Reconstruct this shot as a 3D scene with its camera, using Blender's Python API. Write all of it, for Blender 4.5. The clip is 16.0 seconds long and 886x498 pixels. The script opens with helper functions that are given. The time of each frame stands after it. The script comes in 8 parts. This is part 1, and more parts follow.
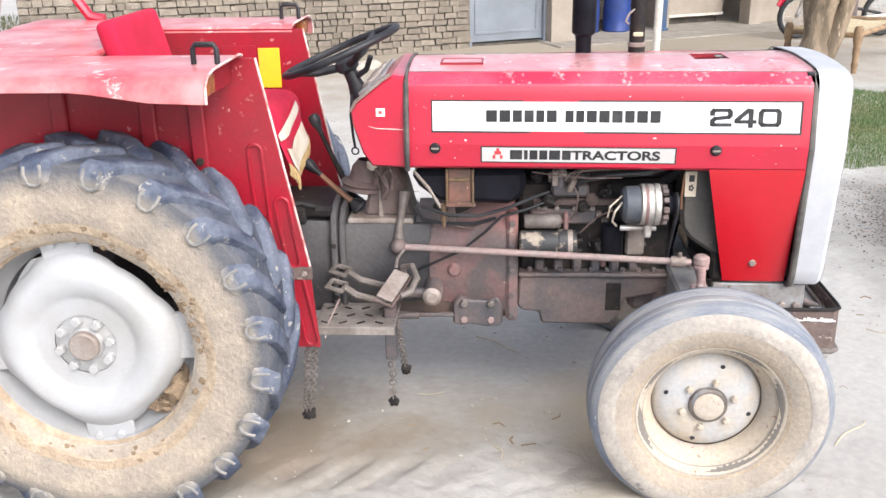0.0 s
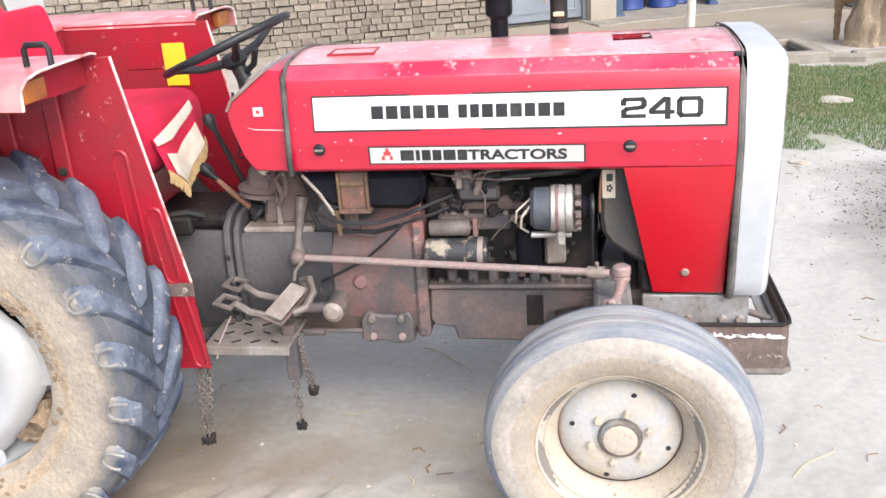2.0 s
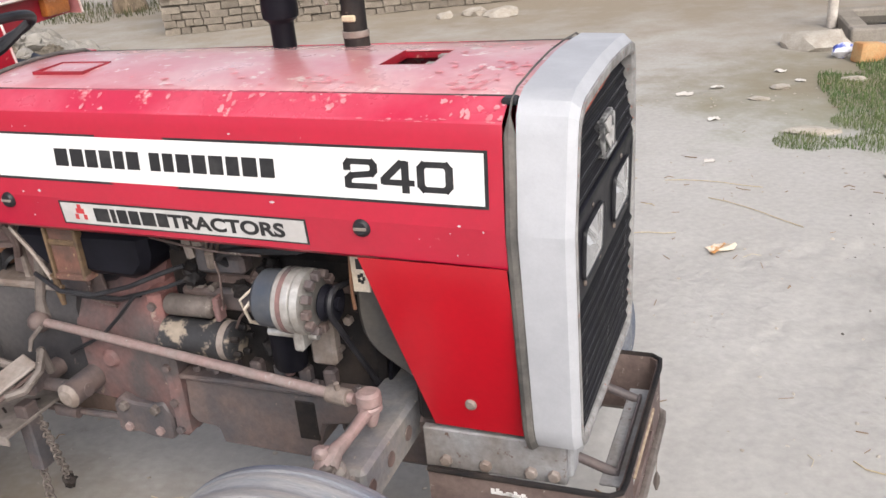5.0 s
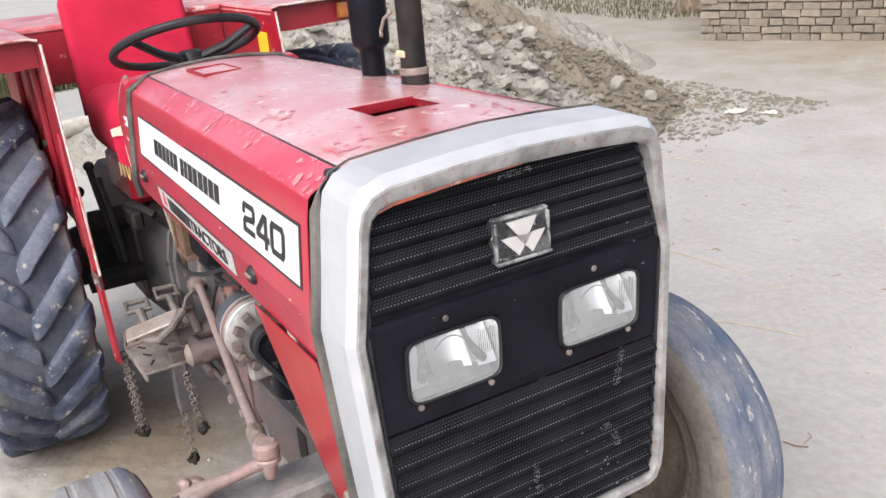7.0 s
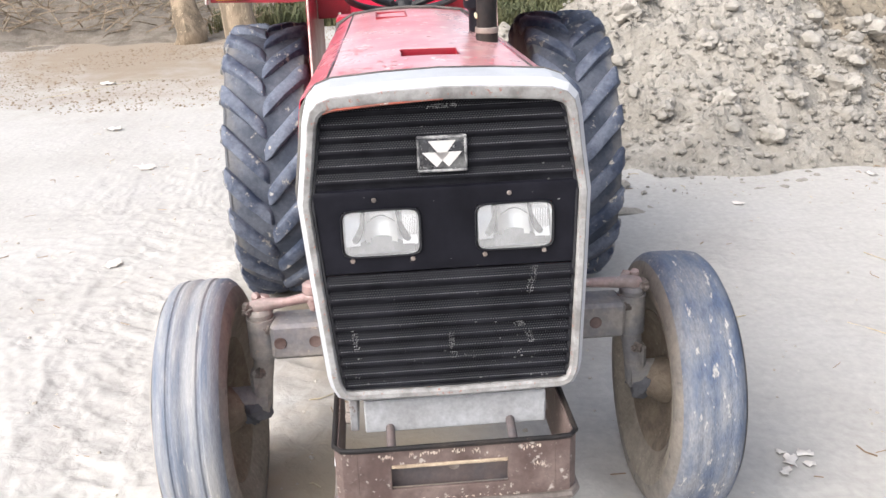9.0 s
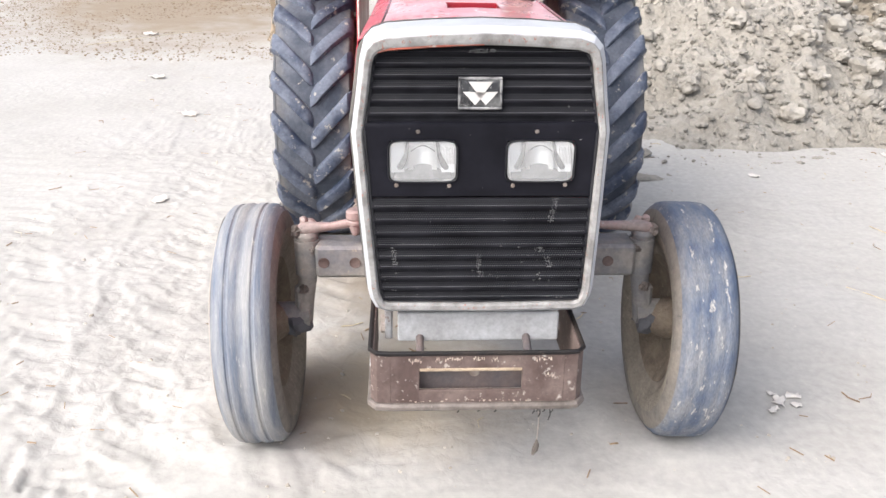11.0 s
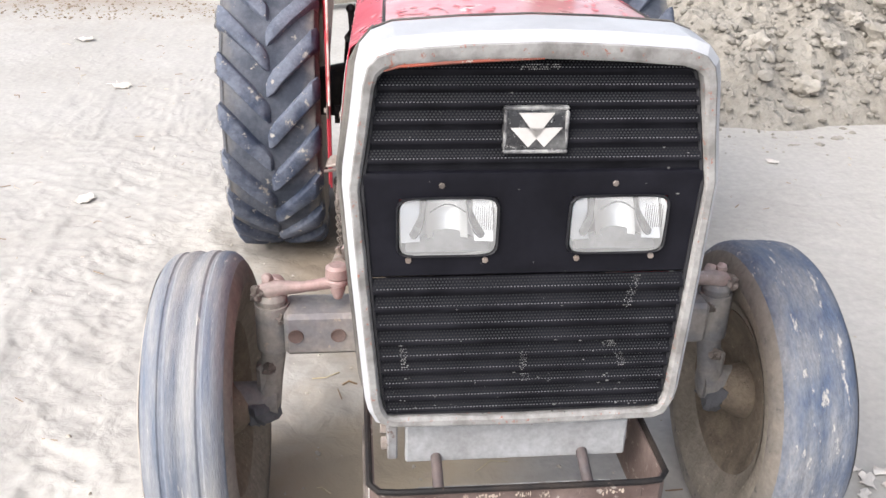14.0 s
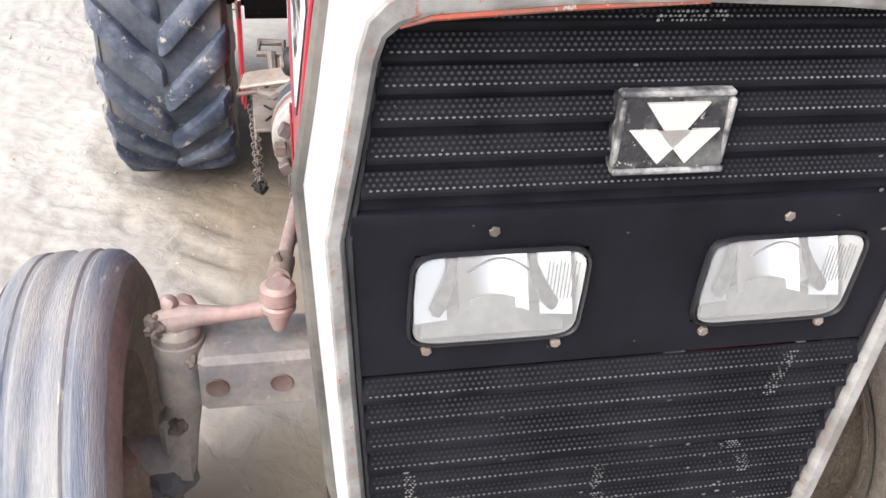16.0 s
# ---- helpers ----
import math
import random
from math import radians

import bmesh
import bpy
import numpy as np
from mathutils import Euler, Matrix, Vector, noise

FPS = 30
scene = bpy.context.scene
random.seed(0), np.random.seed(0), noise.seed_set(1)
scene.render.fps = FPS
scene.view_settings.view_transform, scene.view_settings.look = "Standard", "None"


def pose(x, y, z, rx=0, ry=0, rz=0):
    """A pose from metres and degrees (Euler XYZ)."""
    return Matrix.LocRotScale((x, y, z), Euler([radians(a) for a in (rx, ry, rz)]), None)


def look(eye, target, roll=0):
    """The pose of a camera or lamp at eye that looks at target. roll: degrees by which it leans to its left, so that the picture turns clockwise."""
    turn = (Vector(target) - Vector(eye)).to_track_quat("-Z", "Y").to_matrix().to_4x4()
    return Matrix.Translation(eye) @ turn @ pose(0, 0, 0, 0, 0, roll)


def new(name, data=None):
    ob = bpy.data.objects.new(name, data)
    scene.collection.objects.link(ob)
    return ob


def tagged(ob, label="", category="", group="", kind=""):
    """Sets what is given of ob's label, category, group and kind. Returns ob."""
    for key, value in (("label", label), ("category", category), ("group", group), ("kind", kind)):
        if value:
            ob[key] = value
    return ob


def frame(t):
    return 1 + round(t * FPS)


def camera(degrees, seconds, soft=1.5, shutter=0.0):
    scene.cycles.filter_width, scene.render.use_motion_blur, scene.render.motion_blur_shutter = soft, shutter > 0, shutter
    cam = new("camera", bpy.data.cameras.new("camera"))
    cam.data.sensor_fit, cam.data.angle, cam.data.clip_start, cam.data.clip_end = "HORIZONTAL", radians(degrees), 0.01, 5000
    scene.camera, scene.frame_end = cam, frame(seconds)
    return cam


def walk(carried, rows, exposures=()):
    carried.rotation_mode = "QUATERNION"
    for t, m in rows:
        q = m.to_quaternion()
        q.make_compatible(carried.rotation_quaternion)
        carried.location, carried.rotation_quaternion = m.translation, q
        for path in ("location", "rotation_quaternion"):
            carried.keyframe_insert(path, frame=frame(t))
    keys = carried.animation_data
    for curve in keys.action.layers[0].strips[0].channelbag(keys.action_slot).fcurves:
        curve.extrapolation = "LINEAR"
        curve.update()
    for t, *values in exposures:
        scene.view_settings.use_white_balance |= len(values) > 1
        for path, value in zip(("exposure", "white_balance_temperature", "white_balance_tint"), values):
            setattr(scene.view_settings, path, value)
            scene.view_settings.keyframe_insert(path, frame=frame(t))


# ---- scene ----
cam = camera(51.3, 16.0)
PATH = [
    (0, (1.292, -3.238, 1.83), (1.17, -1.367, 1.135), -1.0),
    (0.5, (1.37, -3.183, 1.828), (1.224, -1.315, 1.127), -1.9),
    (1, (1.588, -3.084, 1.828), (1.34, -1.231, 1.118), -2.7),
    (1.5, (1.772, -3.01, 1.814), (1.44, -1.17, 1.104), -3.5),
    (2, (1.847, -2.854, 1.777), (1.551, -1.013, 1.055), -3.8),
    (2.5, (1.941, -2.652, 1.768), (1.691, -0.823, 0.997), -3.2),
    (3, (2.125, -2.527, 1.766), (1.843, -0.716, 0.965), -4.1),
    (3.5, (2.335, -2.383, 1.766), (2.004, -0.587, 0.951), -3.3),
    (4, (2.39, -2.173, 1.741), (1.974, -0.401, 0.914), -3.1),
    (4.5, (2.457, -1.97, 1.75), (1.932, -0.232, 0.911), -3.6),
    (5, (2.745, -1.751, 1.727), (2.044, -0.055, 0.932), -5.5),
    (5.2, (2.856, -1.669, 1.732), (2.106, 0.01, 0.947), -4.6),
    (7.3, (3.66, -0.684, 1.667), (1.952, 0.098, 0.979), -4.0),
    (7.5, (3.774, -0.641, 1.668), (2.036, 0.061, 0.972), -3.0),
    (8, (4.003, -0.457, 1.684), (2.194, 0.003, 0.967), -5.1),
    (8.5, (4.144, -0.181, 1.681), (2.29, -0.01, 0.952), -1.9),
    (9, (4.284, -0.128, 1.68), (2.417, -0.002, 0.975), -2.1),
    (9.5, (4.496, -0.171, 1.673), (2.631, -0.06, 0.959), -0.3),
    (9.7, (4.592, -0.177, 1.672), (2.736, -0.07, 0.934), 0.2),
    (12, (4.543, -0.173, 1.681), (2.698, -0.103, 0.912), 0.5),
    (12.5, (4.375, -0.14, 1.681), (2.539, -0.079, 0.891), 0.2),
    (13, (4.225, -0.124, 1.674), (2.397, -0.07, 0.864), 0.7),
    (13.5, (4.039, -0.186, 1.64), (2.226, -0.072, 0.802), 1.6),
    (14, (3.798, -0.287, 1.645), (2.003, -0.1, 0.784), 1.4),
    (14.5, (3.583, -0.307, 1.627), (1.817, -0.07, 0.719), 1.6),
    (15, (3.321, -0.243, 1.595), (1.572, -0.026, 0.65), 1.7),
    (15.5, (3.195, -0.238, 1.57), (1.47, -0.013, 0.583), 1.9),
    (16, (3.064, -0.352, 1.529), (1.445, 0.036, 0.422), 4.4),
]
LIFT = 0.14
EXPOSURES = [(0, 1.02, 6250, 9), (2.5, 1.06, 6250, 9), (3.0, 0.93, 6250, 9), (3.5, 0.50, 6450, 10), (4.0, 0.24, 6650, 13), (4.5, 0.36, 6600, 11), (5.2, 0.53, 6500, 10), (7.3, 0.74, 6400, 9), (8.0, 0.88, 6400, 9), (8.5, 1.06, 6400, 9), (9.7, 1.12, 6400, 9), (11.8, 1.12, 6400, 9), (13.0, 1.10, 6400, 9), (14.0, 1.02, 6450, 9), (15.0, 0.62, 6450, 9), (16.0, 1.12, 6500, 9)]
walk(cam, [(t, look(eye, target, roll)) for t, eye, target, roll in PATH], [(t, stops + LIFT, kelvin, tint) for t, stops, kelvin, tint in EXPOSURES])

# ---- light ----
SUN_EL, SUN_AZ = radians(43), radians(-53)
world = bpy.data.worlds.new("sky")
scene.world = world
world.use_nodes = True
wn = world.node_tree.nodes
sky = wn.new("ShaderNodeTexSky")
sky.sky_type = "NISHITA"
sky.sun_disc = False
sky.sun_elevation, sky.sun_rotation = SUN_EL, radians(90) - SUN_AZ
sky.dust_density, sky.air_density, sky.ozone_density = 5.0, 0.7, 0.6
haze = wn.new("ShaderNodeHueSaturation")  # a hazy, whitish sky
haze.inputs["Saturation"].default_value = 0.5
world.node_tree.links.new(sky.outputs[0], haze.inputs["Color"])
world.node_tree.links.new(haze.outputs[0], wn["Background"].inputs[0])
wn["Background"].inputs[1].default_value = 0.15
sun = new("sun", bpy.data.lights.new("sun", "SUN"))
sun.data.energy, sun.data.angle, sun.data.color = 0.70, radians(66), (1.0, 0.965, 0.92)
sun.matrix_world = look((5 * math.cos(SUN_AZ), 5 * math.sin(SUN_AZ), 5 * math.tan(SUN_EL)), (0, 0, 0))


# ---- materials ----
def surf(name, a, b, c=None, scale=5.0, fine=70.0, mid=0.5, soft=0.12, chip=0.66, rough=(0.45, 0.75), metal=0.0,
         bump=0.25, depth=0.004, coat=0.0, per_piece=0.0, stretch=(1, 1, 1), grain=(0.80, 1.16), spots=4.3):
    """Two colours mixed in large stains with fine grain; c: chips and specks of a third colour."""
    m = bpy.data.materials.new(name)
    m.use_nodes = True
    t = m.node_tree
    n, lk = t.nodes, t.links
    bsdf = n["Principled BSDF"]
    co = n.new("ShaderNodeTexCoord")
    mp = n.new("ShaderNodeMapping")
    mp.inputs["Scale"].default_value = stretch
    lk.new(co.outputs["Object"], mp.inputs[0])

    def tex(s, detail, rough_=0.6):
        x = n.new("ShaderNodeTexNoise")
        x.inputs["Scale"].default_value, x.inputs["Detail"].default_value, x.inputs["Roughness"].default_value = s, detail, rough_
        lk.new(mp.outputs[0], x.inputs["Vector"])
        return x.outputs["Fac"]

    def ramp(fac, lo, hi, v0=0.0, v1=1.0):
        x = n.new("ShaderNodeMapRange")
        for i, v in zip((1, 2, 3, 4), (lo, hi, v0, v1)):
            x.inputs[i].default_value = v
        lk.new(fac, x.inputs[0])
        return x.outputs[0]

    def mix(fac, ca, cb, mode="MIX"):
        x = n.new("ShaderNodeMix")
        x.data_type, x.blend_type = "RGBA", mode
        for sock, val in ((x.inputs[0], fac), (x.inputs[6], ca), (x.inputs[7], cb)):
            if isinstance(val, (tuple, list)):
                sock.default_value = (*val, 1) if len(val) == 3 else val
            elif isinstance(val, float):
                sock.default_value = val
            else:
                lk.new(val, sock)
        return x.outputs[2]

    big, fleck = tex(scale, 6), tex(fine, 4)
    stain = ramp(big, mid - soft, mid + soft)
    col = mix(stain, a, b)
    shade = ramp(fleck, 0.25, 0.75, *grain)
    comb = n.new("ShaderNodeCombineColor")
    for i in range(3):
        lk.new(shade, comb.inputs[i])
    col = mix(1.0, col, comb.outputs[0], "MULTIPLY")
    if c is not None:
        spot = tex(scale * spots, 8, 0.7)
        col = mix(ramp(spot, chip, chip + 0.05), col, c)
    if per_piece:
        info = n.new("ShaderNodeObjectInfo")
        hsv = n.new("ShaderNodeHueSaturation")
        lk.new(ramp(info.outputs["Random"], 0, 1, 1 - per_piece, 1 + per_piece), hsv.inputs["Value"])
        lk.new(col, hsv.inputs["Color"])
        col = hsv.outputs[0]
    lk.new(col, bsdf.inputs["Base Color"])
    lk.new(ramp(big, 0.3, 0.7, rough[0], rough[1]), bsdf.inputs["Roughness"])
    bsdf.inputs["Metallic"].default_value = metal
    bsdf.inputs["Coat Weight"].default_value, bsdf.inputs["Coat Roughness"].default_value = coat, 0.26
    if bump:
        bp = n.new("ShaderNodeBump")
        bp.inputs["Strength"].default_value, bp.inputs["Distance"].default_value = bump, depth
        lk.new(fleck, bp.inputs["Height"])
        lk.new(bp.outputs[0], bsdf.inputs["Normal"])
    return m


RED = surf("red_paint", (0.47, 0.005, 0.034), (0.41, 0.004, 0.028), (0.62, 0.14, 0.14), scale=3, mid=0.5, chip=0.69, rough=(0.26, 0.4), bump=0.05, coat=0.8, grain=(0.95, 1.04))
# Same paint as RED, minus the pink that RED carries for sky reflection.
RED_LOWER = surf("lower_red_paint", (0.48, 0.005, 0.016), (0.43, 0.004, 0.014), (0.62, 0.20, 0.17), scale=3, mid=0.5, chip=0.68, rough=(0.3, 0.42), bump=0.05, coat=0.5, grain=(0.95, 1.04))
# RED_TOP and RED_BEVEL: fading and chips, plus sky sheen painted in as pale pink.
RED_TOP = surf("faded_sheen_red_paint", (0.70, 0.40, 0.40), (0.60, 0.19, 0.21), (0.78, 0.62, 0.58), scale=4, chip=0.585, rough=(0.22, 0.38), bump=0.06, coat=1.0, grain=(0.95, 1.04))
RED_BEVEL = surf("chipped_sheen_red_paint", (0.56, 0.075, 0.12), (0.48, 0.012, 0.050), (0.68, 0.36, 0.36), scale=4, chip=0.60, spots=2.0, rough=(0.22, 0.36), bump=0.05, coat=0.8, grain=(0.95, 1.04))
RED_DUSTY = surf("dusty_red_paint", (0.31, 0.007, 0.021), (0.235, 0.012, 0.022), (0.56, 0.30, 0.26), scale=4, chip=0.64, rough=(0.35, 0.6), bump=0.1, coat=0.2, grain=(0.9, 1.08))
SILVER = surf("silver_paint", (0.50, 0.51, 0.54), (0.42, 0.43, 0.46), (0.35, 0.26, 0.24), scale=5, chip=0.69, rough=(0.4, 0.6), metal=0.15, bump=0.12, grain=(0.95, 1.04), fine=160)
SILVER_WORN = surf("worn_silver_paint", (0.31, 0.305, 0.302), (0.17, 0.162, 0.158), (0.28, 0.115, 0.085), scale=17, mid=0.52, soft=0.11, chip=0.60, rough=(0.45, 0.7), bump=0.3, grain=(0.85, 1.12))
BLACK = surf("black_paint", (0.007, 0.007, 0.010), (0.012, 0.012, 0.017), (0.26, 0.25, 0.24), scale=8, chip=0.70, rough=(0.3, 0.5), bump=0.08, grain=(0.95, 1.04))
RUBBER_SEAL = surf("black_seal", (0.02, 0.02, 0.02), (0.05, 0.048, 0.045), scale=8, rough=(0.6, 0.8), bump=0.2)
DARK_IRON = surf("oily_iron", (0.011, 0.010, 0.011), (0.038, 0.030, 0.026), (0.15, 0.11, 0.09), scale=9, mid=0.55, chip=0.64, rough=(0.5, 0.8), bump=0.5)
RUSTY = surf("rusty_red_casting", (0.255, 0.122, 0.112), (0.105, 0.090, 0.090), (0.34, 0.26, 0.22), scale=3.4, mid=0.47, soft=0.10, chip=0.62, spots=4.5, rough=(0.5, 0.8), bump=0.4)
GREY_IRON = surf("grey_casting", (0.075, 0.072, 0.080), (0.165, 0.120, 0.108), (0.27, 0.21, 0.175), scale=6, soft=0.14, chip=0.635, spots=2.6, rough=(0.45, 0.75), metal=0.1, bump=0.35)
PALE_IRON = surf("dusty_steel", (0.32, 0.28, 0.255), (0.21, 0.165, 0.14), (0.2, 0.1, 0.07), scale=9, chip=0.66, rough=(0.45, 0.7), metal=0.2, bump=0.3)
ALU = surf("bare_aluminium", (0.58, 0.57, 0.55), (0.40, 0.37, 0.34), scale=14, rough=(0.35, 0.55), metal=0.6, bump=0.2)
LINK = surf("pinkish_steel_rod", (0.335, 0.232, 0.220), (0.30, 0.245, 0.232), (0.40, 0.36, 0.34), scale=10, chip=0.62, rough=(0.45, 0.65), metal=0.2, bump=0.2)
BROWN_RUST = surf("brown_rust", (0.078, 0.050, 0.045), (0.165, 0.122, 0.110), (0.36, 0.32, 0.29), scale=9, soft=0.14, chip=0.60, rough=(0.55, 0.8), bump=0.4)
TREAD = surf("tread_rubber", (0.066, 0.090, 0.145), (0.185, 0.192, 0.212), (0.40, 0.38, 0.355), scale=7, mid=0.50, soft=0.13, chip=0.60, rough=(0.6, 0.85), bump=0.5, grain=(0.72, 1.25), spots=2.6, stretch=(1, 3, 1))
TREAD_REAR = surf("lug_rubber", (0.030, 0.042, 0.076), (0.118, 0.134, 0.178), (0.34, 0.32, 0.29), scale=8, mid=0.5, soft=0.10, chip=0.59, rough=(0.55, 0.85), bump=0.5, grain=(0.72, 1.25), spots=2.4)
TREAD_DUSTY = surf("dusty_tread_rubber", (0.32, 0.312, 0.305), (0.125, 0.148, 0.198), (0.47, 0.45, 0.42), scale=4, mid=0.50, soft=0.17, chip=0.62, rough=(0.7, 0.9), bump=0.5, grain=(0.82, 1.15), spots=2.6, stretch=(0.8, 7, 0.8))
DUST_CASING = surf("dust_grey_rubber", (0.092, 0.102, 0.130), (0.036, 0.045, 0.066), (0.30, 0.28, 0.25), scale=6, chip=0.62, rough=(0.7, 0.9), bump=0.4, spots=2.4)
DUSTY_SEAL = surf("dusty_black_seal", (0.035, 0.034, 0.034), (0.13, 0.12, 0.11), scale=9, rough=(0.6, 0.8), bump=0.2)
AXLE_DUST = surf("dusty_blue_grey_steel", (0.155, 0.154, 0.165), (0.25, 0.232, 0.215), (0.33, 0.28, 0.23), scale=9, soft=0.09, chip=0.62, rough=(0.55, 0.8), bump=0.4)
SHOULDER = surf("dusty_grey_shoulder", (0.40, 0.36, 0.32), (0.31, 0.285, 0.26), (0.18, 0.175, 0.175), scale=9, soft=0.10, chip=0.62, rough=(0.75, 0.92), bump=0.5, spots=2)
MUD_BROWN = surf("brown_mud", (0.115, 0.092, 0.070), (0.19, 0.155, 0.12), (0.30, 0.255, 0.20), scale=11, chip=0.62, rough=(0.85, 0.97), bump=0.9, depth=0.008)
WORN_DARK = surf("grimy_worn_steel", (0.20, 0.17, 0.155), (0.10, 0.085, 0.076), (0.36, 0.32, 0.28), scale=10, chip=0.63, rough=(0.45, 0.7), metal=0.2, bump=0.35)
TRIM_WORN = surf("rubbed_red_edge", (0.68, 0.60, 0.56), (0.50, 0.15, 0.14), (0.40, 0.02, 0.03), scale=14, mid=0.55, chip=0.63, rough=(0.4, 0.6), bump=0.2)
STARTER = surf("peeling_black_enamel", (0.030, 0.030, 0.033), (0.30, 0.25, 0.20), (0.12, 0.10, 0.09), scale=17, mid=0.57, soft=0.03, chip=0.62, rough=(0.4, 0.7), bump=0.3)
MUDDY = surf("mud_caked_rubber", (0.395, 0.332, 0.262), (0.295, 0.256, 0.215), (0.22, 0.195, 0.175), scale=8, soft=0.12, chip=0.615, rough=(0.8, 0.95), bump=0.8, depth=0.008, grain=(0.82, 1.14))
MUD = surf("dried_mud", (0.42, 0.335, 0.245), (0.32, 0.245, 0.175), (0.50, 0.42, 0.33), scale=18, rough=(0.85, 0.98), bump=0.9, depth=0.008)
RIM_PAINT = surf("silver_wheel_paint", (0.42, 0.425, 0.44), (0.37, 0.365, 0.36), (0.48, 0.40, 0.31), scale=4, chip=0.68, rough=(0.45, 0.6), metal=0.1, bump=0.06, grain=(0.95, 1.04))
RIM_DUST = surf("dusty_wheel_rim", (0.46, 0.39, 0.30), (0.42, 0.37, 0.32), (0.24, 0.14, 0.085), scale=9, chip=0.60, rough=(0.6, 0.85), bump=0.4, grain=(0.85,1.12))
BLACK_PLASTIC = surf("black_plastic", (0.015, 0.015, 0.018), (0.03, 0.03, 0.034), scale=10, rough=(0.35, 0.55), bump=0.1, grain=(0.95, 1.04))
CLOTH_RED = surf("crimson_velvet", (0.50, 0.006, 0.045), (0.40, 0.006, 0.035), scale=6, fine=240, rough=(0.85, 0.95), bump=0.3)
CLOTH_WHITE = surf("cream_cloth", (0.66, 0.60, 0.52), (0.56, 0.48, 0.38), scale=14, fine=300, rough=(0.85, 0.95), bump=0.4)
FRINGE = surf("gold_fringe", (0.50, 0.36, 0.17), (0.38, 0.25, 0.12), scale=30, fine=300, rough=(0.8, 0.9), bump=0.4)
WHITE_DECAL = surf("white_decal", (0.80, 0.80, 0.80), (0.76, 0.75, 0.74), (0.5, 0.45, 0.43), scale=9, chip=0.76, rough=(0.3, 0.45), bump=0.03, grain=(0.95, 1.04))
PALE_DECAL = surf("pale_grey_decal", (0.56, 0.55, 0.54), (0.48, 0.46, 0.45), (0.35, 0.3, 0.28), scale=12, chip=0.72, rough=(0.35, 0.5), bump=0.03, grain=(0.95, 1.04))
INK = surf("decal_ink", (0.018, 0.018, 0.02), (0.05, 0.048, 0.048), (0.5, 0.5, 0.5), scale=20, mid=0.62, chip=0.78, rough=(0.35, 0.5), bump=0.03)
RED_INK = surf("red_ink", (0.55, 0.05, 0.06), (0.45, 0.05, 0.05), scale=20, rough=(0.4, 0.5), bump=0)
YELLOW = surf("yellow_sticker", (0.85, 0.53, 0.02), (0.80, 0.47, 0.03), scale=7, rough=(0.4, 0.55), bump=0.04, grain=(0.95, 1.04))
AMBER = surf("amber_lens", (0.42, 0.14, 0.03), (0.27, 0.095, 0.03), scale=10, fine=200, rough=(0.15, 0.3), bump=0.3)
COPPER = surf("brown_lever", (0.24, 0.12, 0.07), (0.17, 0.085, 0.05), scale=12, rough=(0.4, 0.6), bump=0.15)
MESH_BLACK = surf("perforated_black", (0.006, 0.006, 0.008), (0.014, 0.014, 0.018), (0.16, 0.155, 0.15), scale=10, chip=0.72, rough=(0.4, 0.6), bump=0.1, grain=(0.95, 1.04))
SAND = surf("pale_sandy_dirt", (0.430, 0.418, 0.402), (0.365, 0.350, 0.330), (0.31, 0.295, 0.275), scale=1.1, fine=30, mid=0.5, soft=0.20, chip=0.66, rough=(0.9, 1.0), bump=0.16, depth=0.008, grain=(0.88, 1.10))


def scuffed(m, depth):
    """Adds foot scuffs and soft ridges to a ground material's relief."""
    t = m.node_tree
    n, lk = t.nodes, t.links
    co, scuff, where, clip, times, bump = (n.new("ShaderNode" + k) for k in ("TexCoord", "TexNoise", "TexNoise", "MapRange", "Math", "Bump"))
    scuff.inputs["Scale"].default_value, scuff.inputs["Detail"].default_value, scuff.inputs["Distortion"].default_value = 11.0, 8.0, 0.4
    where.inputs["Scale"].default_value, where.inputs["Detail"].default_value = 0.9, 2.0
    for x in (scuff, where):
        lk.new(co.outputs["Object"], x.inputs["Vector"])
    for i, v in zip((1, 2, 3, 4), (0.40, 0.62, 0.12, 1.0)):
        clip.inputs[i].default_value = v
    lk.new(where.outputs["Fac"], clip.inputs[0])
    times.operation = "MULTIPLY"
    lk.new(scuff.outputs["Fac"], times.inputs[0])
    lk.new(clip.outputs[0], times.inputs[1])
    bump.inputs["Strength"].default_value, bump.inputs["Distance"].default_value = 0.9, depth
    lk.new(times.outputs[0], bump.inputs["Height"])
    old = n["Principled BSDF"].inputs["Normal"].links[0].from_node
    lk.new(bump.outputs[0], old.inputs["Normal"])


scuffed(SAND, 0.017)
CLAY = surf("dug_clay", (0.32, 0.30, 0.27), (0.25, 0.23, 0.20), (0.40, 0.375, 0.34), scale=2.2, fine=26, chip=0.62, rough=(0.9, 1.0), bump=0.9, depth=0.03)
CLOD = surf("clay_clod", (0.335, 0.315, 0.285), (0.26, 0.24, 0.21), scale=5, fine=40, rough=(0.9, 1.0), bump=0.7, depth=0.01, per_piece=0.12)
BRICK = surf("pale_mud_brick", (0.255, 0.220, 0.180), (0.195, 0.166, 0.134), (0.32, 0.29, 0.25), scale=7.0, fine=45, chip=0.61, rough=(0.85, 0.97), bump=1.0, depth=0.012, per_piece=0.17)
MORTAR = surf("mud_mortar", (0.17, 0.148, 0.124), (0.12, 0.104, 0.086), scale=4, fine=50, rough=(0.9, 1.0), bump=0.7, depth=0.008)
PLASTER = surf("grey_brown_plaster", (0.34, 0.295, 0.245), (0.27, 0.23, 0.19), scale=2, rough=(0.85, 0.95), bump=0.4)
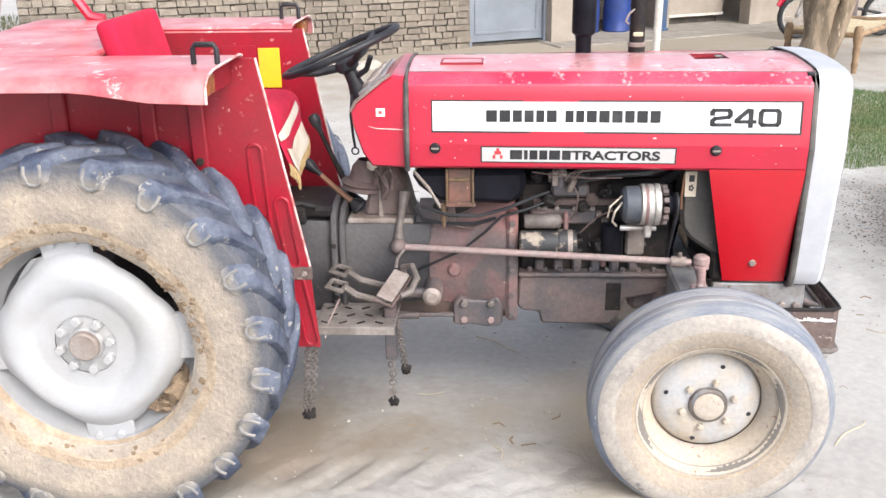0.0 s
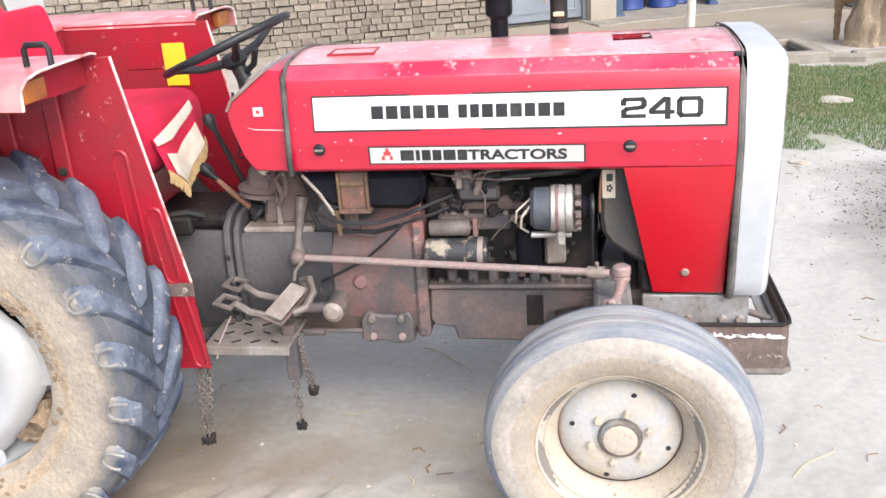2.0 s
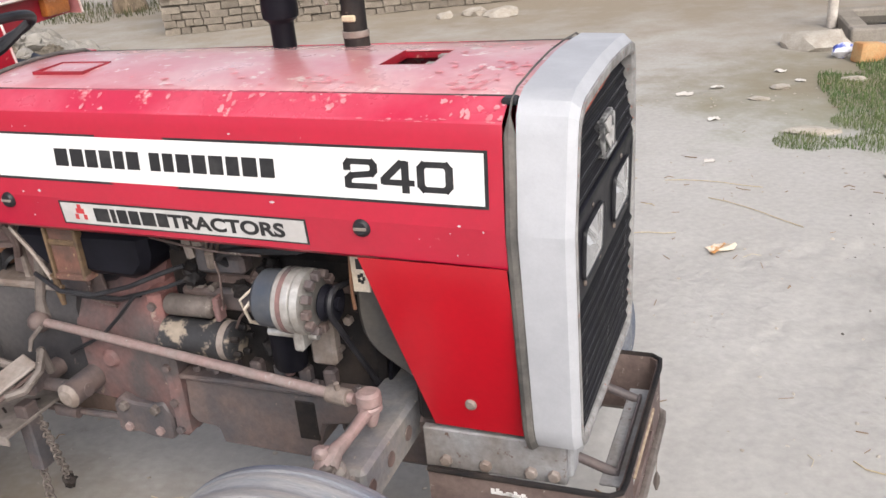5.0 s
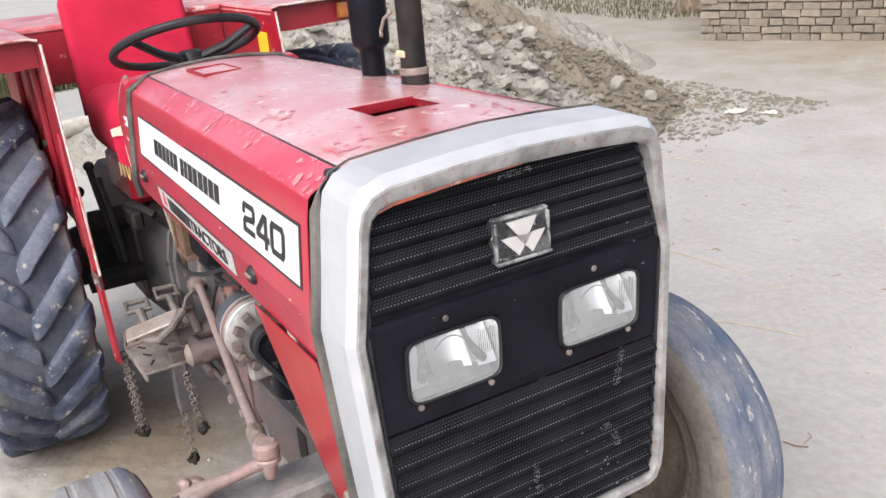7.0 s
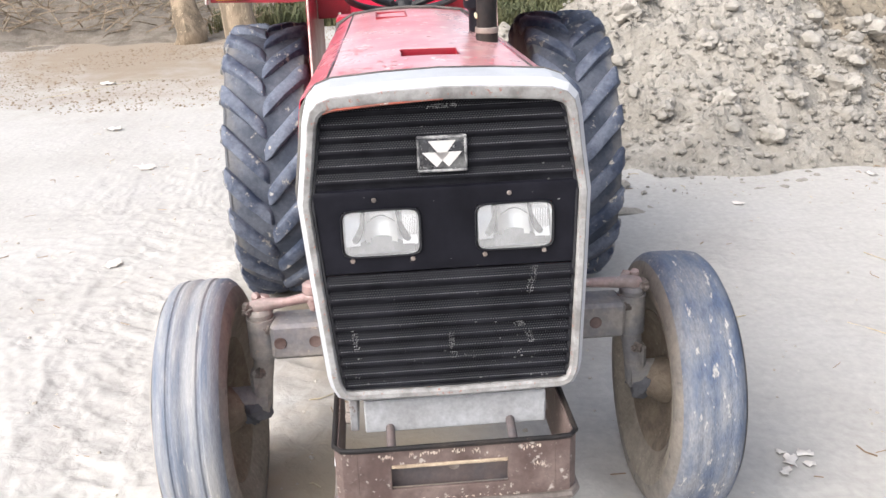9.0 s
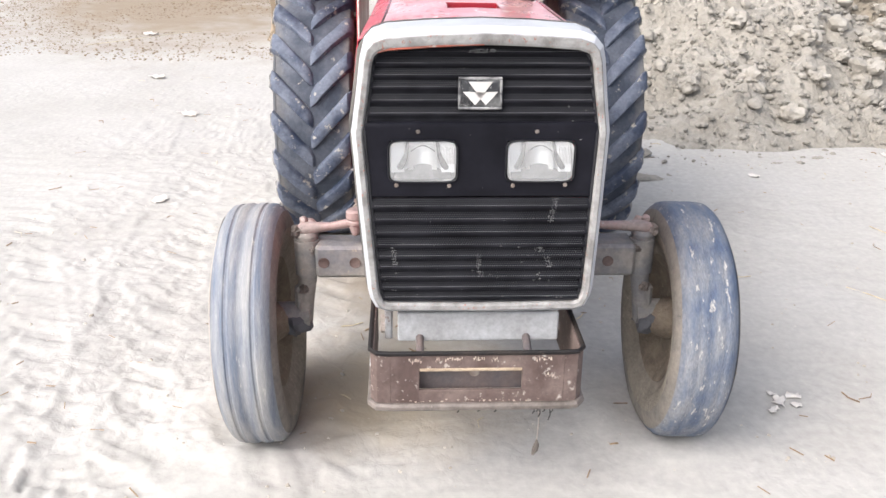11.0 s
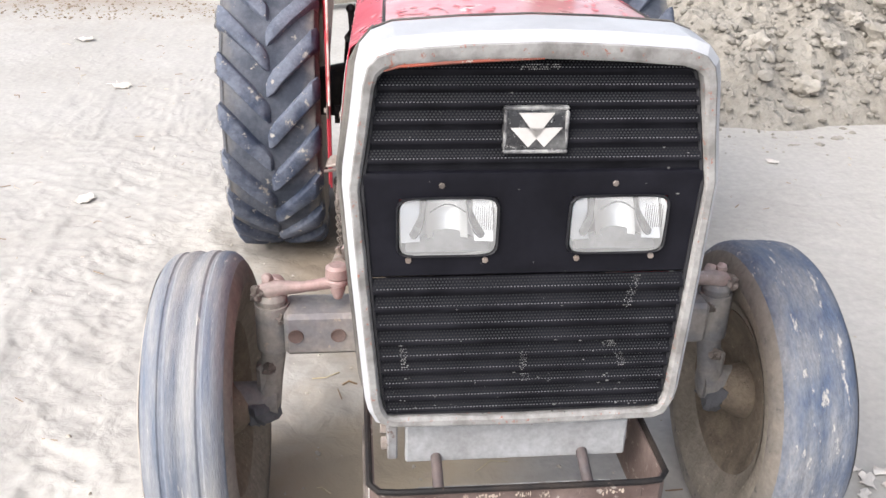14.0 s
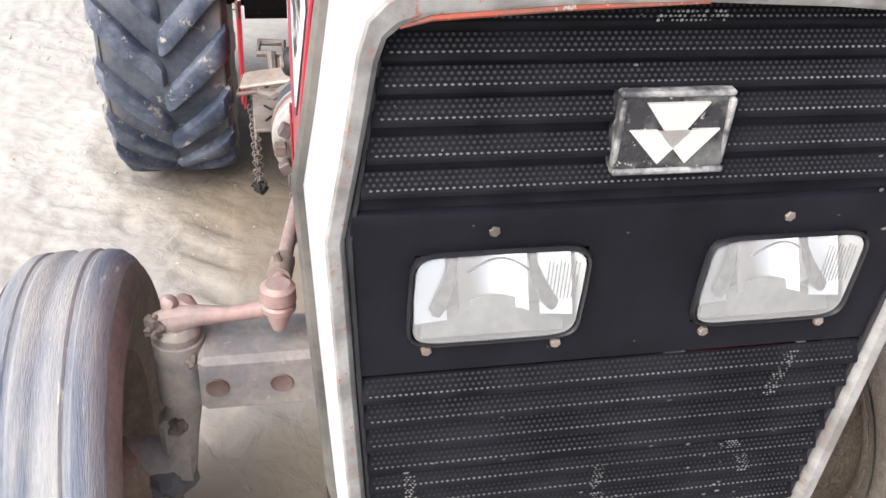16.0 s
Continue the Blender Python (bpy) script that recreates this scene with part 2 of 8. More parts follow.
DOOR_GREY = surf("grey_door_paint", (0.20, 0.225, 0.26), (0.17, 0.19, 0.22), (0.3, 0.28, 0.26), scale=3, chip=0.72, rough=(0.5, 0.65), bump=0.08, grain=(0.95, 1.04))
BLUE = surf("blue_paint", (0.035, 0.075, 0.16), (0.05, 0.08, 0.13), scale=5, rough=(0.45, 0.6), bump=0.08, grain=(0.95, 1.04))
BLUE_DRUM = surf("blue_plastic", (0.02, 0.05, 0.22), (0.02, 0.04, 0.16), scale=5, rough=(0.4, 0.6), bump=0.06, grain=(0.95, 1.04))
WHITE_POST = surf("chalky_white_paint", (0.62, 0.58, 0.53), (0.50, 0.45, 0.40), (0.35, 0.28, 0.22), scale=12, chip=0.64, rough=(0.7, 0.9), bump=0.3)
CONCRETE = surf("worn_concrete", (0.29, 0.26, 0.225), (0.22, 0.195, 0.165), (0.37, 0.34, 0.31), scale=4, chip=0.66, rough=(0.85, 0.95), bump=0.5, depth=0.006)
BARK = surf("pale_bark", (0.28, 0.215, 0.15), (0.15, 0.115, 0.08), (0.42, 0.34, 0.24), scale=9, soft=0.06, fine=60, chip=0.6, rough=(0.85, 0.95), bump=0.8, depth=0.012, stretch=(1, 1, 0.25))
WOOD = surf("weathered_wood", (0.30, 0.20, 0.11), (0.20, 0.13, 0.08), scale=8, rough=(0.7, 0.85), bump=0.4)
GRASS = surf("dry_green_grass", (0.085, 0.15, 0.045), (0.14, 0.17, 0.065), (0.28, 0.25, 0.13), scale=2.5, fine=20, chip=0.60, rough=(0.7, 0.9), bump=0)
WEED = surf("dull_green_weeds", (0.060, 0.072, 0.028), (0.105, 0.098, 0.045), (0.18, 0.145, 0.08), scale=1.2, fine=14, chip=0.60, rough=(0.7, 0.9), bump=0)
STRAW = surf("pale_straw", (0.56, 0.48, 0.34), (0.46, 0.38, 0.25), scale=20, rough=(0.7, 0.9), bump=0)
PAPER = surf("litter_paper", (0.66, 0.63, 0.60), (0.55, 0.50, 0.46), scale=16, rough=(0.6, 0.85), bump=0.1)
STONE = surf("pale_stone", (0.46, 0.42, 0.37), (0.36, 0.32, 0.27), scale=9, rough=(0.85, 0.95), bump=0.6, depth=0.008)
BLACK_SOIL_OR_GAP = surf("dark_manure_soil_or_gap", (0.055, 0.048, 0.042), (0.10, 0.085, 0.072), (0.2, 0.17, 0.14), scale=8, chip=0.66, rough=(0.9, 1.0), bump=0.9, depth=0.01)
CHROME = bpy.data.materials.new("lamp_reflector")
CHROME.use_nodes = True
cb = CHROME.node_tree.nodes["Principled BSDF"]
cb.inputs["Base Color"].default_value, cb.inputs["Metallic"].default_value, cb.inputs["Roughness"].default_value = (0.97, 0.97, 0.97, 1), 1.0, 0.34
GLASS = bpy.data.materials.new("lamp_glass")
GLASS.use_nodes = True
gt = GLASS.node_tree
gt.nodes.remove(gt.nodes["Principled BSDF"])
clear, gloss, both, fres = (gt.nodes.new("ShaderNode" + k) for k in ("BsdfTransparent", "BsdfGlossy", "MixShader", "Fresnel"))
clear.inputs[0].default_value, gloss.inputs["Roughness"].default_value = (0.95, 0.96, 0.96, 1), 0.05
gt.links.new(fres.outputs[0], both.inputs[0])
gt.links.new(clear.outputs[0], both.inputs[1])
gt.links.new(gloss.outputs[0], both.inputs[2])
frost, film = gt.nodes.new("ShaderNodeBsdfDiffuse"), gt.nodes.new("ShaderNodeMixShader")
frost.inputs[0].default_value, film.inputs[0].default_value = (0.97, 0.97, 0.98, 1), 0.20
gt.links.new(both.outputs[0], film.inputs[1])
gt.links.new(frost.outputs[0], film.inputs[2])
gt.links.new(film.outputs[0], gt.nodes["Material Output"].inputs[0])


for m, level in ((BLACK, 0.10), (MESH_BLACK, 0.08), (BLACK_PLASTIC, 0.3), (DARK_IRON, 0.25)):
    m.node_tree.nodes["Principled BSDF"].inputs["Specular IOR Level"].default_value = level


def soil_band(m, colour, x0, y0, head, half):
    """Lets a band of fresh soil of another colour run through a heap's material."""
    t = m.node_tree
    n, lk = t.nodes, t.links
    co, mp, sep, nz, a, b, rmp, mx = (n.new("ShaderNode" + k) for k in ("TexCoord", "Mapping", "SeparateXYZ", "TexNoise", "Math", "Math", "MapRange", "Mix"))
    mp.vector_type = "TEXTURE"
    mp.inputs["Location"].default_value, mp.inputs["Rotation"].default_value = (x0, y0, 0), (0, 0, radians(head))
    lk.new(co.outputs["Object"], mp.inputs[0])
    lk.new(mp.outputs[0], sep.inputs[0])
    a.operation, b.operation = "ABSOLUTE", "MULTIPLY_ADD"
    lk.new(sep.outputs["Y"], a.inputs[0])
    nz.inputs["Scale"].default_value, nz.inputs["Detail"].default_value = 2.6, 6.0
    lk.new(co.outputs["Object"], nz.inputs["Vector"])
    lk.new(nz.outputs["Fac"], b.inputs[0])
    b.inputs[1].default_value = 0.9
    lk.new(a.outputs[0], b.inputs[2])
    for i, v in zip((1, 2, 3, 4), (half + 0.40, half + 0.54, 1.0, 0.0)):
        rmp.inputs[i].default_value = v
    lk.new(b.outputs[0], rmp.inputs[0])
    base = n["Principled BSDF"].inputs["Base Color"]
    mx.data_type = "RGBA"
    lk.new(rmp.outputs[0], mx.inputs[0])
    lk.new(base.links[0].from_socket, mx.inputs[6])
    mx.inputs[7].default_value = (*colour, 1)
    lk.new(mx.outputs[2], base)


def soil_or_shade_patch(m, colour, x0, y0, head, long, half):
    """Lets an uneven patch of other soil, or of painted shade, lie in a ground material."""
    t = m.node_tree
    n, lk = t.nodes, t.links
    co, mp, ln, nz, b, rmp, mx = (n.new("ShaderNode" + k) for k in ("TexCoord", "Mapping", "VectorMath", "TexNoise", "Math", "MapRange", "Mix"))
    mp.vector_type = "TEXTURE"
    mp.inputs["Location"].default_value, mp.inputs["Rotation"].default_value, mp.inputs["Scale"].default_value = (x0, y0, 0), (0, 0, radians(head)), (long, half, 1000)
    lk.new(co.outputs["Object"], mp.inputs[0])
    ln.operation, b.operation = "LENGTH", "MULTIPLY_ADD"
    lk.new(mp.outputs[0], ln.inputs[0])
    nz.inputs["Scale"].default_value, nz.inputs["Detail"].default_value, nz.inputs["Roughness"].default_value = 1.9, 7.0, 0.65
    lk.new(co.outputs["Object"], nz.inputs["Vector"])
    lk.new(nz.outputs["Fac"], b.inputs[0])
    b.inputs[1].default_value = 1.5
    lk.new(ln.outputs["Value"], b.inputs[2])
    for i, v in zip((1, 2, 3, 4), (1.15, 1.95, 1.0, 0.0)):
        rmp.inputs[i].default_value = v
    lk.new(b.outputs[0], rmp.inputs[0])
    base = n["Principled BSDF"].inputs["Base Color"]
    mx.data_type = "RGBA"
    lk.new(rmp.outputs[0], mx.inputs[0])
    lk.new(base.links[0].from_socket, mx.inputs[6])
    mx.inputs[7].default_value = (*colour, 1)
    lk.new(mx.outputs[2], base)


# First patch: the tractor's shade painted in along with brown churned earth.
soil_or_shade_patch(SAND, (0.215, 0.175, 0.135), 0.35, -0.30, 6, 1.0, 0.46)
soil_or_shade_patch(SAND, (0.25, 0.20, 0.15), -8.0, -3.2, 20, 3.6, 2.2)
# Warmer, browner sand under the front axle.
soil_or_shade_patch(SAND, (0.37, 0.31, 0.235), 1.75, -0.25, 80, 0.50, 0.45)
soil_or_shade_patch(SAND, (0.17, 0.16, 0.15), 3.85, 2.1, 75, 1.5, 0.62)
soil_or_shade_patch(SAND, (0.18, 0.20, 0.105), 5.4, 5.0, 5, 3.1, 1.6)
soil_or_shade_patch(SAND, (0.275, 0.234, 0.182), 0.5, 10.2, 10, 12.0, 4.6)
soil_or_shade_patch(SAND, (0.235, 0.205, 0.15), 3.3, 5.3, 20, 1.6, 1.1)
soil_band(CLAY, (0.205, 0.175, 0.135), -2.4, 4.45, 9, 0.85)


def ring_dirt(m, colour, r0, r1, rag):
    """Dirt that lies round a wheel: full at the radius r0, none at r1, with a ragged edge."""
    t = m.node_tree
    n, lk = t.nodes, t.links
    co, flat, ln, nz, b, rmp, mx = (n.new("ShaderNode" + k) for k in ("TexCoord", "VectorMath", "VectorMath", "TexNoise", "Math", "MapRange", "Mix"))
    flat.operation, ln.operation, b.operation = "MULTIPLY", "LENGTH", "MULTIPLY_ADD"
    flat.inputs[1].default_value = (1, 0, 1)
    lk.new(co.outputs["Object"], flat.inputs[0])
    lk.new(flat.outputs[0], ln.inputs[0])
    nz.inputs["Scale"].default_value, nz.inputs["Detail"].default_value, nz.inputs["Roughness"].default_value = 7.0, 7.0, 0.65
    lk.new(co.outputs["Object"], nz.inputs["Vector"])
    lk.new(nz.outputs["Fac"], b.inputs[0])
    b.inputs[1].default_value = rag
    lk.new(ln.outputs["Value"], b.inputs[2])
    for i, v in zip((1, 2, 3, 4), (r0 + rag / 2, r1 + rag / 2, 1.0, 0.0)):
        rmp.inputs[i].default_value = v
    lk.new(b.outputs[0], rmp.inputs[0])
    base = n["Principled BSDF"].inputs["Base Color"]
    mx.data_type = "RGBA"
    lk.new(rmp.outputs[0], mx.inputs[0])
    lk.new(base.links[0].from_socket, mx.inputs[6])
    mx.inputs[7].default_value = (*colour, 1)
    lk.new(mx.outputs[2], base)


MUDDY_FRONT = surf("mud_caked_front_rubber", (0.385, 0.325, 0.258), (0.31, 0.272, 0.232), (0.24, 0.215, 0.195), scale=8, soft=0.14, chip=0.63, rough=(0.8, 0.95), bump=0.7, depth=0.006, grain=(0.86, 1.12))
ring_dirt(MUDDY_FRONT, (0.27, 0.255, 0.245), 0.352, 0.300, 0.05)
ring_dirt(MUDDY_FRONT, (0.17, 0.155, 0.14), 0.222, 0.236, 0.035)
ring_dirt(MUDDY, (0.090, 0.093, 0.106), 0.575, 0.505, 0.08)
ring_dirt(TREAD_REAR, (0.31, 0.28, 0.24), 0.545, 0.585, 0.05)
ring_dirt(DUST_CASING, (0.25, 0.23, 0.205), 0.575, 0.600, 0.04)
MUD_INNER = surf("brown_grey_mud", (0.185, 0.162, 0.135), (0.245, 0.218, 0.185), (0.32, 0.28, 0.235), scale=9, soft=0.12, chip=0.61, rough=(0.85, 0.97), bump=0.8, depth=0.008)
FRONT_DISC = surf("dusty_front_disc", (0.43, 0.43, 0.435), (0.46, 0.395, 0.315), (0.50, 0.45, 0.38), scale=6, mid=0.54, soft=0.10, chip=0.62, rough=(0.5, 0.75), metal=0.05, bump=0.25, grain=(0.88, 1.1))
ring_dirt(FRONT_DISC, (0.30, 0.24, 0.175), 0.176, 0.160, 0.02)


# ---- builders ----
class Geo:
    """Vertices and faces of one part."""

    def __init__(self):
        self.v, self.f = [], []

    def add(self, verts, faces):
        k = len(self.v)
        self.v += [tuple(p) for p in verts]
        self.f += [tuple(i + k for i in fc) for fc in faces]
        return self

    def from_bm(self, bm):
        bm.verts.index_update()
        self.add([v.co[:] for v in bm.verts], [[v.index for v in fc.verts] for fc in bm.faces])
        bm.free()
        return self

    def box(self, x0, x1, y0, y1, z0, z1, bevel=0.004, turn=None, seg=1):
        bm = bmesh.new()
        bmesh.ops.create_cube(bm, size=1)
        bmesh.ops.scale(bm, vec=(abs(x1 - x0), abs(y1 - y0), abs(z1 - z0)), verts=bm.verts)
        if bevel:
            bmesh.ops.bevel(bm, geom=bm.edges[:], offset=bevel, segments=seg, affect="EDGES", profile=0.6)
        m = Matrix.Translation(((x0 + x1) / 2, (y0 + y1) / 2, (z0 + z1) / 2))
        if turn:
            m = m @ Euler([radians(a) for a in turn]).to_matrix().to_4x4()
        bmesh.ops.transform(bm, matrix=m, verts=bm.verts)
        return self.from_bm(bm)

    def tube(self, pts, r, n=10, closed=False, squash=1.0):
        pts = [Vector(p) for p in pts]
        rs = r if isinstance(r, (list, tuple)) else [r] * len(pts)
        k, verts, up = len(pts), [], None
        for i, p in enumerate(pts):
            a, b = (pts[i - 1], pts[(i + 1) % k]) if closed else (pts[max(i - 1, 0)], pts[min(i + 1, k - 1)])
            d = (b - a).normalized()
            up = (d.orthogonal() if up is None else up - d * up.dot(d)).normalized()
            side = d.cross(up)
            for j in range(n):
                q = 2 * math.pi * j / n
                verts.append(p + rs[i] * (math.cos(q) * up + squash * math.sin(q) * side))
        rows = k if closed else k - 1
        faces = [(i * n + j, i * n + (j + 1) % n, (i + 1) % k * n + (j + 1) % n, (i + 1) % k * n + j) for i in range(rows) for j in range(n)]
        if not closed:
            faces += [tuple(range(n - 1, -1, -1)), tuple(range((k - 1) * n, k * n))]
        return self.add(verts, faces)

    def rod(self, a, b, r, n=12, r2=None):
        return self.tube([a, b], [r, r if r2 is None else r2], n)

    def lathe(self, profile, at, axis=(0, 1, 0), n=40, closed=False, wobble=0.0):
        axis, at = Vector(axis).normalized(), Vector(at)
        u = axis.orthogonal().normalized()
        w = axis.cross(u)
        k, verts = len(profile), []
        for j in range(n):
            q = 2 * math.pi * j / n
            ring = math.cos(q) * u + math.sin(q) * w
            for r, h in profile:
                rr = r * (1 + wobble * noise.noise(Vector((math.cos(q) * 2, math.sin(q) * 2, h * 9)))) if wobble else r
                verts.append(at + axis * h + ring * rr)
        cols = k if closed else k - 1
        faces = [(j * k + i, j * k + (i + 1) % k, (j + 1) % n * k + (i + 1) % k, (j + 1) % n * k + i) for j in range(n) for i in range(cols)]
        return self.add(verts, faces)

    def prism(self, poly, a, b, axis="y", bevel=0.0):
        """A polygon in the plane square to the axis, drawn out from a to b. Poly: (x, z) for y, (y, z) for x, (x, y) for z."""
        put = {"y": lambda p, d: (p[0], d, p[1]), "x": lambda p, d: (d, p[0], p[1]), "z": lambda p, d: (p[0], p[1], d)}[axis]
        bm = bmesh.new()
        lo, hi = [bm.verts.new(put(p, a)) for p in poly], [bm.verts.new(put(p, b)) for p in poly]
        k = len(poly)
        bm.faces.new(lo), bm.faces.new(hi[::-1])
        for i in range(k):
            bm.faces.new((lo[i], hi[i], hi[(i + 1) % k], lo[(i + 1) % k]))
        bmesh.ops.recalc_face_normals(bm, faces=bm.faces)
        if bevel:
            bmesh.ops.bevel(bm, geom=bm.edges[:], offset=bevel, segments=1, affect="EDGES")
        return self.from_bm(bm)

    def loft(self, rings, loop=True, caps=True):
        n, verts = len(rings[0]), [p for ring in rings for p in ring]
        faces = []
        for i in range(len(rings) - 1):
            for j in range(n if loop else n - 1):
                faces.append((i * n + j, i * n + (j + 1) % n, (i + 1) * n + (j + 1) % n, (i + 1) * n + j))
        if caps and loop:
            faces += [tuple(range(n - 1, -1, -1)), tuple(range((len(rings) - 1) * n, len(rings) * n))]
        return self.add(verts, faces)

    def ball(self, at, r, sub=2, rough_=0.0, squash=(1, 1, 1)):
        bm = bmesh.new()
        bmesh.ops.create_icosphere(bm, subdivisions=sub, radius=1)
        o = Vector(at)
        for v in bm.verts:
            k = 1 + rough_ * noise.noise(v.co * 1.7 + o * 13.7) + 0.5 * rough_ * noise.noise(v.co * 4.1 + o * 7.3)
            v.co = o + Vector((v.co.x * squash[0], v.co.y * squash[1], v.co.z * squash[2])) * r * k
        return self.from_bm(bm)

    def mirrored(self):
        g = Geo()
        g.v = [(x, -y, z) for x, y, z in self.v]
        g.f = [tuple(reversed(fc)) for fc in self.f]
        return g


def part(name, g, material, parent=None, label="", smooth=35, shell=0.0, at=None):
    """Links g as ONE mesh object under parent. at: the object's own origin, if it is not the parent's."""
    me = bpy.data.meshes.new(name)
    o = Vector(at) if at is not None else Vector((0, 0, 0))
    me.from_pydata([tuple(Vector(p) - o) for p in g.v], [], g.f)
    bm = bmesh.new()
    bm.from_mesh(me)
    bmesh.ops.recalc_face_normals(bm, faces=bm.faces)
    bm.to_mesh(me)
    bm.free()
    if smooth:
        me.shade_smooth()
        me.set_sharp_from_angle(angle=radians(smooth))
    me.materials.append(material)
    ob = new(name, me)
    if parent is not None:
        ob.parent = parent
        if parent.type == "MESH" or at is not None:
            ob.location = o - (Vector(parent["origin"]) if "origin" in parent.keys() else Vector((0, 0, 0)))
    else:
        ob.location = o
    if at is not None:
        ob["origin"] = tuple(o)
    if shell:
        md = ob.modifiers.new("thickness", "SOLIDIFY")
        md.thickness, md.offset = shell, -1
        if smooth:
            ob.modifiers.new("flat_sheet", "WEIGHTED_NORMAL").keep_sharp = True
    if label:
        ob["label"] = label
    return ob


def grid_patch(fn, us, vs, skip=()):
    g = Geo()
    n = len(vs)
    g.add([fn(u, v) for u in us for v in vs], [(i * n + j, (i + 1) * n + j, (i + 1) * n + j + 1, i * n + j + 1) for i in range(len(us) - 1) for j in range(n - 1) if (i, j) not in skip])
    return g


def lin(a, b, k):
    return [a + (b - a) * i / (k - 1) for i in range(k)]


def bolt(at, axis, r, h, parent, material, name="bolt"):
    """A six-sided bolt head that stands h out of its plate."""
    a = Vector(axis).normalized()
    p = Vector(at)
    return part(name, Geo().tube([p - a * 0.004, p + a * h * 0.8, p + a * h], [r, r, r * 0.8], 6), material, parent, smooth=20)


# ---- the tractor: forward is +x, its own right is -y, the rear axle stands over the origin ----
tractor = tagged(new("tractor"), "worn red farm tractor with silver nose parked on sandy dirt", "tractor")


def clamp(v):
    return max(0.0, min(1.0, v))


def hood_half(f):
    """Half widths of the bonnet at the share f of its length: bottom, crease, seam."""
    return 0.268 + 0.055 * f, 0.244 + 0.053 * f, 0.184 + 0.048 * f


HX0, HX1 = 0.99, 2.272


def side_point(f, k):
    """A point of the bonnet's right side: f along its length, k from the lower edge up to the seam."""
    x = HX0 + (HX1 - HX0) * f
    wb, wc, ws = hood_half(f)
    rows = [(wb - 0.022, 1.010), (wb - 0.0125, 1.020), (wb - 0.0068, 1.095), (wc + 0.001, 1.255), (wc - 0.004, 1.284), (wc - 0.009, 1.290), (ws + 0.010, 1.318), (ws + 0.002, 1.321)]
    i = min(int(k), len(rows) - 2)
    a, b = rows[i], rows[i + 1]
    s = k - i
    y, z = a[0] + (b[0] - a[0]) * s, a[1] + (b[1] - a[1]) * s
    dent = 0.0022 * noise.noise(Vector((x * 3.1, z * 5, 0.3)))
    return (x, -y + dent, z + 0.002 * math.sin(f * 3))


side = grid_patch(side_point, lin(0, 1, 25), [0, 0.5, 1, 1.5, 2, 2.25, 2.5, 2.75, 3, 4])
bevel = grid_patch(side_point, lin(0, 1, 25), [4, 5, 5.5, 6, 7])
hood_side_r = part("hood_side", side, RED, tractor, "glossy red sheet with scratches", smooth=4, shell=0.004)
hood_side_l = part("hood_side", side.mirrored(), RED, tractor, smooth=4, shell=0.004)
part("hood_shoulder", bevel, RED_BEVEL, hood_side_r, "sloping shoulder with chipped and peeling paint, pinked for sky sheen", shell=0.004)
part("hood_shoulder", bevel.mirrored(), RED_BEVEL, hood_side_l, "sloping shoulder with chipped and peeling paint, pinked for sky sheen", shell=0.004)


def top_z(x, y):
    f = (x - HX0) / (HX1 - HX0)
    ws = hood_half(f)[2]
    return 1.321 + 0.016 * (1 - (y / ws) ** 2) + 0.0025 * noise.noise(Vector((x * 2.7, y * 5, 1.0)))


def top_point(x, s):
    ws = hood_half((x - HX0) / (HX1 - HX0))[2]
    if abs(s) > 0.45:
        y = s * ws
    else:
        y = {-0.3: -0.060, 0.0: 0.01, 0.3: 0.080}[s]
    return (x, y, top_z(x, y))


txs = lin(HX0, 1.93, 18) + [1.945, 2.0, 2.06] + lin(2.075, HX1 + 0.02, 5)
tss = [-1, -0.85, -0.65, -0.5, -0.3, 0.0, 0.3, 0.5, 0.65, 0.85, 1]
skip = {(i, j) for i in (18, 19) for j in (4, 5)}
hood_top = part("hood_top", grid_patch(top_point, txs, tss, skip), RED_TOP, tractor, "faded scratched red top, paled further for sky sheen, with a cut opening", shell=0.004)
lip = Geo()
for a, b in (((1.945, -0.06), (2.06, -0.06)), ((2.06, -0.06), (2.06, 0.08)), ((2.06, 0.08), (1.945, 0.08)), ((1.945, 0.08), (1.945, -0.06))):
    lip.add([(a[0], a[1], top_z(*a)), (b[0], b[1], top_z(*b)), (b[0], b[1], 1.318), (a[0], a[1], 1.318)], [(0, 1, 2, 3)])
part("opening_lip", lip, RED_DUSTY, hood_top, "turned-down lip of the opening", shell=0.002)
for yy in (-0.028, 0.05):
    part("clip", Geo().box(2.035, 2.066, yy - 0.012, yy + 0.012, 1.326, 1.332, 0.001), PALE_IRON, hood_top, "small bent steel clip")
# Black plate added below the opening in place of the shade inside it.
part("dark_cover", Geo().box(1.90, 2.11, -0.11, 0.13, 1.24, 1.255, 0.003), BLACK, hood_top, "black plate added to stand in for the opening's dark inside")
flap = Geo()
for x0, x1, y0, y1 in ((1.09, 1.235, -0.112, -0.106), (1.09, 1.235, -0.016, -0.010), (1.09, 1.096, -0.11, -0.012), (1.229, 1.235, -0.11, -0.012)):
    flap.box(x0, x1, y0, y1, 1.325, 1.3385, 0.001)
part("filler_flap", flap, RED_DUSTY, hood_top, "outline of the filler flap")
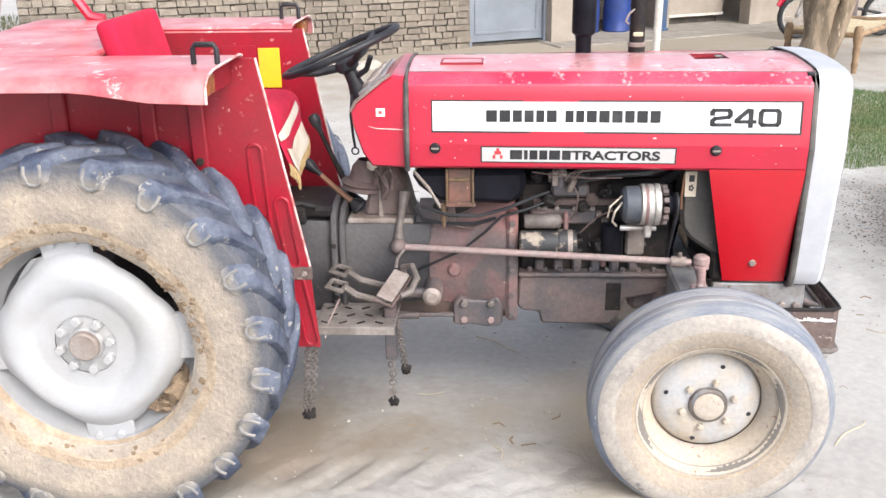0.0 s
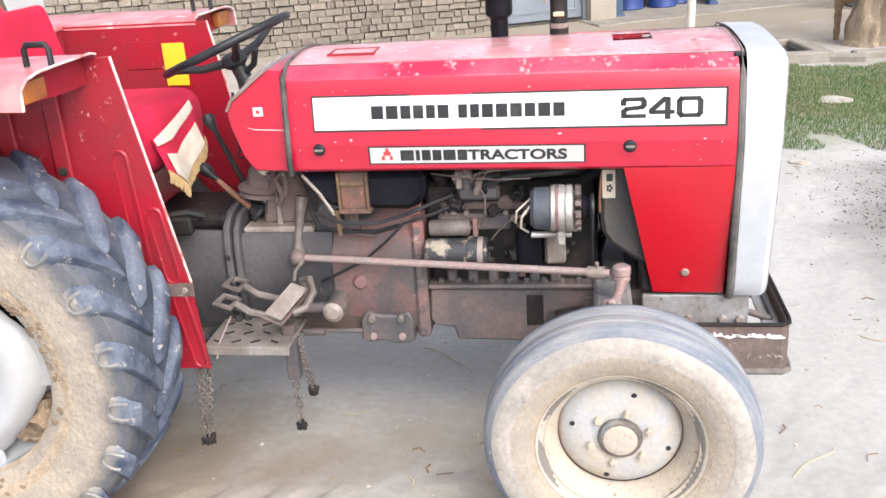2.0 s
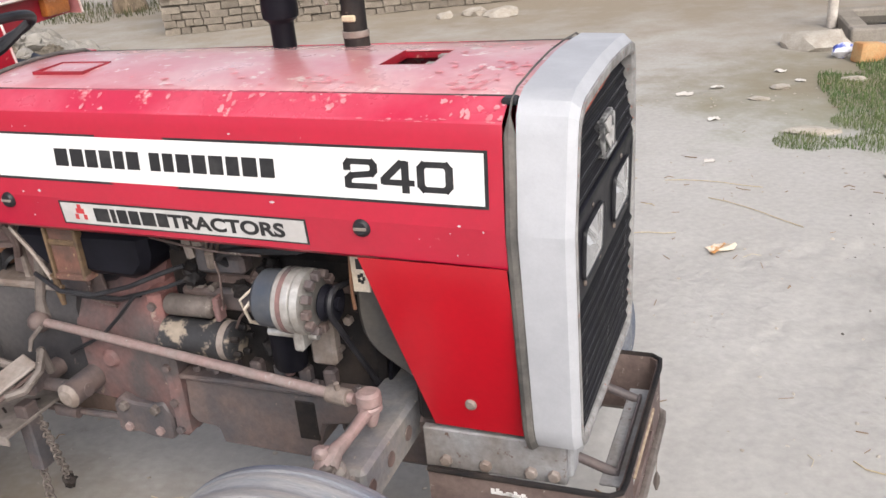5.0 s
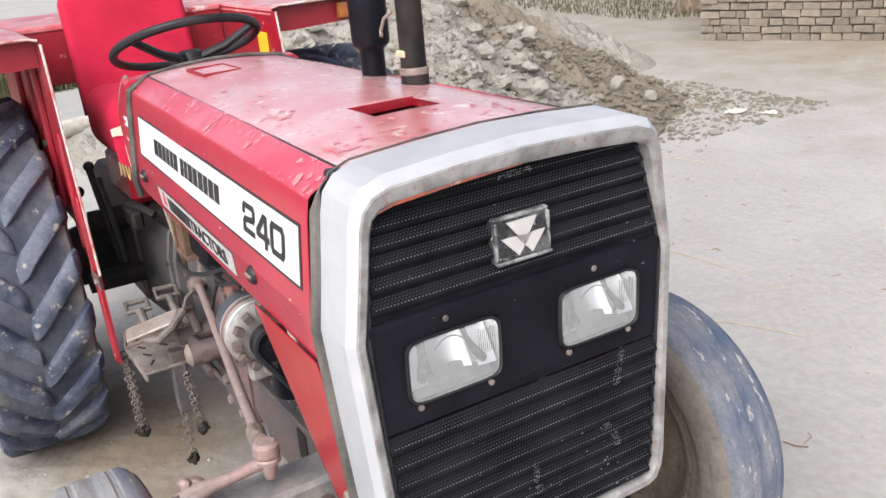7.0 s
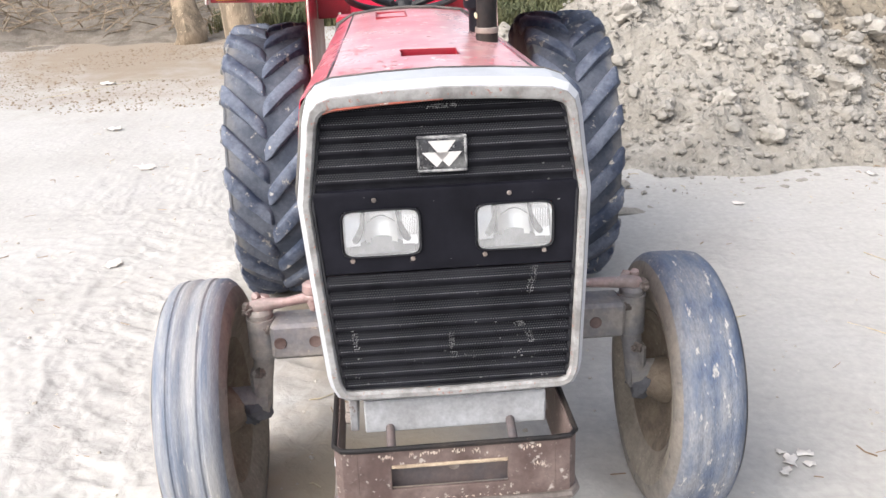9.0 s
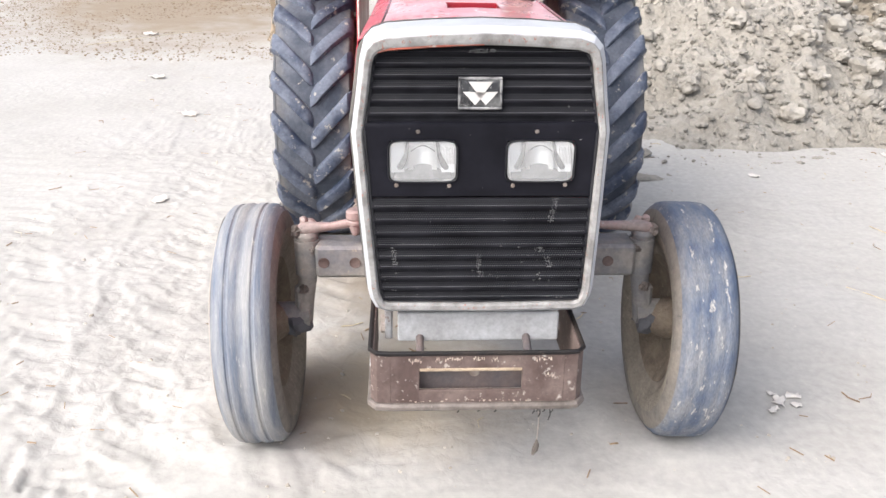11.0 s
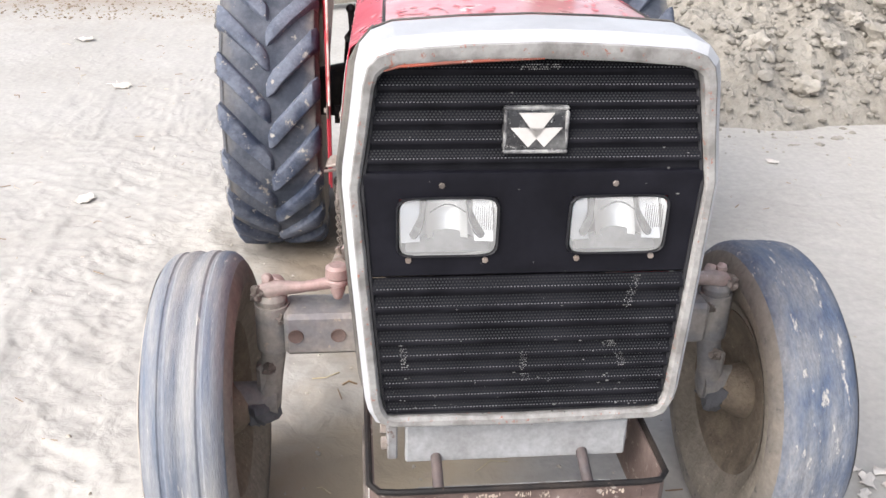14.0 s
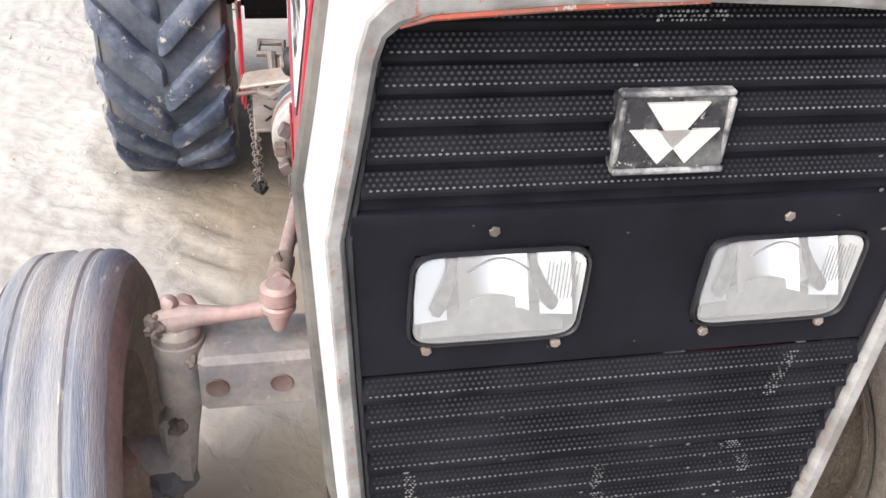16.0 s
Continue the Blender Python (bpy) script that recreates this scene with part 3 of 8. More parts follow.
for sg in (-1, 1):
    sl = Geo().tube([(x, sg * (hood_half((x - HX0) / (HX1 - HX0))[2] + 0.003), 1.3195) for x in lin(HX0, HX1 + 0.015, 12)], 0.003, 6)
    part("seam", sl, RUBBER_SEAL, hood_top, "dark seam beside the top panel")
    part("seam_tip", Geo().box(2.262, 2.292, sg * 0.246 - 0.012, sg * 0.246 + 0.012, 1.308, 1.322, 0.004), BLACK_PLASTIC, hood_top)
# black welt between the bonnet and the instrument cowl
wb, wc, ws = hood_half(0)
arch = [(-wb + 0.003, 1.006), (-wb - 0.004, 1.05), (-wc - 0.004, 1.255), (-wc + 0.002, 1.290), (-ws - 0.004, 1.325), (-ws * 0.5, 1.337), (0, 1.341)]
arch = [(0.984, y, z) for y, z in arch + [(-y, z) for y, z in arch[-2::-1]]]
part("rear_welt", Geo().tube(arch, [0.0095 if p[2] < 1.30 else 0.005 for p in arch], 8), DUSTY_SEAL, tractor, "black rubber welt round the bonnet's rear edge")

# ---- decals on both sides ----
def on_side(x, z, sg, off):
    """The place on the bonnet's side, off metres proud of it."""
    f = (x - HX0) / (HX1 - HX0)
    k = (z - 1.05) / (1.255 - 1.05)
    wb_, wc_, _ = hood_half(f)
    y = (wb_ - 0.002) * (1 - k) + (wc_ + 0.001) * k
    if z < 1.095:
        y = wb_ - 0.0068 - (1.095 - z) * 0.076
    return (x, sg * (y + off), z)


def plate(x0, x1, z0, z1, sg, off, slant=0.0):
    xs = lin(x0, x1, 9)
    g = Geo()
    inner = [[on_side(x, z, sg, off - 0.0035) for x in xs] for z in (z0, z1)]
    outer = [[on_side(x + (slant if z == z1 else 0), z, sg, off) for x in xs] for z in (z0, z1)]
    k = len(xs)
    g.add(outer[0] + outer[1] + inner[0] + inner[1],
          [(i, i + 1, k + i + 1, k + i) for i in range(k - 1)] + [(i, 2 * k + i, 2 * k + i + 1, i + 1) for i in range(k - 1)]
          + [(k + i, k + i + 1, 3 * k + i + 1, 3 * k + i) for i in range(k - 1)] + [(0, k, 3 * k, 2 * k), (k - 1, 3 * k - 1, 4 * k - 1, 2 * k - 1)])
    return g


def lettering(text, x, z, size, width, sg, off, parent, material, name="lettering"):
    """Words in the built-in font, laid on the bonnet's side."""
    cu = bpy.data.curves.new(name, "FONT")
    cu.body, cu.size, cu.extrude = text, size, 0.0004
    cu.offset = size * 0.034
    tmp = new("tmp_text", cu)
    bpy.context.view_layer.update()
    me = bpy.data.meshes.new_from_object(tmp)
    bpy.data.objects.remove(tmp)
    lo, hi = min(v.co.x for v in me.vertices), max(v.co.x for v in me.vertices)
    zl, zh = min(v.co.y for v in me.vertices), max(v.co.y for v in me.vertices)
    for v in me.vertices:
        s = (v.co.x - lo) / (hi - lo)
        xx = x + width * (s if sg < 0 else 1 - s)
        v.co = Vector(on_side(xx, z + size * (v.co.y - zl) / (zh - zl), sg, off + v.co.z))
    me.materials.append(material)
    ob = new(name, me)
    ob.parent = parent
    return ob


NUMERALS = {  # centre lines of wide, square numerals in a unit box
    "2": [[(0.06, 0.68), (0.06, 0.80), (0.14, 0.91), (0.86, 0.91), (0.94, 0.80), (0.94, 0.62), (0.86, 0.52), (0.20, 0.44), (0.08, 0.32), (0.08, 0.09), (0.98, 0.09)]],
    "4": [[(1.0, 0.27), (0.08, 0.27), (0.08, 0.36), (0.62, 0.91), (0.76, 0.91), (0.76, 0.0)]],
    "0": [[(0.16, 0.09), (0.84, 0.09), (0.94, 0.22), (0.94, 0.78), (0.84, 0.91), (0.16, 0.91), (0.06, 0.78), (0.06, 0.22), (0.16, 0.09)]]}


def numerals(text, x, z, high, width, gap, sg, parent, material):
    """Wide numerals laid on the bonnet's side as flat strokes."""
    wide = (width - gap * (len(text) - 1)) / len(text)
    g = Geo()
    for i, ch in enumerate(text):
        place = i if sg < 0 else len(text) - 1 - i
        x0 = x + place * (wide + gap)
        for pts in NUMERALS[ch]:
            pts = [Vector(((u if sg < 0 else 1 - u) * wide, v * high)) for u, v in pts]
            for a, b in zip(pts, pts[1:]):
                d = (b - a).normalized()
                nrm = Vector((-d.y, d.x))
                h = 0.0055 + 0.0022 * abs(d.y)
                a2, b2 = a - d * h * 0.55, b + d * h * 0.55
                quad = [a2 + nrm * h, a2 - nrm * h, b2 - nrm * h, b2 + nrm * h]
                g.add([on_side(x0 + q.x, z + q.y, sg, 0.0036) for q in quad], [(0, 1, 2, 3)])
    return part("model_number", g, material, parent, "worn dark model number", smooth=0)


def word_bars(x, z, h, widths, gap, sg, parent, material, name):
    """Plain upright bars in the rhythm of a name's letters."""
    for w in widths:
        if w > 0:
            part(name, plate(x, x + w, z, z + h, sg, 0.0034), material, parent, smooth=0)
        x += abs(w) + gap


for sg, hs in ((-1, hood_side_r), (1, hood_side_l)):
    border = part("decal_border", plate(1.066, 2.245, 1.134, 1.240, sg, 0.0012), INK, hs, "black border of the long decal", smooth=0)
    white = part("long_decal", plate(1.071, 2.238, 1.140, 1.235, sg, 0.0022), WHITE_DECAL, hs, "long white decal with dark characters", smooth=0)
    numerals("240", 1.962, 1.160, 0.056, 0.214, 0.012, sg, hs, INK)
    word_bars(1.246, 1.170, 0.038, [0.036, 0.035, 0.030, 0.030, 0.026, 0.032, -0.012, 0.026, 0.026, 0.032, 0.033, 0.033, 0.030, 0.034, 0.032], 0.0080, sg, hs, INK, "name_bar")
    part("plate_border", plate(1.228, 1.862, 1.034, 1.090, sg, 0.0012), INK, hs, smooth=0)
    part("short_decal", plate(1.233, 1.857, 1.038, 1.086, sg, 0.0022), PALE_DECAL, hs, "pale grey decal with dark characters", smooth=0)
    word_bars(1.325, 1.046, 0.032, [0.040, 0.012, 0.026, 0.026, 0.036, 0.028], 0.006, sg, hs, INK, "name_bar")
    lettering("TRACTORS", 1.525, 1.046, 0.032, 0.285, sg, 0.003, hs, INK, "decal_word")
    mark = Geo()
    for dx, zz, w in ((0.268, 1.048, 0.009), (0.292, 1.048, 0.009), (0.274, 1.062, 0.022), (0.280, 1.072, 0.010)):
        q = plate(1.0 + dx, 1.0 + dx + w, zz, zz + 0.012, sg, 0.0034)
        mark.add(q.v, q.f)
    part("decal_mark", mark, RED_INK, hs, "small red mark", smooth=0)
    for xx in (1.078, 1.985):
        c = Vector(on_side(xx, 1.082, sg, 0))
        ax = Vector((0, sg, 0.1)).normalized()
        knob = part("fastener", Geo().lathe([(0.0, 0.010), (0.012, 0.010), (0.017, 0.006), (0.019, 0.0), (0.019, -0.003)], c, ax, 20), BLACK_PLASTIC, hs, "black quarter-turn fastener")
        part("slot", Geo().box(c.x - 0.013, c.x + 0.013, c.y + sg * 0.008, c.y + sg * 0.013, c.z - 0.003, c.z + 0.003, 0.001), PALE_IRON, hs)

rgc = random.Random(88)
for sg, hs in ((-1, hood_side_r), (1, hood_side_l)):
    chips_ = Geo()
    for _ in range(170):
        x, z = rgc.uniform(1.0, 2.27), rgc.uniform(1.03, 1.255)
        if (1.05 < x < 2.26 and 1.125 < z < 1.248) or (1.21 < x < 1.88 and z < 1.10):
            continue
        n, r = rgc.randrange(4, 7), 0.0008 + 0.0034 * rgc.random() ** 3
        st = rgc.uniform(0.6, 2.2)
        ring_ = [on_side(x + r * st * math.cos(6.283 * k / n) * rgc.uniform(0.6, 1.2), z + r * math.sin(6.283 * k / n) * rgc.uniform(0.6, 1.2), sg, 0.0006) for k in range(n)]
        chips_.add(ring_, [tuple(range(n))])
    part("paint_chip", chips_, PALE_DECAL, hs, "small pale paint chips", smooth=0)["kind"] = "stuff"
PEELED = surf("bare_pink_undercoat", (0.62, 0.27, 0.29), (0.56, 0.16, 0.19), (0.72, 0.52, 0.50), scale=22, soft=0.08, chip=0.62, rough=(0.45, 0.65), bump=0.2)


def peel(g, put, u, v, ru, rv):
    """One ragged patch where the top coat has come off; put maps (u, v) onto the sheet."""
    n = rgc.randrange(9, 15)
    g.add([put(u + ru * rgc.uniform(0.35, 1.1) * math.cos(6.283 * k / n), v + rv * rgc.uniform(0.35, 1.1) * math.sin(6.283 * k / n)) for k in range(n)], [tuple(range(n))])


def on_shoulder(sg):
    def put(u, v):
        x, y, z = side_point(clamp(u), max(4.05, min(6.9, v)))
        return (x, -sg * (y - 0.0011), z + 0.0012)
    return put


def on_top(u, v):
    return (u, v, top_z(u, v) + 0.0012)


for sg, hs in ((-1, hood_side_r), (1, hood_side_l)):
    bare = Geo()
    for f0, k0, spread, count in ((0.95, 5.4, 0.05, 26), (0.72, 6.0, 0.02, 8), (0.60, 6.3, 0.03, 8), (0.545, 5.9, 0.012, 5), (0.44, 6.2, 0.015, 5), (0.27, 5.6, 0.035, 9), (0.86, 4.4, 0.05, 8)):
        for _ in range(count):
            r = rgc.uniform(0.0015, 0.008)
            peel(bare, on_shoulder(sg), f0 + rgc.gauss(0, 1) * spread * 0.7, k0 + rgc.gauss(0, 0.5), r, r * rgc.uniform(18, 50))
    part("peeled_paint", bare, PEELED, hs, "ragged patches of bare pink undercoat", smooth=0)["kind"] = "stuff"
bare = Geo()
for x0, y0, sx, sy, count in ((2.20, -0.12, 0.05, 0.09, 46), (2.16, 0.12, 0.06, 0.06, 20), (1.88, -0.16, 0.08, 0.03, 16), (1.55, -0.15, 0.10, 0.03, 10), (1.2, -0.05, 0.06, 0.06, 8)):
    for _ in range(count):
        x, y = min(2.262, x0 + rgc.gauss(0, 1) * sx), max(-0.205, min(0.2, y0 + rgc.gauss(0, 1) * sy))
        if 1.92 < x < 2.08 and -0.08 < y < 0.10:
            continue
        peel(bare, on_top, x, y, rgc.uniform(0.003, 0.016), rgc.uniform(0.003, 0.010))
part("peeled_paint", bare, PEELED, hood_top, "ragged patches of bare pink undercoat", smooth=0)["kind"] = "stuff"
# ---- lower side panels, nose, grille ----
for sg in (-1, 1):
    def panel_point(u, v, sg=sg):
        """u from the rear edge to the front, v from the bottom up."""
        x = (2.062 - 0.094 * v) * (1 - u) + (2.268 + 0.003 * v) * u
        y = (0.262 + 0.044 * v) * (1 - u) + (0.266 + 0.05 * v) * u
        return (x, sg * y + 0.030 * (1 - v), 0.603 + 0.416 * v)
    lower = part("lower_side_panel", grid_patch(panel_point, lin(0, 1, 7), lin(0, 1, 9)), RED_LOWER, tractor, "plain red lower side sheet", smooth=12, shell=0.003)
    q = Vector(panel_point(0.48, 0.17)) + Vector((0, sg * 0.002, 0))
    part("panel_washer", Geo().lathe([(0, 0.006), (0.008, 0.006), (0.012, 0.003), (0.013, 0)], q, (0, sg, 0), 16), PALE_IRON, lower, "dusty panel screw")

NOSE = [  # outline of the front, right half: y, z
    (0.0, 1.345), (0.12, 1.341), (0.232, 1.333), (0.267, 1.320), (0.286, 1.298), (0.294, 1.265), (0.306, 1.17), (0.319, 1.085), (0.311, 0.90), (0.298, 0.66), (0.293, 0.632), (0.279, 0.602), (0.252, 0.590), (0.0, 0.586)]


def skew(z):
    """The nose leans a little to the tractor's left towards the bottom."""
    return 0.0105 + 0.0115 * clamp((1.085 - z) / 0.48)


def ring(inset, x_of, drop=0.0):
    """A closed outline of the nose, drawn in by inset, at the depth x_of(z); drop: how far its top slopes down."""
    full = [(-y, z) for y, z in NOSE] + [(y, z) for y, z in NOSE[-2:0:-1]]
    pts, k = [], len(full)
    for i in range(k):
        p, q, r = Vector(full[i - 1]), Vector(full[i]), Vector(full[(i + 1) % k])
        n1, n2 = (q - p).normalized(), (r - q).normalized()
        n1, n2 = Vector((-n1.y, n1.x)), Vector((-n2.y, n2.x))
        m = (n1 + n2).normalized()
        pts.append(q + m * inset / max(0.5, m.dot(n1)))
    return [(x_of(p.y), p.x + skew(p.y), p.y - drop * clamp((p.y - 1.22) / 0.08)) for p in pts]


def face_x(z):
    """How far forward the front rim stands at the height z."""
    if z > 1.085:
        return 2.395 + (z - 1.085) * 0.030
    return 2.395 - (1.085 - z) * 0.020


def grille_x(z):
    """The grille bulges forward between the rim's upper and lower edges."""
    if z > 1.10:
        return 2.388 - (z - 1.10) * 0.12
    return 2.388 - (1.10 - z) * 0.042


def back_x(z):
    return 2.294


nose = Geo().loft([ring(0.0, back_x), ring(0.0, lambda z: face_x(z) - 0.016, 0.003), ring(0.0105, lambda z: face_x(z) - 0.001, 0.008), ring(0.0115, face_x, 0.008)], caps=False)
nose_ob = part("nose_surround", nose, SILVER, tractor, "silver painted nose surround with chipped edges", smooth=16, shell=0.003)
for e in nose_ob.data.edges:
    if all(abs(nose_ob.data.vertices[i].co.z - 1.085) < 0.004 for i in e.vertices):
        e.use_edge_sharp = True
rim = Geo().loft([ring(0.0110, lambda z: face_x(z) + 0.0010, 0.008), ring(0.0135, lambda z: face_x(z) + 0.0030, 0.008), ring(0.024, lambda z: face_x(z) + 0.002, 0.015), ring(0.029, lambda z: face_x(z) - 0.004, 0.018), ring(0.0305, lambda z: grille_x(z) - 0.005, 0.018)], caps=False)
part("nose_rim", rim, SILVER_WORN, nose_ob, "scuffed silver front rim with primer showing", shell=0.002)
welt = ring(0.0, lambda z: back_x(z) - 0.012)
part("nose_welt", Geo().tube(welt, [0.0115 if p[2] < 1.28 else 0.002 for p in welt], 8, closed=True), DUSTY_SEAL, nose_ob, "black rubber welt behind the nose")
part("side_joint", Geo().tube([(back_x(0) + 0.006, -0.3035, 1.085), (face_x(1.085) - 0.022, -0.3040, 1.085)], 0.0016, 5), DUSTY_SEAL, nose_ob, "thin joint across the nose's side")
part("nose_inner_trim", Geo().tube(ring(0.033, lambda z: grille_x(z) + 0.004, 0.017), 0.0036, 6, closed=True), BLACK_PLASTIC, nose_ob)
PRIMER = surf("red_primer", (0.34, 0.072, 0.040), (0.20, 0.085, 0.065), (0.36, 0.33, 0.31), scale=20, chip=0.58, rough=(0.5, 0.75), bump=0.2)
edge_in = [p for p in ring(0.0290, lambda z: face_x(z) - 0.003, 0.0175) if p[2] > 1.255 and -0.24 < p[1] < 0.12]
edge_in.sort(key=lambda p: p[1])
part("primer_edge", Geo().tube(edge_in, [0.0012] + [0.0030] * (len(edge_in) - 2) + [0.0012], 6), PRIMER, nose_ob, "red primer along the rim's inner top edge")


def inner_half(z):
    """Half width of the grille at the height z."""
    pts = sorted(NOSE[3:13], key=lambda p: p[1])
    for (y0, z0), (y1, z1) in zip(pts, pts[1:]):
        if z0 <= z <= z1:
            return y0 + (y1 - y0) * (z - z0) / max(z1 - z0, 1e-6) - 0.031
    return 0.225


grille = part("grille", grid_patch(lambda z, s: (grille_x(z), s * inner_half(z) + skew(z), z if z < 1.28 else 1.304 - 0.016 * s * s), [0.612, 0.66, 0.72, 0.78, 0.84, 0.90, 0.912, 1.106, 1.112, 1.15, 1.19, 1.23, 1.26, 1.285], lin(-1, 1, 7), {(6, k) for k in range(6)}), MESH_BLACK, tractor, "black perforated grille with horizontal louvres")


def louvre(z, tall=0.026, holes=True):
    """One pressed louvre right across the grille, with its row of small holes."""
    w = inner_half(z) - 0.004
    x = grille_x(z)
    g = Geo()
    d_ = 0.012
    e = skew(z)
    g.add([(x, e - w, z + tall * 0.5), (x + d_, e - w, z - tall * 0.12), (x + d_, e - w, z - tall * 0.26), (x, e - w, z - tall * 0.34),
           (x, e + w, z + tall * 0.5), (x + d_, e + w, z - tall * 0.12), (x + d_, e + w, z - tall * 0.26), (x, e + w, z - tall * 0.34)],
          [(0, 1, 5, 4), (1, 2, 6, 5), (2, 3, 7, 6), (0, 3, 2, 1), (4, 5, 6, 7)])
    lo = part("louvre", g, MESH_BLACK, grille, smooth=0)
    k = int(2 * w / 0.0060)
    fine_, bright = Geo(), Geo()
    for row in (0, 1, 2, 3):
        for i in range(k - 1):
            y = e - w + 0.005 + (i + 0.5 * (row % 2)) * 0.0060
            s = 0.44 - 0.145 * row
            px, pz = x + 0.0011 + d_ * (0.5 - s) / 0.62, z + tall * s
            d = bright if row == 3 else fine_
            e_ = 0.6 if row == 3 else 0.85
            d.add([(px, y - 0.0019, pz), (px + 0.0009 * e_, y - 0.0006, pz - 0.0014 * e_), (px + 0.0009 * e_, y + 0.0006, pz - 0.0014 * e_), (px, y + 0.0019, pz), (px - 0.0009 * e_, y + 0.0006, pz + 0.0014 * e_), (px - 0.0009 * e_, y - 0.0006, pz + 0.0014 * e_)], [(0, 1, 2, 3, 4, 5)])
    part("perforation", fine_, PERF, lo, smooth=0)["kind"] = "stuff"
    part("perforation", bright, PERF_CREST, lo, smooth=0)["kind"] = "stuff"


# Paler dots paint the highlight line along each louvre's crest.
PERF_CREST = surf("crest_highlight_perforation", (0.17, 0.17, 0.18), (0.05, 0.05, 0.055), scale=7, mid=0.5, soft=0.14, rough=(0.6, 0.8), bump=0)
PERF = surf("dusty_perforation", (0.022, 0.022, 0.026), (0.004, 0.004, 0.005), scale=5, mid=0.46, soft=0.10, rough=(0.6, 0.8), bump=0)
for z in (1.279, 1.252, 1.225, 1.197, 1.165, 1.134):
    louvre(z)
for z in (0.894, 0.858, 0.822, 0.787, 0.755, 0.725, 0.695, 0.665, 0.636):
    louvre(z, 0.032)

# flat lamp panel, its top edge folded forward
zs = [1.111, 1.107, 1.097, 1.0625, 0.9575, 0.918, 0.911]
xo = {1.111: 0.0, 1.107: 0.006, 1.097: 0.007, 1.0625: 0.004, 0.9575: 0.004, 0.918: 0.004, 0.911: -0.004}
ys = [-0.281, -0.216, -0.050, 0.0, 0.076, 0.242, 0.281]


def panel_face(z, y):
    half = inner_half(max(z, 0.62)) - 0.001
    return (grille_x(z) + xo[z], max(-half, min(half, y * (half / 0.281 if abs(y) > 0.28 else 1))) + (skew(z) if abs(y) > 0.28 else 0.0), z)


lamp_panel = part("lamp_panel", grid_patch(panel_face, zs, ys, {(3, 1), (3, 4)}), BLACK, tractor, "flat black panel that carries the headlamps", smooth=20, shell=0.003)
LAMP_GREY = surf("dull_grey_lamp_metal", (0.27, 0.27, 0.275), (0.20, 0.20, 0.205), scale=30, rough=(0.35, 0.5), metal=0.3, bump=0)
LAMP_DARK = surf("lamp_metal_or_dark_reflection", (0.055, 0.056, 0.060), (0.20, 0.20, 0.205), (0.4, 0.4, 0.4), scale=60, mid=0.55, soft=0.12, chip=0.62, rough=(0.3, 0.5), bump=0)
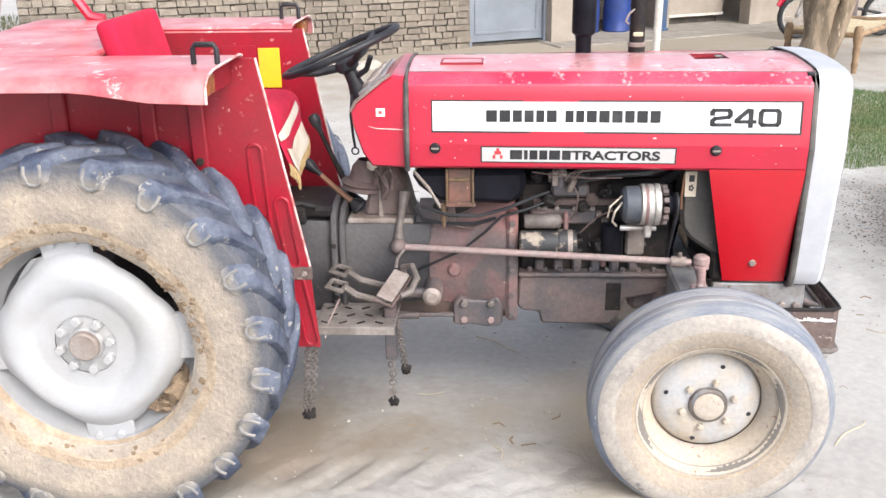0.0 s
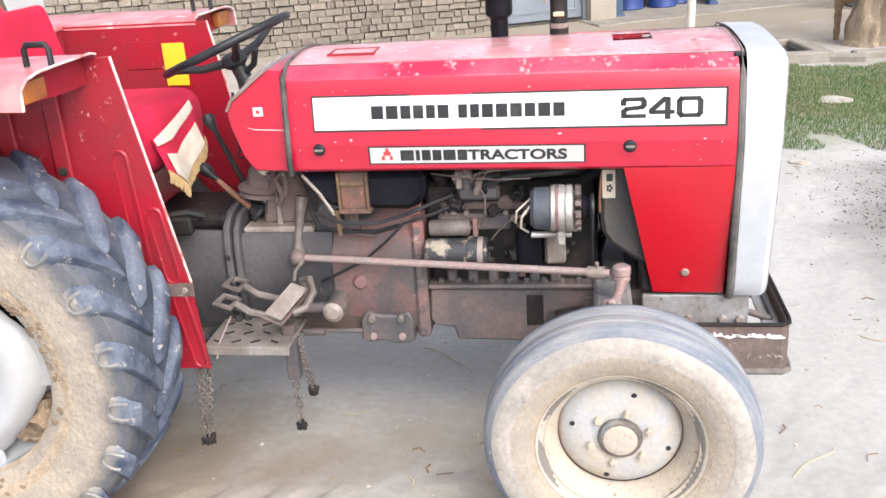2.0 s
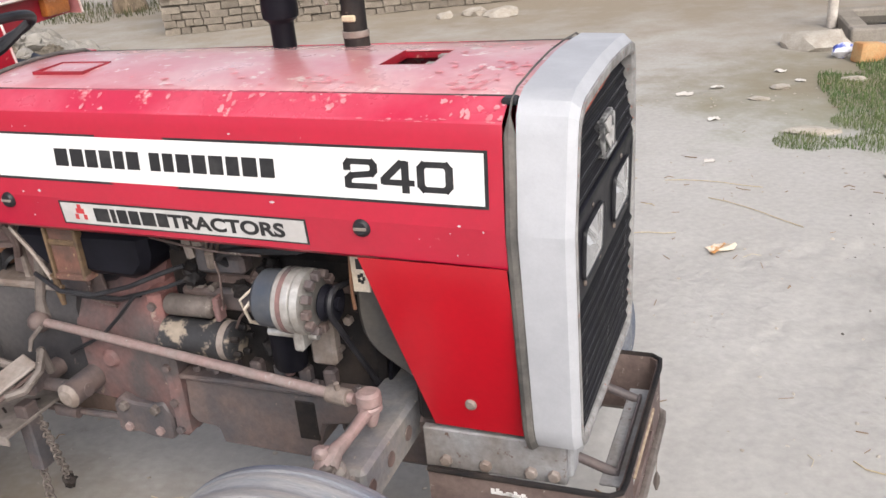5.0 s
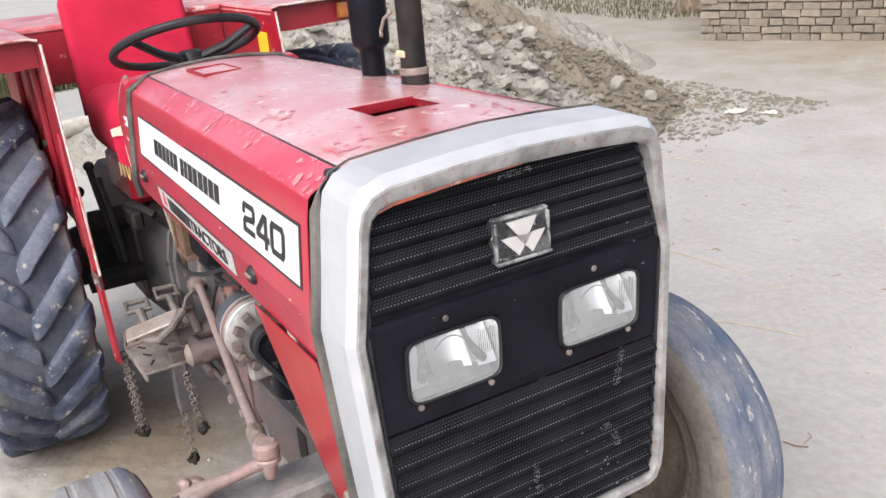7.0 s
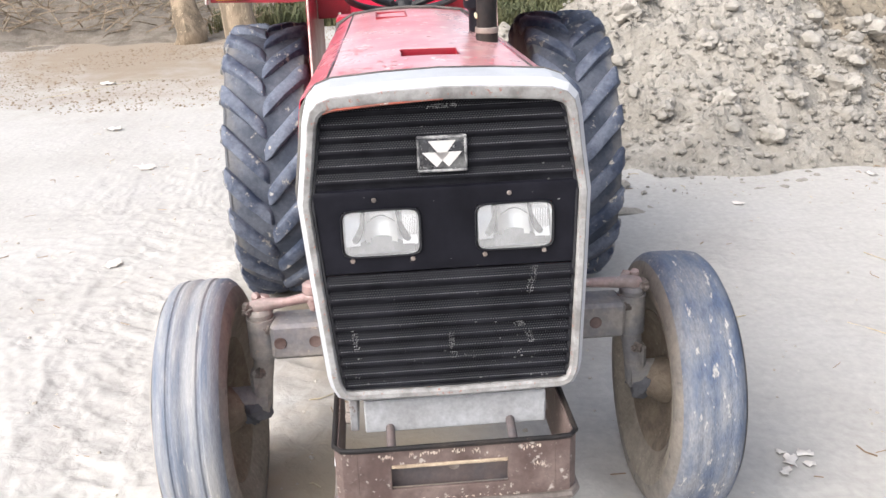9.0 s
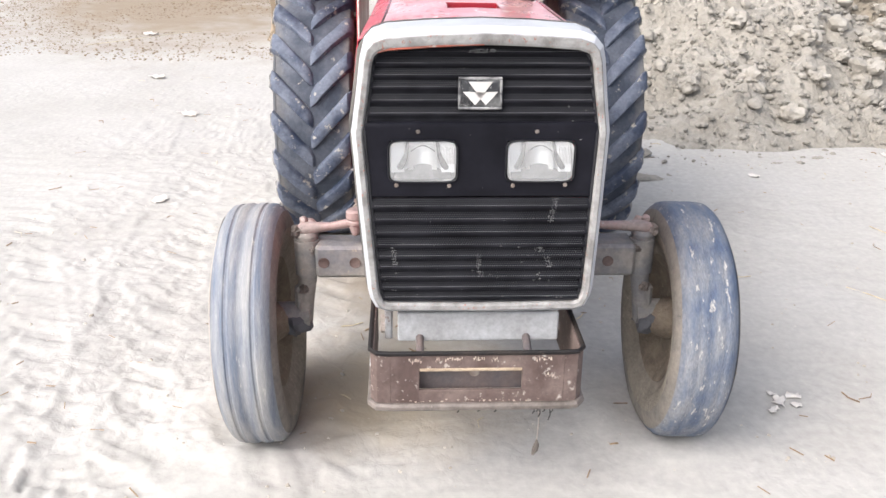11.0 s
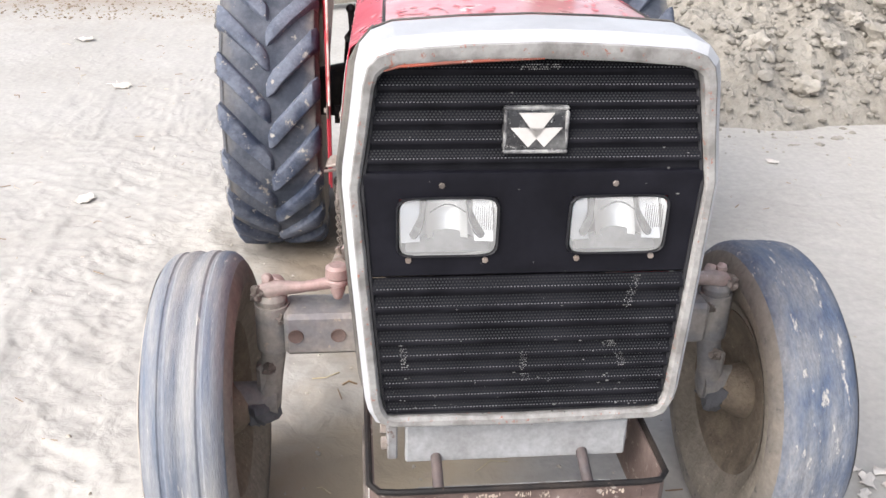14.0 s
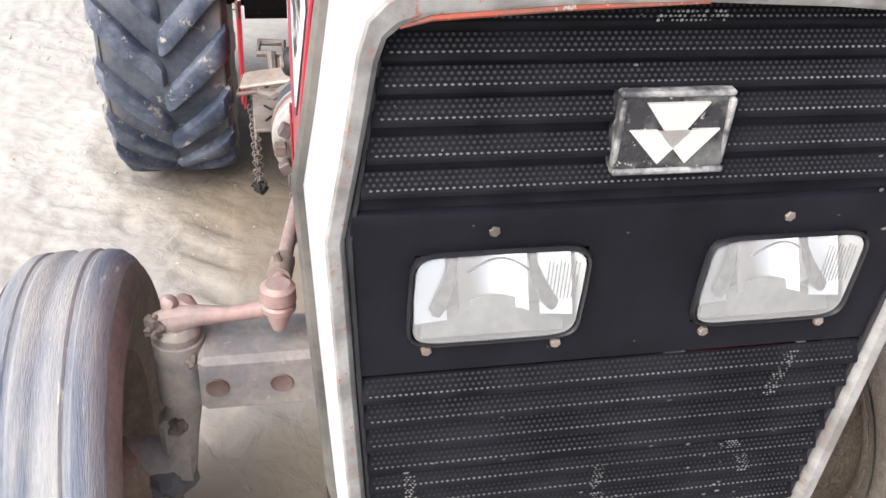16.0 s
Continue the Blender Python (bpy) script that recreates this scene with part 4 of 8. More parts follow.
for sg in (-1, 1):
    yc, zc, hw, hh = sg * 0.146 + 0.013, 1.010, 0.083, 0.0525
    def squircle(k, depth, n=28):
        out = []
        for i in range(n):
            q = 2 * math.pi * i / n
            c, s = math.cos(q), math.sin(q)
            y = (abs(c) ** 0.28) * (1 if c > 0 else -1) * hw * k
            z = (abs(s) ** 0.28) * (1 if s > 0 else -1) * hh * k
            out.append((grille_x(zc + z) + depth, yc + y, zc + z))
        return out
    lamp = part("headlamp", Geo().loft([squircle(1.05, 0.002), squircle(1.055, 0.008), squircle(1.035, 0.012), squircle(1.005, 0.009)], caps=False), BLACK_PLASTIC, lamp_panel, "rectangular headlamp in a thin frame", shell=0.002)
    part("reflector", Geo().loft([squircle(0.99, 0.008), squircle(0.97, -0.045), squircle(0.62, -0.058), squircle(0.25, -0.060), squircle(0.02, -0.060)], caps=False), CHROME, lamp, "bright mirror reflector", smooth=50)
    gl = part("lens", Geo().loft([squircle(0.985, 0.0095), squircle(0.7, 0.0115), squircle(0.3, 0.0125), squircle(0.01, 0.0127)], caps=False), GLASS, lamp, "clear glass lens", smooth=60)
    gl.visible_shadow = False
    bx = grille_x(zc)
    bowl = grid_patch(lambda v, u: (bx - 0.012 + 0.012 * (u / 0.42) ** 2 - 0.033 * (v + 0.45), yc + hw * u, zc + hh * v), lin(-0.45, 0.93, 12), lin(-0.42, 0.42, 15))
    part("reflector_bowl", bowl, CHROME, lamp, "bright middle bowl of the reflector", smooth=60)
    for side in (-1, 1):
        wing = grid_patch(lambda v, u: (bx - 0.004 + 0.010 * (u - 0.50) - 0.030 * (v + 0.45), yc + side * hw * u, zc + hh * v), lin(-0.55, 0.93, 8), lin(0.56, 0.95, 8))
        part("reflector_wing", wing, CHROME, lamp, "bright side wing of the reflector", smooth=60)
        # Dark strips paint in dark reflections on either side of the bowl.
        part("reflector_step", Geo().loft([[(bx + 0.002 - 0.030 * (v + 0.45) + dx, yc + side * hw * (u0 + du), zc + hh * v) for dx, du in ((0, 0), (0.003, 0.03), (0, wd))] for v, u0, wd in ((0.80, 0.42, 0.05), (0.60, 0.40, 0.12), (0.35, 0.43, 0.10), (0.10, 0.45, 0.16), (-0.12, 0.50, 0.20), (-0.30, 0.56, 0.22), (-0.42, 0.64, 0.10))], loop=False, caps=False), LAMP_DARK, lamp, "dark band painted as a reflection between the mirrors", smooth=0)
    part("bulb_shield", Geo().tube([(bx - 0.004, yc + hw * u, zc + hh * (0.42 + 0.30 * math.cos(u * 4.2))) for u in lin(-0.36, 0.36, 10)], 0.0012, 6), LAMP_DARK, lamp, "rim of the bulb shield")
    mound_ = [(u, -0.62 + 0.42 * math.cos(u * 1.75) ** 2) for u in lin(-0.86, 0.86, 17)]
    part("lower_flute", Geo().loft([[(bx + 0.003, yc + hw * u, zc - hh * 0.90) for u, v in mound_], [(bx - 0.002, yc + hw * u, zc + hh * (v * 0.5 - 0.42)) for u, v in mound_], [(bx - 0.012, yc + hw * u, zc + hh * v) for u, v in mound_]], loop=False, caps=False), LAMP_GREY, lamp, "grey arched lower part of the reflector", smooth=60)
    flutes = Geo()
    for k in range(9):
        yf = yc + hw * (0.56 + 0.045 * k)
        flutes.rod((bx + 0.0072, yf, zc - 0.006), (bx + 0.0062, yf, zc + 0.038 - 0.002 * (k % 3)), 0.0006, 5)
    part("lens_flute", flutes, WORN_DARK, lamp, "fine upright flutes in the lens")["kind"] = "stuff"
    for dy, dz in ((-0.012, 0.077), (0.066 * sg, -0.062), (-0.066 * sg, -0.064)):
        bolt((grille_x(zc + dz) + 0.004, yc + dy, zc + dz), (1, 0, 0), 0.0056, 0.005, lamp_panel, WORN_DARK if dz > 0 else PALE_IRON, "lamp_screw")

BADGE_FACE = surf("scuffed_badge_face", (0.022, 0.022, 0.025), (0.15, 0.15, 0.15), (0.50, 0.50, 0.49), scale=26, mid=0.56, soft=0.10, chip=0.60, rough=(0.2, 0.45), bump=0.15)
badge = part("badge", Geo().box(grille_x(1.182) - 0.004, grille_x(1.182) + 0.020, -0.048, 0.058, 1.144, 1.220, 0.008, turn=(0, -7.4, 0), seg=2), BADGE_FACE, grille, "clear plastic badge with pale triangles")
BADGE_RIM = surf("scratched_clear_plastic", (0.33, 0.33, 0.33), (0.06, 0.06, 0.065), (0.6, 0.6, 0.6), scale=30, mid=0.5, soft=0.08, chip=0.64, rough=(0.2, 0.5), bump=0.2)
rim_b = Geo()
for y0, y1, z0, z1 in ((-0.048, 0.058, 1.214, 1.220), (-0.048, 0.058, 1.144, 1.150), (-0.048, -0.042, 1.15, 1.214), (0.052, 0.058, 1.15, 1.214)):
    zc = (z0 + z1) / 2
    rim_b.box(grille_x(zc) + 0.010, grille_x(zc) + 0.022, y0, y1, z0, z1, 0.002)
part("badge_rim", rim_b, BADGE_RIM, badge, "scratched clear rim")
for tri in (((-0.037, 1.186), (0.021, 1.186), (-0.008, 1.155)), ((-0.011, 1.186), (0.047, 1.186), (0.018, 1.155)), ((-0.024, 1.210), (0.034, 1.210), (0.005, 1.172))):
    part("triangle", Geo().add([(grille_x(z) + 0.0228, y, z) for y, z in tri] + [(grille_x(z) + 0.017, y, z) for y, z in tri], [(0, 1, 2), (0, 3, 4, 1), (1, 4, 5, 2), (2, 5, 3, 0)]), PALE_DECAL, badge, "pale grey triangle", smooth=0)
part("rust_stud", Geo().lathe([(0, 0.008), (0.008, 0.008), (0.014, 0.003), (0.016, 0)], (grille_x(1.284) - 0.012, 0.008, 1.280), (1, 0, 0.2), 14), BROWN_RUST, grille, "rusty stud at the grille's top")

SCRAPE = surf("pale_scrape", (0.24, 0.24, 0.24), (0.10, 0.10, 0.10), scale=24, rough=(0.6, 0.8), bump=0)
for y, z, w, h, lean in ((0.198, 0.893, 0.013, 0.040, -0.12), (0.192, 0.858, 0.013, 0.018, -0.2), (0.168, 0.772, 0.022, 0.012, 0.3), (0.192, 0.738, 0.013, 0.030, 0.45), (-0.205, 0.752, 0.012, 0.040, 0.1), (0.012, 0.742, 0.010, 0.046, 0.0), (0.018, 0.703, 0.014, 0.016, 0.2), (0.008, 1.282, 0.06, 0.010, 0.0)):
    cl = Geo()
    for a in range(int(w / 0.0042) + 1):
        for b in range(int(h / 0.0036) + 1):
            if rgc.random() < 0.28:
                continue
            zz = z - h / 2 + b * 0.0036
            yy, r = y - w / 2 + a * 0.0042 + 0.0021 * (b % 2) - lean * (zz - z), rgc.uniform(0.0006, 0.0015)
            cl.add([(grille_x(zz) + 0.0138, yy + r * 1.2 * math.cos(1.047 * q), zz + r * math.sin(1.047 * q)) for q in range(6)], [tuple(range(6))])
    part("scrape", cl, SCRAPE, grille, "strip of dust-filled perforations", smooth=0)["kind"] = "stuff"
GREY_PLATE = surf("dirty_grey_paint", (0.30, 0.30, 0.31), (0.22, 0.20, 0.19), (0.13, 0.085, 0.07), scale=9, chip=0.60, rough=(0.45, 0.65), metal=0.15, bump=0.25)
SCUFF_GREY = surf("grey_scuff", (0.19, 0.19, 0.19), (0.07, 0.07, 0.07), scale=20, rough=(0.6, 0.8), bump=0)
scf = Geo()
for _ in range(150):
    low_ = rgc.random() < 0.7
    z = 0.603 + (0.19 if low_ else 0.68) * rgc.random() ** (1.6 if low_ else 1.0)
    if 0.90 < z < 1.12 and rgc.random() < 0.5:
        continue
    y = skew(z) + inner_half(min(z, 1.28)) * rgc.uniform(-0.96, 0.96)
    n, r = rgc.randrange(4, 7), 0.0004 + 0.0020 * rgc.random() ** 2
    st = rgc.uniform(0.5, 2.5)
    xx = grille_x(z) + (0.0135 if not 0.905 < z < 1.113 else 0.0085)
    scf.add([(xx, y + r * st * math.cos(6.283 * k / n) * rgc.uniform(0.6, 1.2), z + r * math.sin(6.283 * k / n) * rgc.uniform(0.6, 1.2)) for k in range(n)], [tuple(range(n))])
part("scuff", scf, SCUFF_GREY, grille, "pale scuffs on the black grille", smooth=0)["kind"] = "stuff"
# ---- front frame: side plates, weight basket, axle ----
PLATE_SILVER = surf("scuffed_silver_plate", (0.48, 0.49, 0.51), (0.38, 0.38, 0.39), (0.20, 0.10, 0.09), scale=8, chip=0.66, rough=(0.4, 0.6), metal=0.2, bump=0.15)
cross = part("front_cross_plate", Geo().box(2.325, 2.35, -0.200, 0.238, 0.487, 0.572, 0.004), PLATE_SILVER, tractor, "scuffed silver plate under the nose")
for sg in (-1, 1):
    fp = part("side_plate", Geo().box(2.03, 2.345, sg * 0.235, sg * 0.215, 0.492, 0.592, 0.003), GREY_PLATE, tractor, "dull grey bolted side plate")
    for xx in (2.08, 2.17, 2.27, 2.32):
        bolt((xx, sg * 0.235, 0.515), (0, sg, 0), 0.014, 0.012, fp, PALE_IRON)
outer = [(2.05, -0.272), (2.44, -0.272), (2.462, -0.255), (2.466, -0.22), (2.466, 0.24), (2.462, 0.275), (2.44, 0.292), (2.05, 0.292)]
inner = [(2.05, -0.262), (2.436, -0.262), (2.452, -0.250), (2.456, -0.22), (2.456, 0.24), (2.452, 0.270), (2.436, 0.282), (2.05, 0.282)]


def wall_between(o, i, z0, z1):
    k = len(o)
    g = Geo()
    g.add([(x, y, z0) for x, y in o] + [(x, y, z1) for x, y in o] + [(x, y, z0) for x, y in i] + [(x, y, z1) for x, y in i],
          [(j, j + 1, k + j + 1, k + j) for j in range(k - 1)] + [(2 * k + j + 1, 2 * k + j, 3 * k + j, 3 * k + j + 1) for j in range(k - 1)]
          + [(k + j, k + j + 1, 3 * k + j + 1, 3 * k + j) for j in range(k - 1)] + [(j + 1, j, 2 * k + j, 2 * k + j + 1) for j in range(k - 1)]
          + [(0, k, 3 * k, 2 * k), (k - 1, 3 * k - 1, 4 * k - 1 - k + 0, 2 * k - 1)][:1])
    return g


# the front of the band has a slot: a strip above, a strip below and two cheeks
basket = part("weight_basket", wall_between(outer[:4], inner[:4], 0.352, 0.512), BROWN_RUST, tractor, "rusty brown steel front basket with chipped paint", smooth=25)
part("basket_side", wall_between(outer[4:], inner[4:], 0.352, 0.512), BROWN_RUST, basket, smooth=25)
for b in ((-0.22, -0.143, 0.352, 0.512), (0.128, 0.24, 0.352, 0.512), (-0.144, 0.129, 0.468, 0.512), (-0.144, 0.129, 0.352, 0.402)):
    part("front_strip", Geo().box(2.456, 2.466, *b, 0.001), BROWN_RUST, basket)
part("slot_plate", Geo().box(2.430, 2.436, -0.15, 0.155, 0.39, 0.485, 0.001), GREY_IRON, basket, "dusty plate behind the slot")
part("slot_lip", Geo().box(2.452, 2.471, -0.142, 0.128, 0.461, 0.469, 0.002), MUD, basket)
part("slot_stud", Geo().lathe([(0, 0.004), (0.012, 0.003), (0.014, 0)], (2.436, 0.004, 0.44), (1, 0, 0), 14), PALE_IRON, basket)
part("bottom_rim", Geo().tube([(x + (0.006 if x > 2.4 else 0), y, 0.356) for x, y in outer], 0.011, 8), WORN_DARK, basket, "dirty lower rim with red and white flecks")
part("top_rim", Geo().tube([(x, y, 0.513) for x, y in outer], 0.0065, 8), DARK_IRON, basket)
def flake(g, x, y, z, w, h):
    """One irregular flake of old paint on a face that looks forward."""
    n = random.randrange(6, 10)
    g.add([(x, y + w * random.uniform(0.2, 1.2) * math.cos(6.283 * k / n), z + h * random.uniform(0.2, 1.2) * math.sin(6.283 * k / n)) for k in range(n)], [tuple(range(n))])


OLD_PAINT = surf("yellowed_old_paint", (0.55, 0.48, 0.40), (0.40, 0.30, 0.26), (0.45, 0.10, 0.09), scale=40, chip=0.62, rough=(0.6, 0.8), bump=0.1)
chips = Geo()
for yy, w, zz in ((-0.17, 0.035, 0.478), (-0.10, 0.012, 0.480), (-0.075, 0.05, 0.482), (0.0, 0.03, 0.481), (0.045, 0.02, 0.48), (0.16, 0.05, 0.479), (0.19, 0.03, 0.43)):
    for k in range(8):
        y0 = yy + w * k / 8
        flake(chips, 2.4672, y0, zz + 0.014 + random.uniform(-0.004, 0.005), w * random.uniform(0.03, 0.10), random.uniform(0.003, 0.009))
rng_lip = random.Random(8)
for k in range(26):
    y0 = -0.2 + 0.43 * k / 26 + rng_lip.uniform(-0.006, 0.006)
    z0 = 0.371 + rng_lip.uniform(-0.003, 0.004)
    if rng_lip.random() < 0.75:
        flake(chips, 2.4672, y0, z0, rng_lip.uniform(0.002, 0.007), rng_lip.uniform(0.001, 0.0035))
part("paint_fleck", chips, OLD_PAINT, basket, "unreadable remains of white paint", smooth=0)["kind"] = "stuff"
flk = Geo()
for xx in lin(2.19, 2.44, 46):
    z0 = 0.474 + 0.010 * noise.noise(Vector((xx * 30, 0, 0))) - 0.03 * (xx - 2.19)
    flk.box(xx, xx + random.uniform(0.004, 0.010), -0.2732, -0.271, z0, z0 + random.uniform(0.003, 0.016), 0)
part("paint_fleck", flk, WHITE_DECAL, basket, "flaking white paint", smooth=0)["kind"] = "stuff"
for yy in (-0.14, 0.15):
    part("basket_rod", Geo().rod((2.345, yy, 0.50), (2.43, yy, 0.47), 0.011), GREY_IRON, basket, "stay rod")
part("basket_shelf", Geo().box(2.400, 2.452, -0.18, 0.20, 0.462, 0.470, 0.002), GREY_PLATE, basket, "flat grimy strip inside the basket")
part("front_carrier", Geo().box(1.84, 2.16, -0.17, 0.19, 0.42, 0.575, 0.02), GREY_IRON, tractor, "cast front axle carrier")

axle = Geo().box(1.885, 1.995, -0.452, 0.530, 0.518, 0.622, 0.010)
axle_ob = part("axle_beam", axle, AXLE_DUST, tractor, "dusty grey front axle beam")
for yy in (-0.43, -0.335, -0.24, 0.26, 0.345, 0.44):
    part("axle_hole", Geo().lathe([(0.0, 0.001), (0.012, 0.0012), (0.0165, 0.003), (0.0175, 0.001)], (1.995, yy + 0.004, 0.570), (1, 0, 0), 16), BROWN_RUST, axle_ob, "rusty bolt in the beam")


def knuckle(sg, yw):
    k = -0.480 if sg < 0 else 0.560
    g = Geo().tube([(1.935, k, 0.512), (1.935, k, 0.626)], 0.040, 16)
    g.tube([(1.935, k, 0.622), (1.935, k, 0.640), (1.935, k, 0.652)], [0.033, 0.036, 0.030], 14)
    g.tube([(1.935, k, 0.52), (1.937, k + sg * 0.012, 0.43), (1.938, k + sg * 0.028, 0.35)], [0.030, 0.028, 0.036], 12)
    g.box(1.912, 1.962, k + sg * 0.002, k + sg * 0.045, 0.345, 0.47, 0.010)
    g.rod((1.936, k, 0.37), (1.936, yw + sg * 0.02, 0.37), 0.040, 16)
    kn = part("steering_knuckle", g, AXLE_DUST, tractor, "mud-caked cast steering knuckle")
    part("knuckle_boss", Geo().ball((1.942, k + sg * 0.040, 0.345), 0.044, 3, 0.35), MUDDY, kn, "lump of dried mud")
    arm_end = (1.963, sg * 0.334 + 0.004, 0.690) if sg < 0 else (1.90, 0.30, 0.676)
    a = Geo().tube([(1.932, k + sg * 0.03, 0.650), (1.935, k, 0.656), (1.938, k - sg * 0.03, 0.664), (1.950, (k + arm_end[1]) / 2, 0.672), arm_end], [0.020, 0.031, 0.021, 0.015, 0.018], 12, squash=0.8).ball((1.93, k + sg * 0.008, 0.684), 0.014, 2, 0.2).ball((1.92, k - sg * 0.012, 0.668), 0.020, 2, 0.4)
    part("steering_arm", a, LINK, kn, "forged pale dusty arm")
    for at, r in (((1.95, k + sg * 0.03, 0.655), 0.026), ((1.965, k - sg * 0.02, 0.60), 0.02), ((1.965, k + sg * 0.012, 0.47), 0.022)):
        part("mud_crust", Geo().ball(at, r * 0.65, 3, 0.6), WORN_DARK, kn, "crust of dried mud")
    return kn


knuckle(-1, -0.64)
knuckle(1, 0.68)
j = (1.963, -0.330, 0.70)
joint = part("drag_link_joint", Geo().lathe([(0.0, 0.032), (0.018, 0.032), (0.026, 0.026), (0.027, 0.006), (0.023, 0.0), (0.026, -0.004), (0.026, -0.012), (0.016, -0.018), (0.018, -0.026), (0.010, -0.05), (0.0, -0.056)], j, (0, 0, 1), 20), LINK, tractor, "dusty ball joint cup")
link = part("drag_link", Geo().tube([(0.945, -0.150, 0.690), (1.0, -0.158, 0.691), (1.70, -0.287, 0.703), (1.93, -0.328, 0.706)], 0.0118, 12), LINK, tractor, "long pinkish steering drag link")
part("clamp", Geo().rod((1.865, -0.318, 0.705), (1.915, -0.327, 0.706), 0.019, 12), PALE_IRON, link, "clamp sleeve")
part("clamp_bolt", Geo().rod((1.892, -0.330, 0.74), (1.892, -0.318, 0.69), 0.006, 8), PALE_IRON, link)
part("rear_joint", Geo().ball((0.93, -0.15, 0.690), 0.030, 2, 0.1).rod((0.93, -0.15, 0.69), (0.93, -0.10, 0.70), 0.014), GREY_IRON, link, "greasy rear ball joint")


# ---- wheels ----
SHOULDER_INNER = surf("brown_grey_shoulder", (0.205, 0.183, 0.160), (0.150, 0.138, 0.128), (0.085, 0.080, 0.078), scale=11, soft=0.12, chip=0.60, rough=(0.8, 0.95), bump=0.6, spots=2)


def front_wheel(yw, sg, camber, toe, tread, wear):
    """One narrow ribbed steering wheel; its axis runs along y."""
    c = (1.949, yw, 0.350)
    disc = Geo().lathe([(0.0, 0.028), (0.050, 0.028), (0.057, 0.024), (0.060, 0.012), (0.085, 0.014), (0.125, 0.008), (0.155, -0.004), (0.172, -0.026), (0.168, -0.032), (0.12, -0.004), (0.05, 0.0), (0.0, 0.0)], (0, 0, 0), (0, sg, 0), 48)
    wheel = part("front_wheel", disc, FRONT_DISC, tractor, "front wheel with dusty silver disc", at=(0, 0, 0))
    ridge = []
    for r, h in ((0.362, -0.066), (0.372, -0.055), (0.374, -0.040), (0.3706, -0.037), (0.3706, -0.031), (0.3755, -0.027), (0.3765, -0.012), (0.3712, -0.006), (0.3712, 0.006), (0.3765, 0.012), (0.3755, 0.027), (0.3706, 0.031), (0.3706, 0.037), (0.374, 0.040), (0.372, 0.055), (0.362, 0.066)):
        ridge.append((r if abs(h) > 0.05 else 0.3755 - (0.3755 - r) * (1 - wear), h * 1.12))
    tyre = Geo().lathe([(0.345, -0.084)] + ridge + [(0.345, 0.084)], (0, 0, 0), (0, sg, 0), 72)
    part("tyre_tread", tyre, tread, wheel, "ribbed bluish-grey tread")
    wall = [(0.206, 0.050), (0.220, 0.062), (0.238, 0.073), (0.262, 0.086), (0.300, 0.093), (0.325, 0.091), (0.346, 0.0845)]
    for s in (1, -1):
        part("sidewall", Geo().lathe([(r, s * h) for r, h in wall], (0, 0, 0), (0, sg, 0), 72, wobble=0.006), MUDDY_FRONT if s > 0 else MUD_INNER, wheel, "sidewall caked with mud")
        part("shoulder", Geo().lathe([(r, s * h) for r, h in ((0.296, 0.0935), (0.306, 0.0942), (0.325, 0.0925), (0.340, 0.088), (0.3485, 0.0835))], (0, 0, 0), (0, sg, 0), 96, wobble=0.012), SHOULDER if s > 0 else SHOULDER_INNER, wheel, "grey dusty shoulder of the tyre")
    rimp = [(0.208, 0.052), (0.228, 0.068), (0.235, 0.066), (0.231, 0.058), (0.210, 0.046), (0.196, 0.030), (0.178, 0.005), (0.172, -0.02)]
    part("rim", Geo().lathe(rimp, (0, 0, 0), (0, sg, 0), 64), RIM_DUST, wheel, "mud-yellow steel rim")
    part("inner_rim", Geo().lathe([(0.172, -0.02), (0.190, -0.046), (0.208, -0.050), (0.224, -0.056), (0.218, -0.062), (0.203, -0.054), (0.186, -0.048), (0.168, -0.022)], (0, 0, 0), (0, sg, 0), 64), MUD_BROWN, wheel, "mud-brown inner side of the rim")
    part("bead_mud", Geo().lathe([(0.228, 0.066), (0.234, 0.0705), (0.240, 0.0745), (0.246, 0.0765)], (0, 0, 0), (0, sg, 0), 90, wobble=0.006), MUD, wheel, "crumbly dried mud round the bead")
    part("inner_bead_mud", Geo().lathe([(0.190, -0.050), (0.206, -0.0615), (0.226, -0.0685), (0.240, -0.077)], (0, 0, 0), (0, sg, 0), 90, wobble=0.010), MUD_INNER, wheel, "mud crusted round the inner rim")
    part("hub_ring", Geo().lathe([(0.047, 0.0295), (0.052, 0.0295), (0.0585, 0.0255), (0.0612, 0.0125)], (0, 0, 0), (0, sg, 0), 32), WORN_DARK, wheel, "greasy dark ring round the hub")
    part("hub_cap", Geo().lathe([(0, 0.034), (0.030, 0.0338), (0.042, 0.0325), (0.047, 0.030), (0.048, 0.026)], (0, 0, 0), (0, sg, 0), 32), RIM_DUST, wheel, "dusty hub cap")
    for k in range(6):
        q = 2 * math.pi * k / 6 + 0.3
        p = (0.082 * math.cos(q), sg * 0.013, 0.082 * math.sin(q))
        part("wheel_bolt", Geo().tube([p, (p[0], sg * 0.026, p[2]), (p[0], sg * 0.03, p[2])], [0.012, 0.012, 0.008], 6), RIM_DUST, wheel)
    for k in range(4):
        q = 2 * math.pi * k / 4 + 1.3
        part("disc_hole", Geo().lathe([(0, 0.0012), (0.006, 0.0015), (0.008, 0.0005)], (0.135 * math.cos(q), sg * 0.0055, 0.135 * math.sin(q)), (0, sg, 0), 10), BLACK_PLASTIC, wheel)
